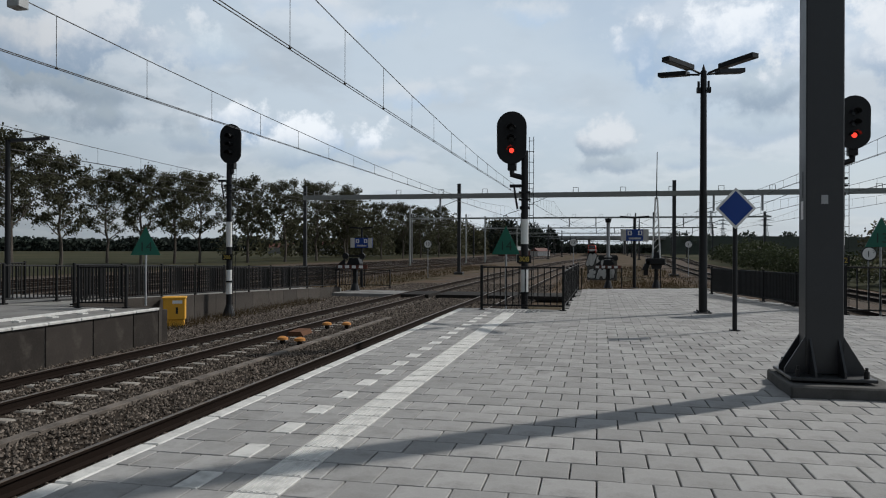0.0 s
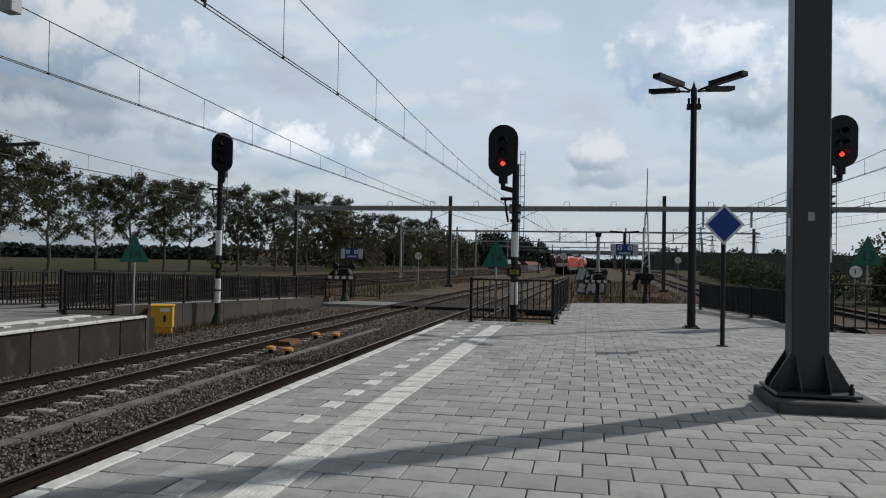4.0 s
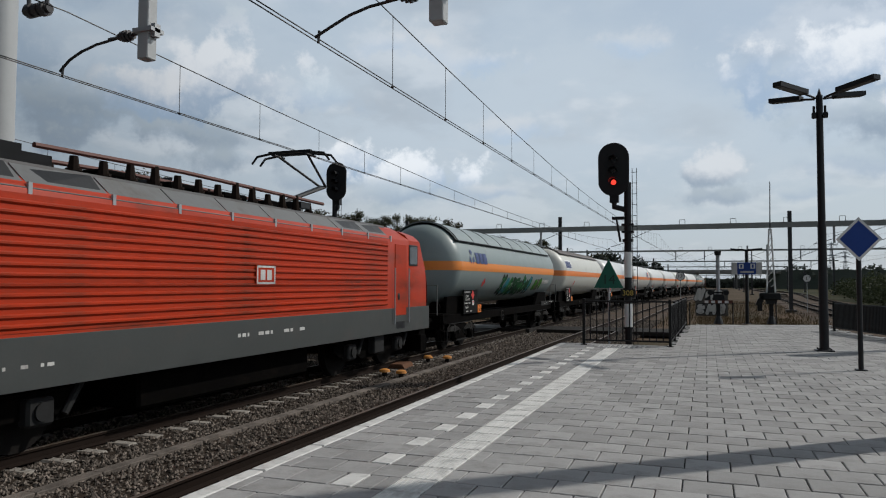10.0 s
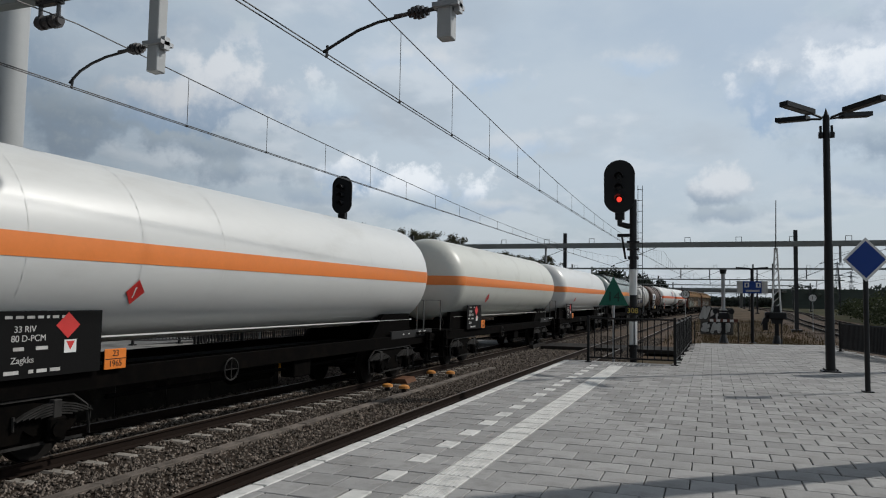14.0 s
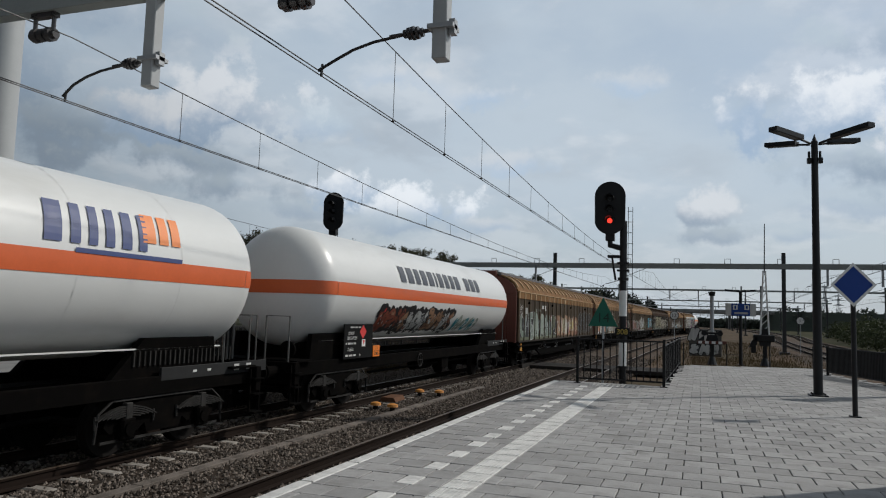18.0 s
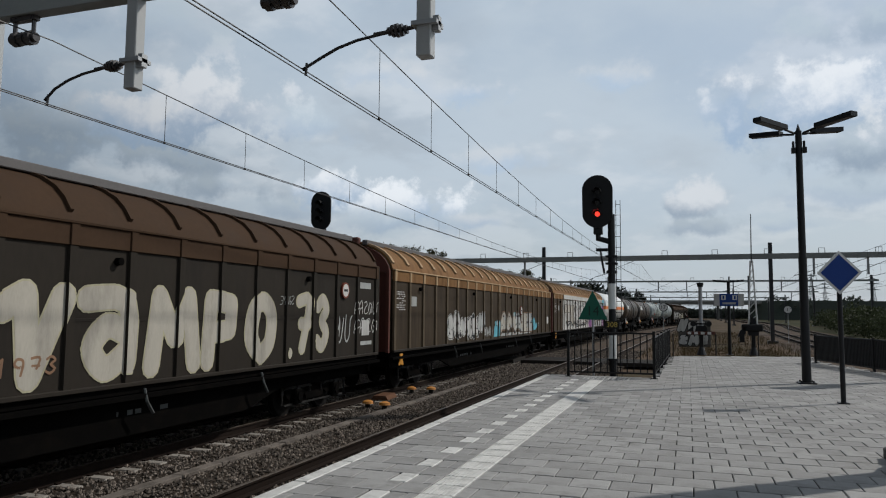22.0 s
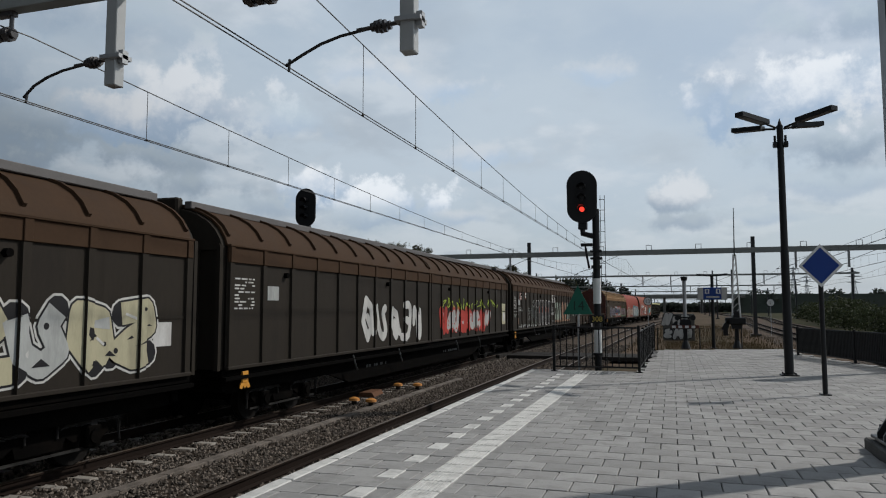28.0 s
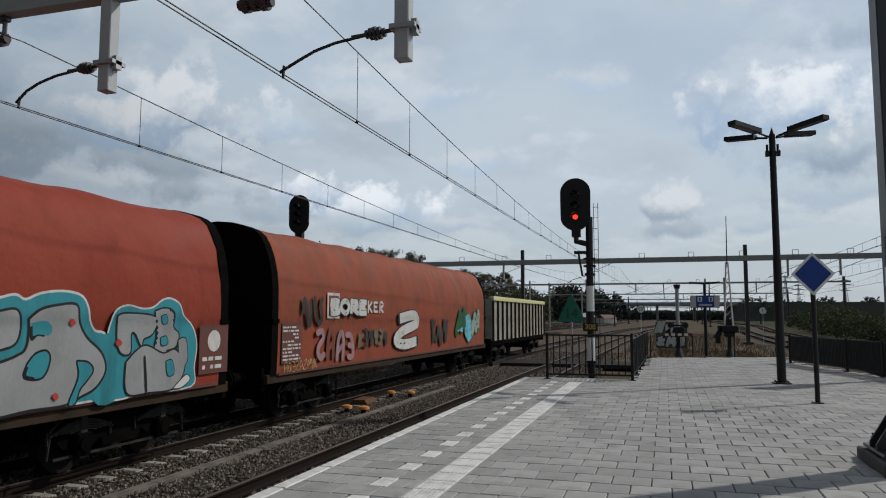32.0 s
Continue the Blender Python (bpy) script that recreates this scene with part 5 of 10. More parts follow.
def band(st, zc, h0, h1, lift=0.006, sides=(1, -1)):
    """A level stripe round the whole barrel, over both dished ends."""
    g = G()
    r = max(q for y, q in st)
    hs = [h0 + (h1 - h0) * k / 4 for k in range(5)]
    for s in sides:
        g.loft([[(s * math.sqrt((r + lift) ** 2 - h * h), y, zc + h) for h in hs] for y, q in st if q > r * 0.9999], False, False)
    for e, ends in ((-1, st[:len(st) // 2 + 1]), (1, st[::-1][:len(st) // 2 + 1])):
        rows = []
        for i in range(41):
            row = []
            for h in hs:
                x = math.sin(math.pi * (i / 40 - 0.5)) * math.sqrt(r * r - h * h)
                rho = min(r, math.hypot(x, h))
                yy = ends[0][0]
                for (ya, qa), (yb, qb) in zip(ends, ends[1:]):
                    if qa <= rho <= qb and qb > qa:
                        yy = ya + (yb - ya) * (rho - qa) / (qb - qa)
                        break
                row.append((x * (1 + lift / r), yy + e * 0.012, zc + h))
            rows.append(row)
        g.loft(rows, False, False)
    return g


GLYPHS = dict(
    A=[[(0, 0), (0.28, 1), (0.42, 1), (0.7, 0)], [(0.14, 0.36), (0.56, 0.36)]],
    M=[[(0, 0), (0.12, 1), (0.4, 0.42), (0.68, 1), (0.8, 0)]],
    Z=[[(0.02, 0.95), (0.66, 0.95), (0.05, 0.06), (0.7, 0.06)]],
    E=[[(0.6, 0.95), (0.06, 0.95), (0.06, 0.05), (0.62, 0.05)], [(0.06, 0.52), (0.5, 0.52)]],
    S=[[(0.64, 0.86), (0.4, 1), (0.1, 0.9), (0.08, 0.62), (0.58, 0.42), (0.62, 0.12), (0.3, 0), (0.02, 0.1)]],
    T=[[(0, 0.96), (0.7, 0.96)], [(0.38, 0.96), (0.34, 0)]],
    R=[[(0.08, 0), (0.1, 0.98), (0.52, 0.94), (0.58, 0.6), (0.14, 0.46), (0.66, 0)]],
    U=[[(0.05, 1), (0.06, 0.06), (0.56, 0.04), (0.62, 1)]],
    P=[[(0.1, 0), (0.1, 0.98), (0.56, 0.92), (0.56, 0.5), (0.14, 0.44)]],
    K=[[(0.08, 0), (0.1, 1)], [(0.62, 0.95), (0.16, 0.5), (0.66, 0.02)]],
    V=[[(-0.05, 0.82), (0.2, 1.0), (0.36, 0.0), (0.66, 0.98)]],
    a=[[(0.0, 0.95), (0.6, 0.92), (0.62, 0.1)], [(0.6, 0.5), (0.3, 0.6), (0.08, 0.3), (0.3, 0.02), (0.58, 0.2)]],
    N=[[(0.02, 0.02), (0.1, 0.98), (0.56, 0.05), (0.66, 1.0)]],
    O=[[(0.34, 0.02), (0.06, 0.3), (0.1, 0.8), (0.36, 0.98), (0.6, 0.75), (0.58, 0.25), (0.34, 0.02)]],
    C=[[(0.62, 0.86), (0.36, 0.98), (0.08, 0.7), (0.1, 0.24), (0.36, 0.02), (0.64, 0.16)]],
    L=[[(0.1, 1.0), (0.08, 0.04), (0.64, 0.06)]],
    F=[[(0.08, 0), (0.1, 0.96), (0.62, 0.96)], [(0.1, 0.52), (0.5, 0.52)]],
    H=[[(0.08, 0), (0.1, 1)], [(0.6, 1), (0.62, 0)], [(0.1, 0.5), (0.6, 0.5)]],
    G=[[(0.6, 0.88), (0.3, 0.98), (0.06, 0.6), (0.14, 0.1), (0.58, 0.06), (0.6, 0.44), (0.36, 0.44)]],
    B=[[(0.08, 0), (0.1, 0.98), (0.52, 0.9), (0.5, 0.56), (0.14, 0.5), (0.6, 0.4), (0.56, 0.04), (0.08, 0)]],
    I=[[(0.34, 0), (0.34, 1)]],
    dot=[[(0.34, 0.0), (0.4, 0.06)]],
    two=[[(0.04, 0.7), (0.2, 0.98), (0.52, 0.92), (0.56, 0.62), (0.06, 0.06), (0.66, 0.04)]],
    one=[[(0.1, 0.78), (0.3, 1), (0.3, 0)]],
    nine=[[(0.52, 0.6), (0.3, 0.45), (0.08, 0.65), (0.22, 0.95), (0.5, 0.9), (0.54, 0.6), (0.4, 0)]],
    seven=[[(0.02, 0.95), (0.58, 0.95), (0.22, 0)], [(0.14, 0.5), (0.54, 0.5)]],
    three=[[(0.04, 0.85), (0.3, 1), (0.54, 0.78), (0.28, 0.54), (0.56, 0.28), (0.3, 0), (0.02, 0.14)]],
    arch=[[(0, 0), (0.02, 0.62), (0.2, 0.98), (0.45, 0.95), (0.6, 0.6), (0.62, 0)], [(0.05, 0.3), (0.55, 0.5)]],
    swan=[[(0.08, 0.9), (0.5, 1), (0.62, 0.72), (0.2, 0.45), (0.04, 0.2), (0.3, 0), (0.66, 0.1)]],
    hook=[[(0.02, 1), (0.04, 0.3), (0.28, 0.0), (0.54, 0.25), (0.5, 0.8), (0.68, 1)]],
    loop=[[(0.3, 0.0), (0.02, 0.4), (0.22, 0.95), (0.55, 0.8), (0.6, 0.3), (0.34, 0.02)], [(0.3, 0.5), (0.68, 0.14)]],
    fork=[[(0.08, 0), (0.1, 1)], [(0.62, 0.95), (0.16, 0.5), (0.66, 0.02)]],
    comb=[[(0.06, 0.98), (0.6, 0.9), (0.58, 0.05), (0.02, 0.0)], [(0.2, 0.5), (0.58, 0.46)]],
    bolt=[[(0.02, 0.1), (0.2, 0.9), (0.44, 0.3), (0.66, 1), (0.7, 0.4)]],
    wave=[[(0, 0.5), (0.16, 0.98), (0.34, 0.55), (0.3, 0.04), (0.56, 0.1), (0.66, 0.9)]])
ABSTRACT = ("arch", "swan", "hook", "loop", "fork", "comb", "bolt", "wave")


class Paint:
    """Sprayed shapes on a wall; strips (y0, y1, dx) carry them over the ribs."""

    def __init__(self, xf, strips=None):
        self.xf, self.strips, self.n = xf, strips, 0

    def poly(self, g, pts, lift, mat=0):
        self.n += 1
        lift += (self.n % 24) * 0.00008
        if not self.strips:
            g.add([(self.xf(b) + lift, a, b) for a, b in pts], [tuple(range(len(pts)))], None, mat)
            return
        lo, hi = min(p[0] for p in pts), max(p[0] for p in pts)
        for y0, y1, dx in self.strips:
            if y1 <= lo or y0 >= hi:
                continue
            q = pts
            for edge, sign in ((y0, 1), (y1, -1)):
                r = []
                for i, p in enumerate(q):
                    o = q[i - 1]
                    ip, io = (p[0] - edge) * sign >= 0, (o[0] - edge) * sign >= 0
                    if ip != io:
                        f = (edge - o[0]) / (p[0] - o[0])
                        r.append((edge, o[1] + f * (p[1] - o[1])))
                    if ip:
                        r.append(p)
                q = r
                if len(q) < 3:
                    break
            if len(q) >= 3:
                g.add([(self.xf(b) + dx + lift, a, b) for a, b in q], [tuple(range(len(q)))], None, mat)

    def disc(self, g, y, z, r, lift, mat=0, n=12):
        self.poly(g, [(y + r * math.cos(6.2832 * i / n), z + r * math.sin(6.2832 * i / n)) for i in range(n)], lift, mat)

    def line(self, g, pts, w, lift, mat=0, caps=True):
        for a, b in zip(pts, pts[1:]):
            d = Vector((b[0] - a[0], b[1] - a[1]))
            if d.length < 1e-5:
                continue
            d.normalize()
            p, q = -d.y * w, d.x * w
            self.poly(g, [(a[0] + p, a[1] + q), (a[0] - p, a[1] - q), (b[0] - p, b[1] - q), (b[0] + p, b[1] + q)], lift, mat)
        if caps:
            for p in pts[1:-1] if caps == "joints" else pts:
                self.disc(g, p[0], p[1], w, lift, mat, 10)


def curved(pts, n=4):
    """Rounds a bent line."""
    out = []
    for i in range(len(pts) - 1):
        p0, p1, p2, p3 = pts[max(i - 1, 0)], pts[i], pts[i + 1], pts[min(i + 2, len(pts) - 1)]
        for k in range(n):
            t = k / n
            out.append(tuple(0.5 * (2 * p1[j] + (p2[j] - p0[j]) * t + (2 * p0[j] - 5 * p1[j] + 4 * p2[j] - p3[j]) * t * t + (3 * p1[j] - p0[j] - 3 * p2[j] + p3[j]) * t ** 3) for j in (0, 1)))
    return out + [pts[-1]]


def graffiti(xf, y0, y1, z0, z1, seed, fills, edge="black", parent=None, halo=None, cloud=None, style="block", glyphs=None, strips=None, neat=False, fat=None, rim=None):
    """One sprayed piece: cloud behind, halo, dark outlines, fat filled shapes with shine."""
    rnd = random.Random(seed)
    H = z1 - z0
    pt = Paint(xf, strips)
    n = len(glyphs) if glyphs else max(2, round((y1 - y0) / (H * 0.78)))
    step = (y1 - y0) / n
    fat = (fat or {"block": 0.155, "stroke": 0.10, "line": 0.125, "tag": 0.035}[style]) * H
    rim = rim or max(0.02, 0.028 * H)
    ends = "joints" if style == "block" else True
    outer = G()
    slots = [SPRAY[edge], SPRAY[halo or edge], SPRAY[cloud or edge]]
    if cloud:
        y = y0 - 0.1 * H
        while y < y1 + 0.1 * H:
            r = rnd.uniform(0.14, 0.3) * H
            pt.disc(outer, y, z1 - rnd.uniform(0.0, 0.22) * H, r, 0.002, 2, 14)
            pt.disc(outer, y, z0 + rnd.uniform(0.1, 0.3) * H, r, 0.002, 2, 14)
            y += r * 1.1
        pt.poly(outer, [(y0 - 0.1 * H, z0 + 0.04 * H), (y1 + 0.1 * H, z0 + 0.04 * H), (y1, z1 - 0.15 * H), (y0, z1 - 0.15 * H)], 0.002, 2)
    plans = []
    for k in range(n):
        name = glyphs[k] if glyphs else ABSTRACT[rnd.randrange(len(ABSTRACT))]
        wide = step * (1.12 if style == "block" else 0.86) / 0.7
        lean, dz, tall = rnd.uniform(-0.2, 0.24) * H, rnd.uniform(-0.03, 0.08) * H, H * rnd.uniform(0.86, 1.08) - 2 * fat
        jit = 0.05 if style == "block" and not glyphs else 0.02
        if neat:
            lean, dz, tall, jit = lean * 0.25, 0.0, H - 2 * fat, 0.008
        lines = []
        for ln in GLYPHS[name]:
            q = [(y0 + k * step + fat * 0.7 + u * (wide - 2.0 * fat) + lean * (v - 0.5) + rnd.uniform(-jit, jit) * H, z0 + fat + dz + v * tall + rnd.uniform(-jit, jit) * H) for u, v in ln]
            lines.append(curved(q, 3) if name not in "AMZETUPKVNLFHI" and rnd.random() < (0.35 if style == "block" else 0.8) else q)
        plans.append(lines)
    for lines in plans:
        for q in lines:
            if halo:
                pt.line(outer, q, fat + rim * 2.1, 0.005, 1, True)
            if style in ("block", "line"):
                pt.line(outer, q, fat + rim, 0.008, 0)
    if outer.f:
        part("graffiti_outline", outer, slots, parent, "sprayed graffiti outline", kind="stuff")
    for lines in plans:
        g = G()
        for q in lines:
            pt.line(g, q, fat, 0.011, 0, ends)
        if style == "block":
            for q in lines:
                for p in q[1::3]:
                    if rnd.random() < 0.5:
                        pt.disc(g, p[0] + rnd.uniform(-0.4, 0.4) * fat, p[1], fat * rnd.uniform(0.15, 0.35), 0.014, rnd.choice((1, 2, 3)), 9)
                a, b = q[0], q[min(2, len(q) - 1)]
                if rnd.random() < 0.6:
                    pt.line(g, [(a[0] + fat * 0.5, a[1]), ((a[0] * 0.6 + b[0] * 0.4) + fat * 0.5, a[1] * 0.6 + b[1] * 0.4)], fat * 0.12, 0.0155, 2, False)
                for _ in range(2):
                    m, w = q[rnd.randrange(len(q))], fat * rnd.uniform(0.4, 0.9)
                    pt.poly(g, [(m[0] - w, m[1] + rnd.uniform(-0.6, 0.2) * w), (m[0] + w, m[1] + rnd.uniform(-0.3, 0.3) * w), (m[0] + rnd.uniform(-0.4, 0.4) * w, m[1] + w * rnd.uniform(0.3, 0.9))], 0.0165, 1)
                m = q[len(q) // 2]
                if rnd.random() < 0.7:
                    pt.poly(g, [(m[0] - fat * 0.9, m[1] - fat * 0.7), (m[0] + fat * 0.9, m[1] - fat * 0.9), (m[0] + fat * 0.8, m[1] + fat * 0.2), (m[0] - fat * 0.8, m[1] - fat * 0.1)], 0.0135, 3)
        fill = fills[rnd.randrange(len(fills))]
        part("painted_shape", g, [SPRAY[fill], SPRAY[edge], SPRAY["white"], SPRAY[fills[rnd.randrange(len(fills))]]], parent, fill + " sprayed shape", kind="stuff")


def scrawl(xf, y0, y1, z0, z1, seed, color, parent, w=0.02, n=14, strips=None):
    rnd = random.Random(seed)
    g, pt = G(), Paint(xf, strips)
    step = (y1 - y0) / n
    for k in range(n):
        y = y0 + k * step
        q = [(y + rnd.uniform(-0.2, 1.2) * step, rnd.uniform(z0, z1)) for _ in range(4)]
        pt.line(g, curved(q, 3) if rnd.random() < 0.6 else q, w, 0.013, 0, False)
    return part("scrawl", g, SPRAY[color], parent, "thin sprayed scrawl", kind="stuff")


def frame_ends(L, t, z=1.05):
    buffers(L, t, z)
    for e in (-1, 1):
        part("buffer_beam", G().box(-1.35, *sorted((e * (L / 2 - 0.78), e * (L / 2 - 0.62)))[:1], z - 0.28, 1.35, sorted((e * (L / 2 - 0.78), e * (L / 2 - 0.62)))[1], z + 0.2, 0.01), BOGIE, t)


HANDRAIL = mat("handrail_grey", (0.085, 0.085, 0.08), 0.5, vary=0.2, scale=6)


def end_rails(L, t, e=-1):
    y = e * (L / 2 - 0.72)
    for x in (-1.1, -0.35, 0.5):
        part("handrail", G().tube([(x, y, 1.25), (x, y, 2.25), (x + 0.6, y, 2.25), (x + 0.6, y, 1.25)], 0.022, 6), HANDRAIL, t, "bent tube handrail")
    part("end_platform", G().box(-1.3, *sorted((e * (L / 2 - 0.75), e * (L / 2 - 1.5)))[:1], 1.24, 1.3, sorted((e * (L / 2 - 0.75), e * (L / 2 - 1.5)))[1], 1.28), BOGIE, t)
    for s in (-1, 1):
        for z in (0.35, 0.7, 1.0):
            part("step", G().box(*sorted((s * 1.15, s * 1.4))[:1], y - 0.16, z, sorted((s * 1.15, s * 1.4))[1], y + 0.16, z + 0.03), BOGIE, t)
        part("step_frame", G().box(s * 1.28 - 0.02, y - 0.18, 0.33, s * 1.28 + 0.02, y - 0.14, 1.2).box(s * 1.28 - 0.02, y + 0.14, 0.33, s * 1.28 + 0.02, y + 0.18, 1.2), BOGIE, t)


def underframe(L, t, bogie_y, deep=False, sill_x=1.18):
    frame_ends(L, t)
    for s in (-1, 1):
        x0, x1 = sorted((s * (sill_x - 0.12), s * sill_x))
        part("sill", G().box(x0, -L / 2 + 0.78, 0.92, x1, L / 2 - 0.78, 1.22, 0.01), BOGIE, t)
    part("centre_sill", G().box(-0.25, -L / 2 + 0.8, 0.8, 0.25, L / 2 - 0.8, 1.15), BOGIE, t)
    for y in (-bogie_y, bogie_y):
        bogie(y, t)


def tank_wagon(L, colour, stripe, seed, words_, roof=None, logo=None, ribs=0):
    """Gas tank wagon: long smooth barrel on a sill frame with two bogies."""
    rnd = random.Random(seed)
    t = thing("tank_wagon", words_, "tank wagon", group="freight wagons")
    r, zc = 1.47, 2.98
    half = L / 2 - 1.1
    st = [(y + 0.35, q) for y, q in tank_shape(r, half, 0.75)]
    part("barrel", lathe(st, zc), colour, t, smooth=40)
    if stripe:
        part("stripe", band(st, zc, -0.20, 0.12), stripe, t, "orange stripe round the barrel", smooth=40)
    seam = None
    for k in range(-3, 4):
        y = k * (half - 0.9) / 3.6
        if seam is None:
            seam = part("weld_seam", G().loft([[((r + 0.004) * math.cos(a), o, zc + (r + 0.004) * math.sin(a)) for a in [2 * math.pi * i / 40 for i in range(40)]] for o in (-0.012, 0.012)], True, False), colour, t, smooth=40)
            seam.matrix_basis = pose(0, y, 0)
        else:
            share("weld_seam", seam, t, pose(0, y, 0))
    if roof:
        top, s0, w0 = G(), 1.0 if ribs else 1.2, 34 if ribs else 48
        angs = [math.radians(w0 + (180 - 2 * w0) * i / 16) for i in range(17)]
        top.loft([[((r + 0.09) * math.cos(a), y, zc + (r + 0.09) * math.sin(a)) for a in angs] + [((r + 0.07) * math.cos(a), y, zc + (r + 0.07) * math.sin(a)) for a in angs[::-1]] for y in (-half + s0, half - 0.6)])
        part("sun_shield", top, roof, t, "sun shield over the barrel", smooth=30)
        for s in (math.radians(w0), math.radians(180 - w0)):
            part("shield_edge", G().cyl(((r + 0.08) * math.cos(s), -half + s0, zc + (r + 0.08) * math.sin(s)), ((r + 0.08) * math.cos(s), half - 0.6, zc + (r + 0.08) * math.sin(s)), 0.025, 6), BLACK, t)
        for k in range(ribs):
            y = -half + s0 + 0.1 + (2 * half - s0 - 0.8) * k / (ribs - 1)
            part("shield_hoop", G().tube([((r + 0.098) * math.cos(a), y, zc + (r + 0.098) * math.sin(a)) for a in [math.radians(w0 - 2 + (184 - 2 * w0) * i / 10) for i in range(11)]], 0.03 if k == 0 else 0.014, 6), BLACK if k == 0 else LOCO_GREY, t)
    xf = lambda z: math.sqrt(max(0.02, (r + 0.008) ** 2 - (z - zc) ** 2))
    if logo:
        logo(xf, t, half)
    underframe(L, t, L / 2 - 3.1)
    if not roof:
        for k in (-1, 1):
            part("drip_lip", G().box(*sorted((k * 0.98, k * 1.06))[:1], -half + 1.0, 1.66, sorted((k * 0.98, k * 1.06))[1], half - 0.5, 1.685, 0.004), colour, t, "thin lip along the barrel's underside")
    for e in (-1, 1):
        yb = e * (half - 1.9)
        prof = [(yb - 1.3, 1.2), (yb + 1.3, 1.2), (yb + 0.9 + 0.3 * e, 1.85), (yb - 0.9 + 0.3 * e, 1.85)]
        for s in (-1, 1):
            part("saddle", G().prism(prof, s * 1.0 - 0.06, s * 1.0 + 0.06, "x"), BOGIE, t)
        part("saddle_pad", G().box(-1.0, yb - 0.9, 1.2, 1.0, yb + 0.9, 1.62), BOGIE, t)
        end_rails(L, t, e)
    b0 = -half + (1.3 if seed == 41 else 1.9)
    dark = part("data_board", G().box(1.24, b0, 1.2, 1.27, b0 + 1.65, 2.08, 0.006), BOARD, t, "black data board with white print")
    small_print(1.27, b0 + 0.08, 1.96, b0 + 1.0, 2.04, 1, seed, DIRTY_WHITE, dark)
    words("33 RIV", 0.12, pose(1.273, b0 + 0.38, 1.84, 90, 0, 90), DIRTY_WHITE, dark)
    words("80 D-PCM", 0.12, pose(1.273, b0 + 0.44, 1.72, 90, 0, 90), DIRTY_WHITE, dark)
    small_print(1.27, b0 + 0.1, 1.54, b0 + 0.8, 1.64, 1, seed + 5, DIRTY_WHITE, dark, "number_bars")
    words("Zagkks", 0.12, pose(1.273, b0 + 0.36, 1.44, 90, 0, 90), DIRTY_WHITE, dark)
    small_print(1.27, b0 + 0.1, 1.24, b0 + 0.95, 1.34, 1, seed + 6, DIRTY_WHITE, dark)
    part("label", G().box(1.27, b0 + 1.0, 1.5, 1.274, b0 + 1.2, 1.68), WHITE, dark, "white label with red triangle")
    part("label_triangle", G().prism([(b0 + 1.03, 1.66), (b0 + 1.17, 1.66), (b0 + 1.1, 1.54)], 1.274, 1.277, "x"), PLAC_RED, dark)
    part("board_placard", G().prism([(b0 + 1.05, 1.7), (b0 + 1.25, 1.88), (b0 + 1.05, 2.06), (b0 + 0.85, 1.88)], 1.272, 1.276, "x"), PLAC_RED, dark, "red diamond placard")
    pl = part("orange_plate", G().box(1.24, b0 + 1.74, 1.2, 1.255, b0 + 2.16, 1.5, 0.004), ORANGE_PLATE, t, "orange hazard plate with black numbers")
    part("plate_rim", G().box(1.255, b0 + 1.75, 1.345, 1.258, b0 + 2.15, 1.357), BLACK, pl)
    words("23", 0.13, pose(1.257, b0 + 1.95, 1.43, 90, 0, 90), BLACK, pl)
    words("1965", 0.13, pose(1.257, b0 + 1.95, 1.28, 90, 0, 90), BLACK, pl)
    d = [(0, -0.19), (0.19, 0), (0, 0.19), (-0.19, 0)]
    g = G().add([(xf(2.35 + b) + 0.004, -half + 4.1 + a, 2.35 + b) for a, b in d], [(0, 1, 2, 3)])
    part("placard", g, PLAC_RED, t, "red diamond placard")
    small_print(xf(2.0) - 0.035, half - 2.2, 2.02, half - 1.2, 2.4, 3, seed + 3, LOCO_GREY, t)
    part("brake_pipe", G().tube([(0.95, -half + 4, 0.75), (0.95, half - 4, 0.75)], 0.035, 6), BOGIE, t)
    part("air_tank", G().cyl((0.7, -0.7, 0.75), (0.7, 0.6, 0.75), 0.19, 14), BOGIE, t, smooth=40)
    part("valve_box", G().box(0.75, 1.0, 0.55, 1.1, 1.7, 1.0, 0.02), BOGIE, t)
    hw = G()
    for i in range(16):
        a, b = 2 * math.pi * i / 16, 2 * math.pi * (i + 1) / 16
        hw.cyl((1.24, -1.4 + 0.2 * math.cos(a), 0.95 + 0.2 * math.sin(a)), (1.24, -1.4 + 0.2 * math.cos(b), 0.95 + 0.2 * math.sin(b)), 0.018, 5)
    for i in range(4):
        a = math.pi / 2 * i
        hw.cyl((1.24, -1.4, 0.95), (1.24, -1.4 + 0.2 * math.cos(a), 0.95 + 0.2 * math.sin(a)), 0.012, 4)
    part("handwheel", hw, SPRING, t, "brake handwheel")
    if seed == 22:
        for i in range(22):
            y = half - 2.75 + 0.12 * i
            part("grille_bar", G().box(1.06, y, 1.4, 1.09, y + 0.03, 1.64), SPRING, t)
    part("end_sill", G().box(1.13, half - 2.2, 1.14, 1.185, half + 0.9, 1.36, 0.008), GEAR_GREY, t, "grey end sill with small white marks")
    for y in (half - 0.2, half + 0.2):
        part("sill_mark", G().box(1.185, y, 1.2, 1.188, y + 0.16, 1.32).box(1.185, y - 1.2, 1.24, 1.188, y - 1.1, 1.28), DIRTY_WHITE, t)
    part("end_light", G().cyl((0.9, -half - 0.05, 1.5), (0.9, -half - 0.12, 1.5), 0.2, 14), BOGIE, t)
    return t


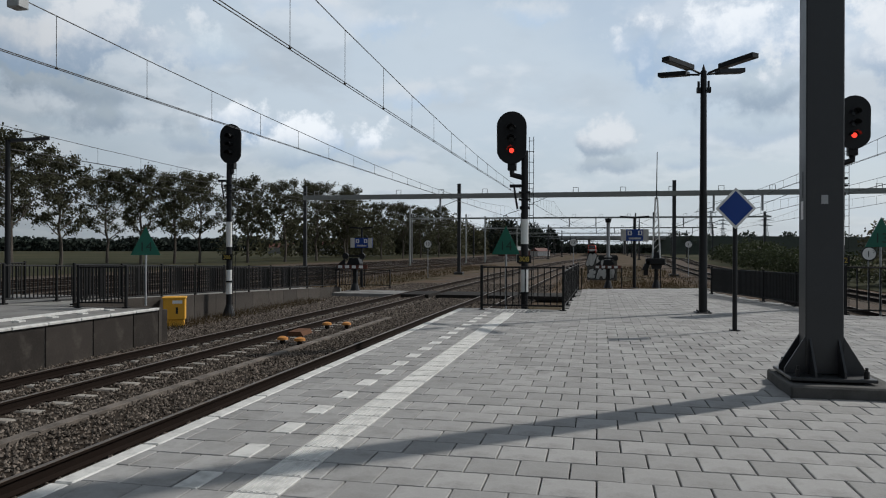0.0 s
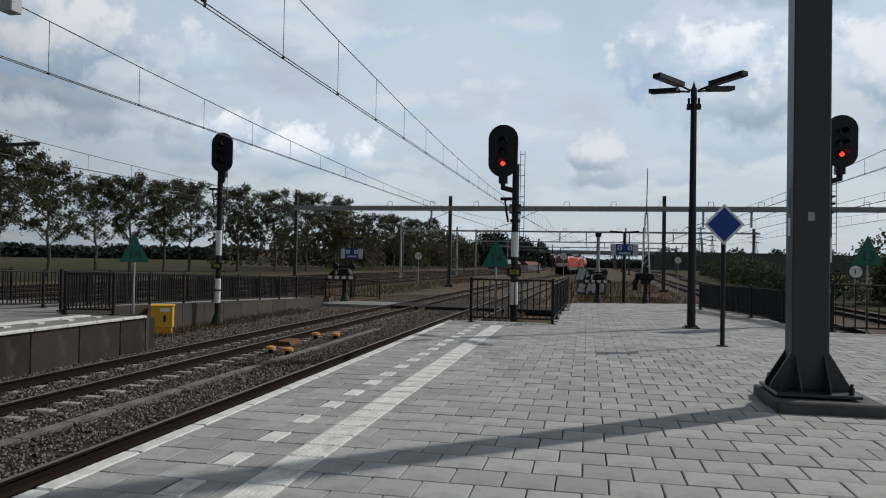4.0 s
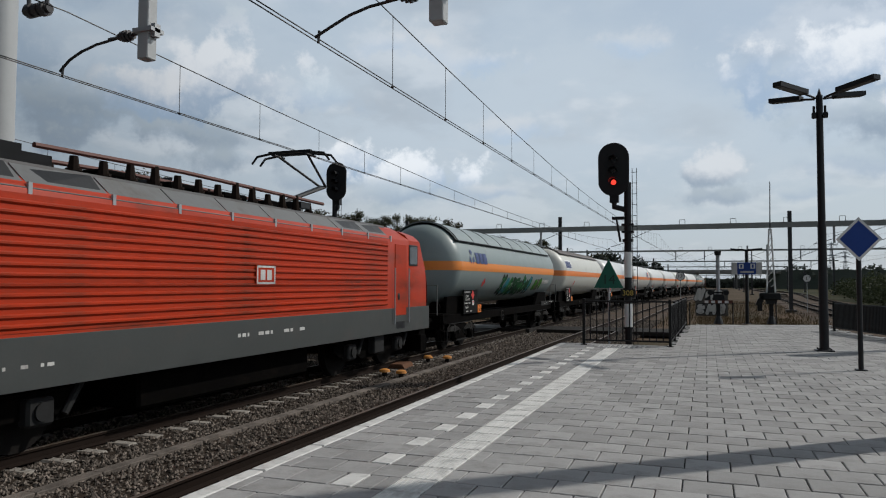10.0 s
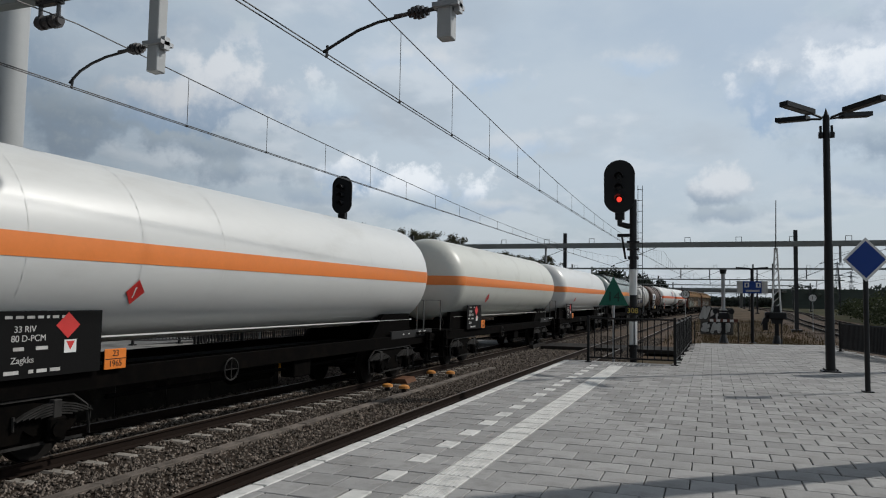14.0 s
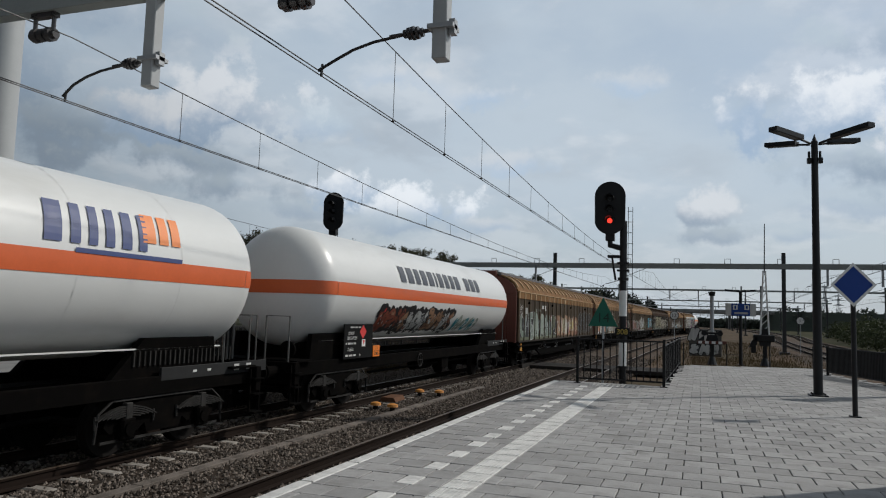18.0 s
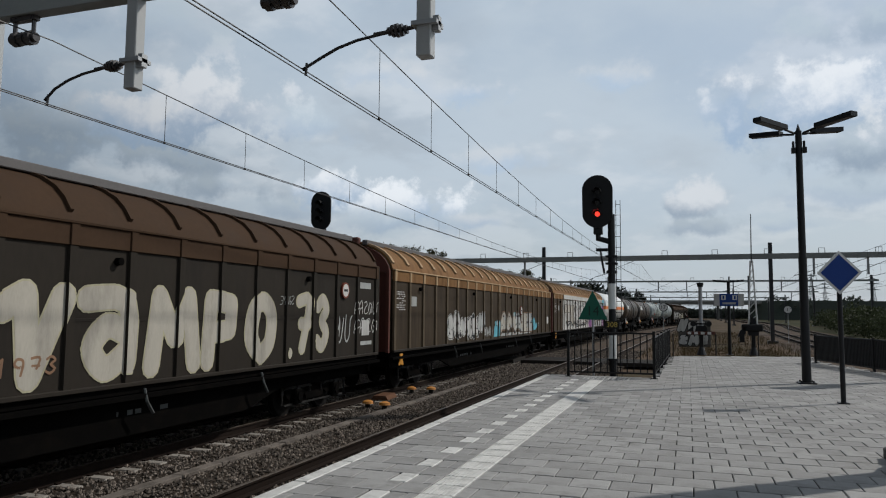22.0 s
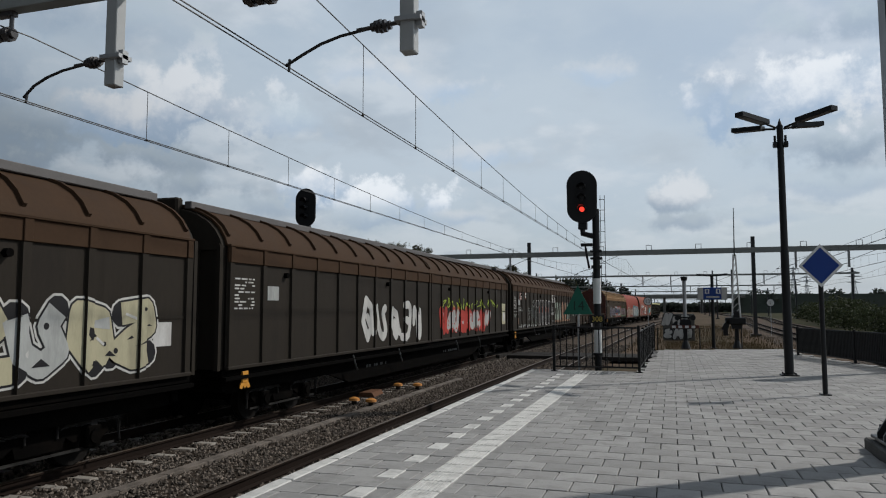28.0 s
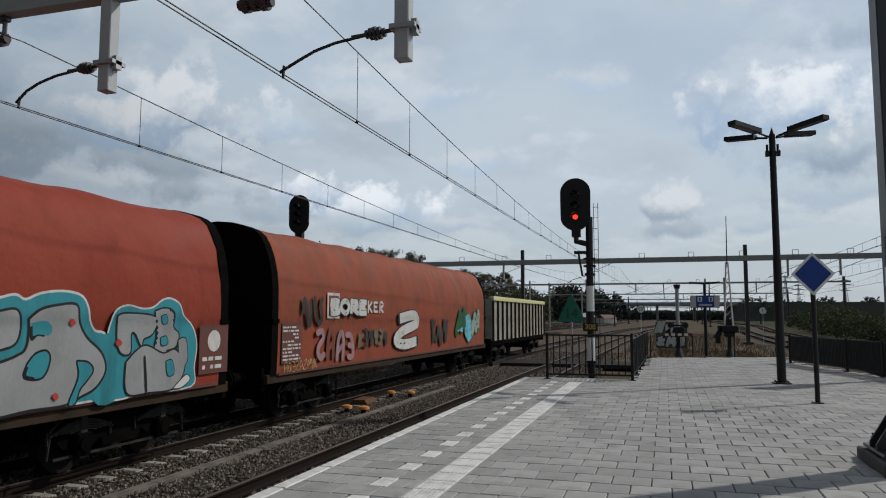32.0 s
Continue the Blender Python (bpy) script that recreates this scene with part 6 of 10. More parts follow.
def chem_wagon(L, colour, seed, words_, logo=None, walk_mat=None, gap=0.0, band_at=None, ladder_y=0.0):
    """Chemical tank wagon: banded insulated barrel with top walkway and ladder."""
    t = thing("tank_wagon", words_, "tank wagon", group="freight wagons")
    r, zc = 1.45, 2.80
    half = L / 2 - 1.1
    st = [(y + 0.35 + gap / 2, q) for y, q in tank_shape(r, half - gap / 2, 0.42 if gap else 0.62)]
    part("barrel", lathe(st, zc), colour, t, smooth=40)
    n = max(5, round(L / 2.6))
    for y in band_at or [-half + 0.5 + (2 * half - 1.0) * k / (n - 1) for k in range(n)]:
        part("band", G().loft([[((r + q) * math.cos(a), y + o, zc + (r + q) * math.sin(a)) for a in [2 * math.pi * i / 40 for i in range(40)]] for o, q in ((-0.04, 0.0), (-0.035, 0.035), (0.035, 0.035), (0.04, 0.0))], True, False), TANK_DARK if colour is TANK_DARK else TANK_PEWTER if colour is TANK_PEWTER else TANK_DARK if colour is TANK_BROWN else colour, t, smooth=30)
    mid = gap * 2.4
    part("walkway", G().box(-0.4, mid - half * 0.4, zc + r + 0.1, 0.4, mid + half * 0.36, zc + r + 0.13).box(0.38, mid - half * 0.4, zc + r + 0.02, 0.42, mid + half * 0.36, zc + r + 0.1), walk_mat or GALV, t, "grating walkway on top")
    rail = G()
    for y in (-half * 0.38, -half * 0.2, 0.0, half * 0.2, half * 0.34):
        rail.tube([(0.4, mid + y, zc + r + 0.1), (0.4, mid + y, zc + r + 0.28)], 0.018, 5)
    rail.tube([(0.4, mid - half * 0.55, zc + r - 0.05), (0.4, mid - half * 0.4, zc + r + 0.28), (0.4, mid + half * 0.35, zc + r + 0.28)], 0.018, 5)
    part("guard_rail", rail, BLACK, t)
    for y in (mid - 1.2, mid + 0.3, mid + 1.4):
        part("dome", G().cyl((0, y, zc + r - 0.05), (0, y, zc + r + 0.2), 0.26, 14), BOGIE, t)
    lad = G()
    for o in (ladder_y - 0.2, ladder_y + 0.2):
        lad.tube([(1.28, o, 0.55), (r + 0.14, o, zc - 0.3), (r + 0.12, o, zc + 0.2), ((r + 0.14) * math.cos(0.8), o, zc + (r + 0.14) * math.sin(0.8)), (0.42, o, zc + r + 0.14)], 0.02, 5)
    for z in [0.6 + 0.28 * k for k in range(11)]:
        x = 1.28 + (r + 0.14 - 1.28) * min(1, max(0, (z - 0.55) / 2.0)) if z < zc + 0.2 else math.sqrt(max(0.1, (r + 0.14) ** 2 - (z - zc) ** 2))
        lad.cyl((x, ladder_y - 0.2, z), (x, ladder_y + 0.2, z), 0.014, 5)
    part("ladder", lad, walk_mat or GALV, t)
    xf = lambda z: math.sqrt(max(0.02, (r + 0.014) ** 2 - (z - zc) ** 2))
    if logo:
        logo(xf, t, half)
    underframe(L, t, L / 2 - 2.9)
    for e in (-1, 1):
        yb = e * (half - 1.7) + (gap * 0.6 if e < 0 else 0.0)
        for s in (-1, 1):
            part("saddle", G().prism([(yb - 1.2, 1.2), (yb + 1.2, 1.2), (yb + 0.9, 1.75), (yb - 0.9, 1.75)], s * 0.98 - 0.06, s * 0.98 + 0.06, "x"), BOGIE, t)
        part("saddle_pad", G().box(-0.98, yb - 0.9, 1.2, 0.98, yb + 0.9, 1.5), BOGIE, t)
        end_rails(L, t, e)
    if gap:
        a = -half + gap + 0.5
        dark = part("data_board", G().box(1.41, a, 1.36, 1.43, a + 2.45, 2.42), BOARD, t, "black data board with white print")
        for y0, z0, y1, z1, rows in ((0.2, 2.05, 1.0, 2.3, 2), (0.3, 1.6, 0.9, 2.0, 3), (1.1, 1.62, 1.45, 1.95, 2), (1.55, 1.75, 2.3, 2.35, 4)):
            small_print(1.43, a + y0, z0, a + y1, z1, rows, seed + int(10 * y0), DIRTY_WHITE, dark)
        part("grey_label", G().box(1.43, a + 0.05, 1.42, 1.434, a + 0.45, 1.75), GALV, dark)
        part("orange_plate", G().box(1.43, a + 2.1, 1.4, 1.445, a + 2.42, 1.7), mat("dull_hazard_orange", (0.3, 0.08, 0.03), 0.6, vary=0.15), t, "dull orange hazard plate")
        for y, c in ((2.72, YEL), (3.16, WHITE)):
            part("placard", G().prism([(a + y, 1.35), (a + y + 0.2, 1.56), (a + y, 1.77), (a + y - 0.2, 1.56)], 1.43, 1.44, "x"), c, t, "diamond placard")
        lab = part("data_label", G().loft([[(xf(z) + 0.002, y, z) for y in (a + 2.5, a + 3.35)] for z in (2.0, 2.1, 2.2, 2.3, 2.4)], False, False), DIRTY_WHITE, t, "dirty white data label")
        part("far_label", G().loft([[(xf(z) + 0.002, y, z) for y in (half - 1.3, half - 0.4)] for z in (2.6, 2.75, 2.9)], False, False), DIRTY_WHITE, t, "dirty white data label")
        part("grab_rail", G().tube([(r + 0.08, -1.0, 2.8), (r + 0.08, 2.5, 2.8)], 0.025, 6).tube([(r - 0.1, -1.0, 2.8), (r + 0.08, -1.0, 2.8)], 0.02, 6).tube([(r - 0.1, 2.5, 2.8), (r + 0.08, 2.5, 2.8)], 0.02, 6), BLACK, t)
        for y in (-half + 0.1, -half + 0.8):
            for x in (0.55, -0.6):
                part("handrail", G().tube([(x, y, 1.28), (x, y, 2.45), (x + 0.08, y, 2.53), (x + 0.52, y, 2.53), (x + 0.6, y, 2.45), (x + 0.6, y, 1.28)], 0.022, 6), HANDRAIL, t, "bent tube handrail")
        part("gap_platform", G().box(-1.3, -half - 0.2, 1.24, 1.3, -half + gap + 0.1, 1.28), BOGIE, t)
        part("head_label", G().box(0.1, -half + gap + 0.34, 3.35, 0.75, -half + gap + 0.37, 3.5), GALV, t, "small pale label on the tank end")
    elif colour is not TANK_SILVER:
        dark = part("data_board", G().box(1.2, -half + 0.6, 1.2, 1.23, -half + 2.0, 1.95), BOARD, t, "black data board with white print")
        small_print(1.23, -half + 0.7, 1.25, -half + 1.95, 1.9, 5, seed, DIRTY_WHITE, dark)
        part("orange_plate", G().box(1.2, -half + 2.2, 1.15, 1.215, -half + 2.6, 1.5), ORANGE_PLATE, t, "orange hazard plate")
    for k, c in enumerate(() if gap else (YEL, WHITE)):
        part("placard", G().prism([(-half + 3.0 + k * 0.42, 1.12), (-half + 3.18 + k * 0.42, 1.3), (-half + 3.0 + k * 0.42, 1.48), (-half + 2.82 + k * 0.42, 1.3)], 1.2, 1.21, "x"), c, t, "diamond placard")
    part("air_tank", G().cyl((0.7, 1.2, 0.75), (0.7, 2.3, 0.75), 0.19, 14), BOGIE, t, smooth=40)
    part("valve_box", G().box(0.75, -2.0, 0.55, 1.1, -1.3, 1.0, 0.02), BOGIE, t)
    return t


VAN_PROFILE = [(1.44, 1.22), (1.46, 3.30), (1.46, 3.58), (1.40, 3.74), (1.28, 3.93), (1.10, 4.10), (0.85, 4.24), (0.5, 4.36), (0.0, 4.41)]


def van(L, seed, words_, side, top, rib, end, art=()):
    """Sliding-wall van with ribbed walls, rounded roof and door halves."""
    t = thing("sliding_wall_van", words_, "box wagon", group="freight wagons")
    h = L / 2 - 0.45
    o0 = 0.75 - L / 2
    full = [(-x, z) for x, z in VAN_PROFILE[:-1]] + [(x, z) for x, z in VAN_PROFILE[::-1]]
    roof_pts = [p for p in full if p[1] > 3.4]
    under = [(x * 0.985, z - 0.02 if z > 2 else z) for x, z in full]
    part("body", G().loft([[(x, y, z) for x, z in under] for y in (-h, h)]), side, t)
    for e in (-1, 1):
        a, b = sorted((e * (h - 0.02), e * (h + 0.05)))
        part("end_wall", G().prism([(x * 0.985, z - 0.03 if z > 2 else z) for x, z in full], a, b, "y"), end, t, "ribbed end wall")
        for x in (-1.4, -0.9, -0.3, 0.3, 0.9, 1.4):
            a, b = sorted((e * (h + 0.05), e * (h + 0.14)))
            part("end_post", G().box(x - 0.05, a, 1.2, x + 0.05, b, 3.6), end, t)
        part("end_beam", G().box(-1.4, *sorted((e * (h + 0.05), e * (h + 0.12)))[:1], 3.5, 1.4, sorted((e * (h + 0.05), e * (h + 0.12)))[1], 3.62), end, t)
        part("roof_hatch", G().box(-0.45, *sorted((e * (h - 0.05), e * (h + 0.16)))[:1], 4.1, 0.45, sorted((e * (h - 0.05), e * (h + 0.16)))[1], 4.56, 0.04), end, t)
    strips, n = [], 10
    post = VAN_POST_LIT if side is VAN_BROWN else side
    for k, (y0, y1) in enumerate(((-h + 0.05, -0.06), (0.06, h - 0.05))):
        lift = 0.0 if k else 0.03
        at = [y0 + 0.10 + (y1 - y0 - 0.20) * i / n for i in range(n + 1)]
        last = y0 - 0.2
        for y in at:
            strips += [(last, y - 0.068, lift), (y - 0.068, y + 0.068, lift + 0.05)]
            last = y + 0.068
        strips.append((last, y1 + (0.06 if k == 0 else 0.3), lift))
        for s in (-1, 1):
            x0, x1 = sorted((s * (1.43 + lift), s * (1.46 + lift)))
            w = part("sliding_wall", G().box(x0, y0, 1.22, x1, y1, 3.32, 0.01), side, t)
            foot = part("foot_rail", G().box(*sorted((s * (1.44 + lift), s * (1.53 + lift)))[:1], y0, 1.20, sorted((s * (1.44 + lift), s * (1.53 + lift)))[1], y1, 1.27, 0.012), VAN_DARK, w)
            rb = None
            for y in at:
                if rb is None:
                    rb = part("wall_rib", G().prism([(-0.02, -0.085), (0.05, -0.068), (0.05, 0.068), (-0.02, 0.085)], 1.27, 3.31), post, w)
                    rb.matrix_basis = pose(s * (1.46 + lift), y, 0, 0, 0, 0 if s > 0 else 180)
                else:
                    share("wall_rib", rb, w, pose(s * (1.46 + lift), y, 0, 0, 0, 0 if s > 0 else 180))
            for i in (2, 7):
                part("roller_lug", G().cyl((s * (1.46 + lift), at[i] - 0.3, 3.1), (s * (1.55 + lift), at[i] - 0.3, 3.1), 0.06, 10), BOGIE, w)
        rf = part("roof", G().loft([[(x * (1 + lift * 0.6), y, z + lift) for x, z in roof_pts] + [(x * 0.97 * (1 + lift * 0.6), y, z - 0.03 + lift) for x, z in roof_pts[::-1]] for y in (y0, y1)]), top, t, smooth=40)
        for s in (-1, 1):
            x0, x1 = sorted((s * (1.45 + lift), s * (1.50 + lift)))
            part("roof_band", G().box(x0, y0, 3.27, x1, y1, 3.575, 0.01), top, rf)
            x0, x1 = sorted((s * (1.42 + lift), s * (1.535 + lift)))
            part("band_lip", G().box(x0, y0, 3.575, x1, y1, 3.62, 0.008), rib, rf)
            bp = None
            for y in at:
                if bp is None:
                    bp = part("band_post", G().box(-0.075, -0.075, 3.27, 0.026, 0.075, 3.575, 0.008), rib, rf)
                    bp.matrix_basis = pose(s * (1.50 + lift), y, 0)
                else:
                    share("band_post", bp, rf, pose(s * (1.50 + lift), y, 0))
        hoop = None
        for y in at:
            if hoop is None:
                q = [(x * (1.03 + lift * 0.6), z + 0.045 + lift) for x, z in roof_pts if z > 3.6]
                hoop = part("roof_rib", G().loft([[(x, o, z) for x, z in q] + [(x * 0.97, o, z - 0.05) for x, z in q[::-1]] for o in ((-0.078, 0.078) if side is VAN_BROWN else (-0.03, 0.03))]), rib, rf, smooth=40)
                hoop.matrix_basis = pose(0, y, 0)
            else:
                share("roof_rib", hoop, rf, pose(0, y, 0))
    if side is VAN_DARK:
        for s in (-1, 1):
            x0, x1 = sorted((s * 1.46, s * 1.468))
            part("mid_rail", G().box(x0, -h + 0.1, 2.20, x1, -0.1, 2.25, 0.008).box(x0, 0.1, 2.20, x1, h - 0.1, 2.25, 0.008), side, t)
    for s in (-1, 1):
        x0, x1 = sorted((s * 0.5, s * 0.66))
        part("roof_rail", G().box(x0, -h, 4.34, x1, h, 4.49, 0.015), mat("crown_grey", (0.10, 0.092, 0.09), 0.6, vary=0.2, scale=2), t, "grey rail along the roof crown")
    part("floor_sill", G().box(-1.46, -h, 1.08, 1.46, h, 1.21, 0.01), BOGIE, t)
    part("door_rail", G().box(1.44, -h, 1.0, 1.55, h, 1.07).box(-1.55, -h, 1.0, -1.44, h, 1.07), BOGIE, t)
    frame_ends(L, t)
    d = L / 2
    for s in (-1, 1):
        part("truss_sill", G().prism([(-d + 0.8, 0.72), (-d + 5.2, 0.72), (-d + 6.4, 0.42), (d - 6.4, 0.42), (d - 5.2, 0.72), (d - 0.8, 0.72), (d - 0.8, 1.1), (-d + 0.8, 1.1)], *sorted((s * 1.22, s * 1.3)), "x"), BOGIE, t)
        for y in (-d + 6.2, -d + 9.5, d - 9.5, d - 6.2):
            part("door_lever", G().tube([(s * 1.5, y, 1.15), (s * 1.56, y, 0.95), (s * 1.56, y + 0.15, 0.75)], 0.025, 6), LOCO_GREY, t)
    for y in (-L / 2 + 3.3, L / 2 - 3.3):
        bogie(y, t)
    q = -L / 2 + 1.05
    part("hook_plate", G().box(1.48, q, 0.92, 1.52, q + 0.2, 1.14, 0.006).prism([(q - 0.04, 0.92), (q - 0.08, 0.82), (q, 0.8), (q + 0.04, 0.86), (q + 0.1, 0.8), (q + 0.16, 0.86), (q + 0.2, 0.8), (q + 0.28, 0.82), (q + 0.24, 0.92)], 1.49, 1.51, "x"), mat("hook_orange", (0.62, 0.27, 0.03), 0.5, vary=0.15), t, "orange lashing hook")
    xf = lambda z: 1.461
    small_print(1.494, -h + 0.3, 2.35, -h + 1.0, 3.0, 5, seed, DIRTY_WHITE, t)
    part("sticker", G().box(1.49, -h + 1.5, 2.55, 1.496, -h + 1.95, 2.85), SPRAY["silver"], t, "pale data label")
    part("sticker", G().box(1.46, h - 1.0, 1.75, 1.466, h - 0.55, 2.15), DIRTY_WHITE, t, "pale data label")
    small_print(1.302, d - 10.5, 0.7, d - 8.7, 0.86, 1, seed + 2, LOCO_GREY, t)
    small_print(1.302, -d + 7.5, 0.68, -d + 9.0, 0.84, 1, seed + 3, LOCO_GREY, t)
    coats = 0
    for item in art:
        kind, a, more = item[0], item[1:], {}
        if isinstance(a[-1], dict):
            a, more = a[:-1], a[-1]
        y0, y1 = o0 + a[0], o0 + a[1]
        if kind == "throw":
            graffiti(xf, y0, y1, a[2], a[3], seed + len(item) + int(a[0] * 7), a[4], a[5] if len(a) > 5 else "black", t, strips=strips, **more)
        elif kind == "sill_tag":
            graffiti(lambda z: 1.304, y0, y1, a[2], a[3], seed + int(a[0] * 3), ("white",), "white", t, style="tag", glyphs=a[4])
        elif kind == "scrawl":
            scrawl(xf, y0, y1, a[2], a[3], seed + int(a[0] * 5), a[4], t, strips=strips)
        elif kind == "bold":
            scrawl(xf, y0, y1, a[2], a[3], seed + int(a[0] * 5), a[4], t, 0.045, 9, strips)
        elif kind == "field":
            g, coats = G(), coats + 1
            Paint(xf, strips).poly(g, [(y0, a[2]), (y1, a[2]), (y1, a[3]), (y0, a[3])], 0.00012 * coats)
            part("painted_field", g, SPRAY[a[4]], t, a[4] + " painted background", kind="stuff")
        elif kind == "shape":
            g, coats = G(), coats + 1
            Paint(xf, strips).poly(g, [(o0 + y, z) for y, z in a[3]], 0.00012 * coats)
            part("painted_shape", g, SPRAY[a[2]], t, a[2] + " sprayed shape", kind="stuff")
        elif kind == "band":
            part("painted_band", G().box(1.5, y0, 3.30, 1.563, y1, 3.57, 0.004), SPRAY[a[2]], t, a[2] + " paint over the upper band", kind="stuff")
        elif kind == "text":
            for k, line in enumerate(a[4]):
                words(line, a[3], pose(1.535, y0, a[2] - k * a[3] * 1.15, 90, 0, 90), SPRAY["white"], t)
        elif kind == "plate":
            p = part("name_plate", G().box(1.49, y0, a[2], 1.515, y1, a[3], 0.004), SPRAY["rust"], t, "red square mark with white rim")
            part("plate_rim", G().box(1.515, y0 + 0.04, a[2] + 0.04, 1.518, y1 - 0.04, a[2] + 0.08).box(1.515, y0 + 0.04, a[3] - 0.08, 1.518, y1 - 0.04, a[3] - 0.04).box(1.515, y0 + 0.04, a[2] + 0.08, 1.518, y0 + 0.08, a[3] - 0.08).box(1.515, y1 - 0.08, a[2] + 0.08, 1.518, y1 - 0.04, a[3] - 0.08), DIRTY_WHITE, p)
            mark_bars(lambda q: 1.516, y0 + 0.2, a[2] + 0.15, a[3] - a[2] - 0.3, (0.22, 0.22), DIRTY_WHITE, p, 0.0)
        elif kind == "disc":
            rs = part("round_sign", G().cyl((1.46, (y0 + y1) / 2, a[2]), (1.512, (y0 + y1) / 2, a[2]), a[3], 20), SPRAY["rust"], t, "round warning mark with dark rim")
            part("sign_face", G().cyl((1.512, (y0 + y1) / 2, a[2]), (1.515, (y0 + y1) / 2, a[2]), a[3] * 0.8, 20), DIRTY_WHITE, rs)
            part("sign_bar", G().box(1.515, (y0 + y1) / 2 - a[3] * 0.5, a[2] - 0.03, 1.518, (y0 + y1) / 2 + a[3] * 0.5, a[2] + 0.03), BLACK, rs)
    return t


def tarp_wagon(L, seed, words_, art=(), cloth=None):
    """Coil wagon under a red tarpaulin hood."""
    t = thing("tarpaulin_wagon", words_, "covered wagon", group="freight wagons")
    cloth = cloth or TARP
    h = L / 2 - 0.7
    prof = [(1.45, 1.06), (1.465, 1.6), (1.47, 2.0), (1.465, 2.5), (1.46, 2.9), (1.42, 3.2), (1.35, 3.45), (1.25, 3.68), (1.12, 3.87), (0.95, 3.98), (0.75, 4.05), (0.4, 4.13), (0, 4.16)]
    prof = [(x, z + max(0.0, z - 2.5) * 0.19) for x, z in prof]
    full = [(-x, z) for x, z in prof[:-1]] + [(x, z) for x, z in prof[::-1]]
    rows, n = [], 141
    for i in range(n):
        y = -h + 0.35 + (2 * h - 0.7) * i / (n - 1)
        sagged = 0.035 * abs(math.sin(math.pi * 7 * i / (n - 1)))
        rows.append([(x * (1 - 0.6 * sagged * (z > 1.5)) + 0.014 * noise.noise(Vector((x * 3, y * 2, z * 4 + seed))) + (0.05 * noise.noise(Vector((y * 1.6 + z * 1.5, z * 3.5 - y * 0.6, seed))) - 0.03 * abs(noise.noise(Vector((y * 0.9, z * 5.0, seed + 3.0)))) * (1 if x > 0 else -1) if z > 2.9 else 0), y, z - (sagged * 1.3 if z > 3.3 else 0) + 0.012 * noise.noise(Vector((x * 2, y * 3, z * 3 - seed)))) for x, z in full])
    part("tarpaulin", G().loft(rows, True, True), cloth, t, "red tarpaulin sagging between hoops", smooth=50)
    for e in (-1, 1):
        a, b = sorted((e * (h - 0.36), e * (h - 0.1)))
        part("end_bulkhead", G().prism([(x * 1.0, z + (0.01 if z > 2 else 0)) for x, z in full], a, b, "y"), BOGIE, t, "black end bulkhead")
        part("end_arm", G().box(-1.5, a, 2.2, 1.5, b, 2.3), BOGIE, t)
    part("floor_sill", G().box(-1.44, -h, 0.9, 1.44, h, 1.1, 0.01), RUST_BROWN, t)
    underframe(L, t, L / 2 - 3.2, sill_x=1.3)
    part("hem", G().box(1.462, -h + 0.4, 1.06, 1.482, h - 0.4, 1.12).box(-1.482, -h + 0.4, 1.06, -1.462, h - 0.4, 1.12), VAN_END, t)
    xf = lambda z: 1.49 if z < 2.9 else 1.49 - (z - 2.9) * 0.3
    dk = part("data_board", G().box(1.475, -h + 0.5, 1.3, 1.485, -h + 1.4, 2.2), VAN_END, t)
    small_print(1.485, -h + 0.55, 1.35, -h + 1.35, 2.15, 5, seed, DIRTY_WHITE, dk)
    coats = 0
    for item in art:
        kind, a, more = item[0], item[1:], {}
        if isinstance(a[-1], dict):
            a, more = a[:-1], a[-1]
        y0, y1 = -h + a[0], -h + a[1]
        if kind == "throw":
            graffiti(xf, y0, y1, a[2], a[3], seed + int(a[0] * 7), a[4], a[5] if len(a) > 5 else "black", t, **more)
        elif kind == "plate":
            part("square_mark", on_side(1.489, rect(y0, a[2], y1, a[3])), DIRTY_WHITE, t, "white square mark as plain shapes")
            part("square_inner", on_side(1.494, rect(y0 + 0.07, a[2] + 0.07, y1 - 0.07, a[3] - 0.07)), cloth, t)
            mark_bars(lambda q: 1.498, y0 + 0.16, a[2] + 0.14, a[3] - a[2] - 0.28, (0.18, 0.18), DIRTY_WHITE, t, 0.0)
        elif kind == "blob":
            coats += 1
            ring = curved([*((-h + y, z) for y, z in a[5]), (-h + a[5][0][0], a[5][0][1])], 4)
            pt, under, over = Paint(xf), G(), G()
            pt.line(under, ring, a[4], 0.0155 + 0.0016 * coats)
            pt.poly(over, ring[:-1], 0.0168 + 0.0016 * coats)
            if a[3] != a[2]:
                part("graffiti_outline", under, SPRAY[a[3]], t, a[3] + " sprayed outline", kind="stuff")
            part("painted_shape", over, SPRAY[a[2]], t, a[2] + " sprayed shape", kind="stuff")
        elif kind == "board":
            bd = part("data_board", on_side(1.487, rect(y0, a[2], y1, a[3])), VAN_END, t, "dull red board with round mark")
            part("round_mark", G().cyl((1.491, (y0 + y1) / 2, a[3] - 0.3), (1.494, (y0 + y1) / 2, a[3] - 0.3), 0.2, 18), DIRTY_WHITE, bd)
            small_print(1.491, y0 + 0.1, a[2] + 0.05, y1 - 0.1, a[2] + 0.35, 2, seed, DIRTY_WHITE, bd)
        elif kind == "field":
            part("painted_field", on_side(1.487, rect(y0, a[2], y1, a[3])), SPRAY[a[4]], t, a[4] + " painted background")
        else:
            scrawl(xf, y0, y1, a[2], a[3], seed, a[4], t)
    return t


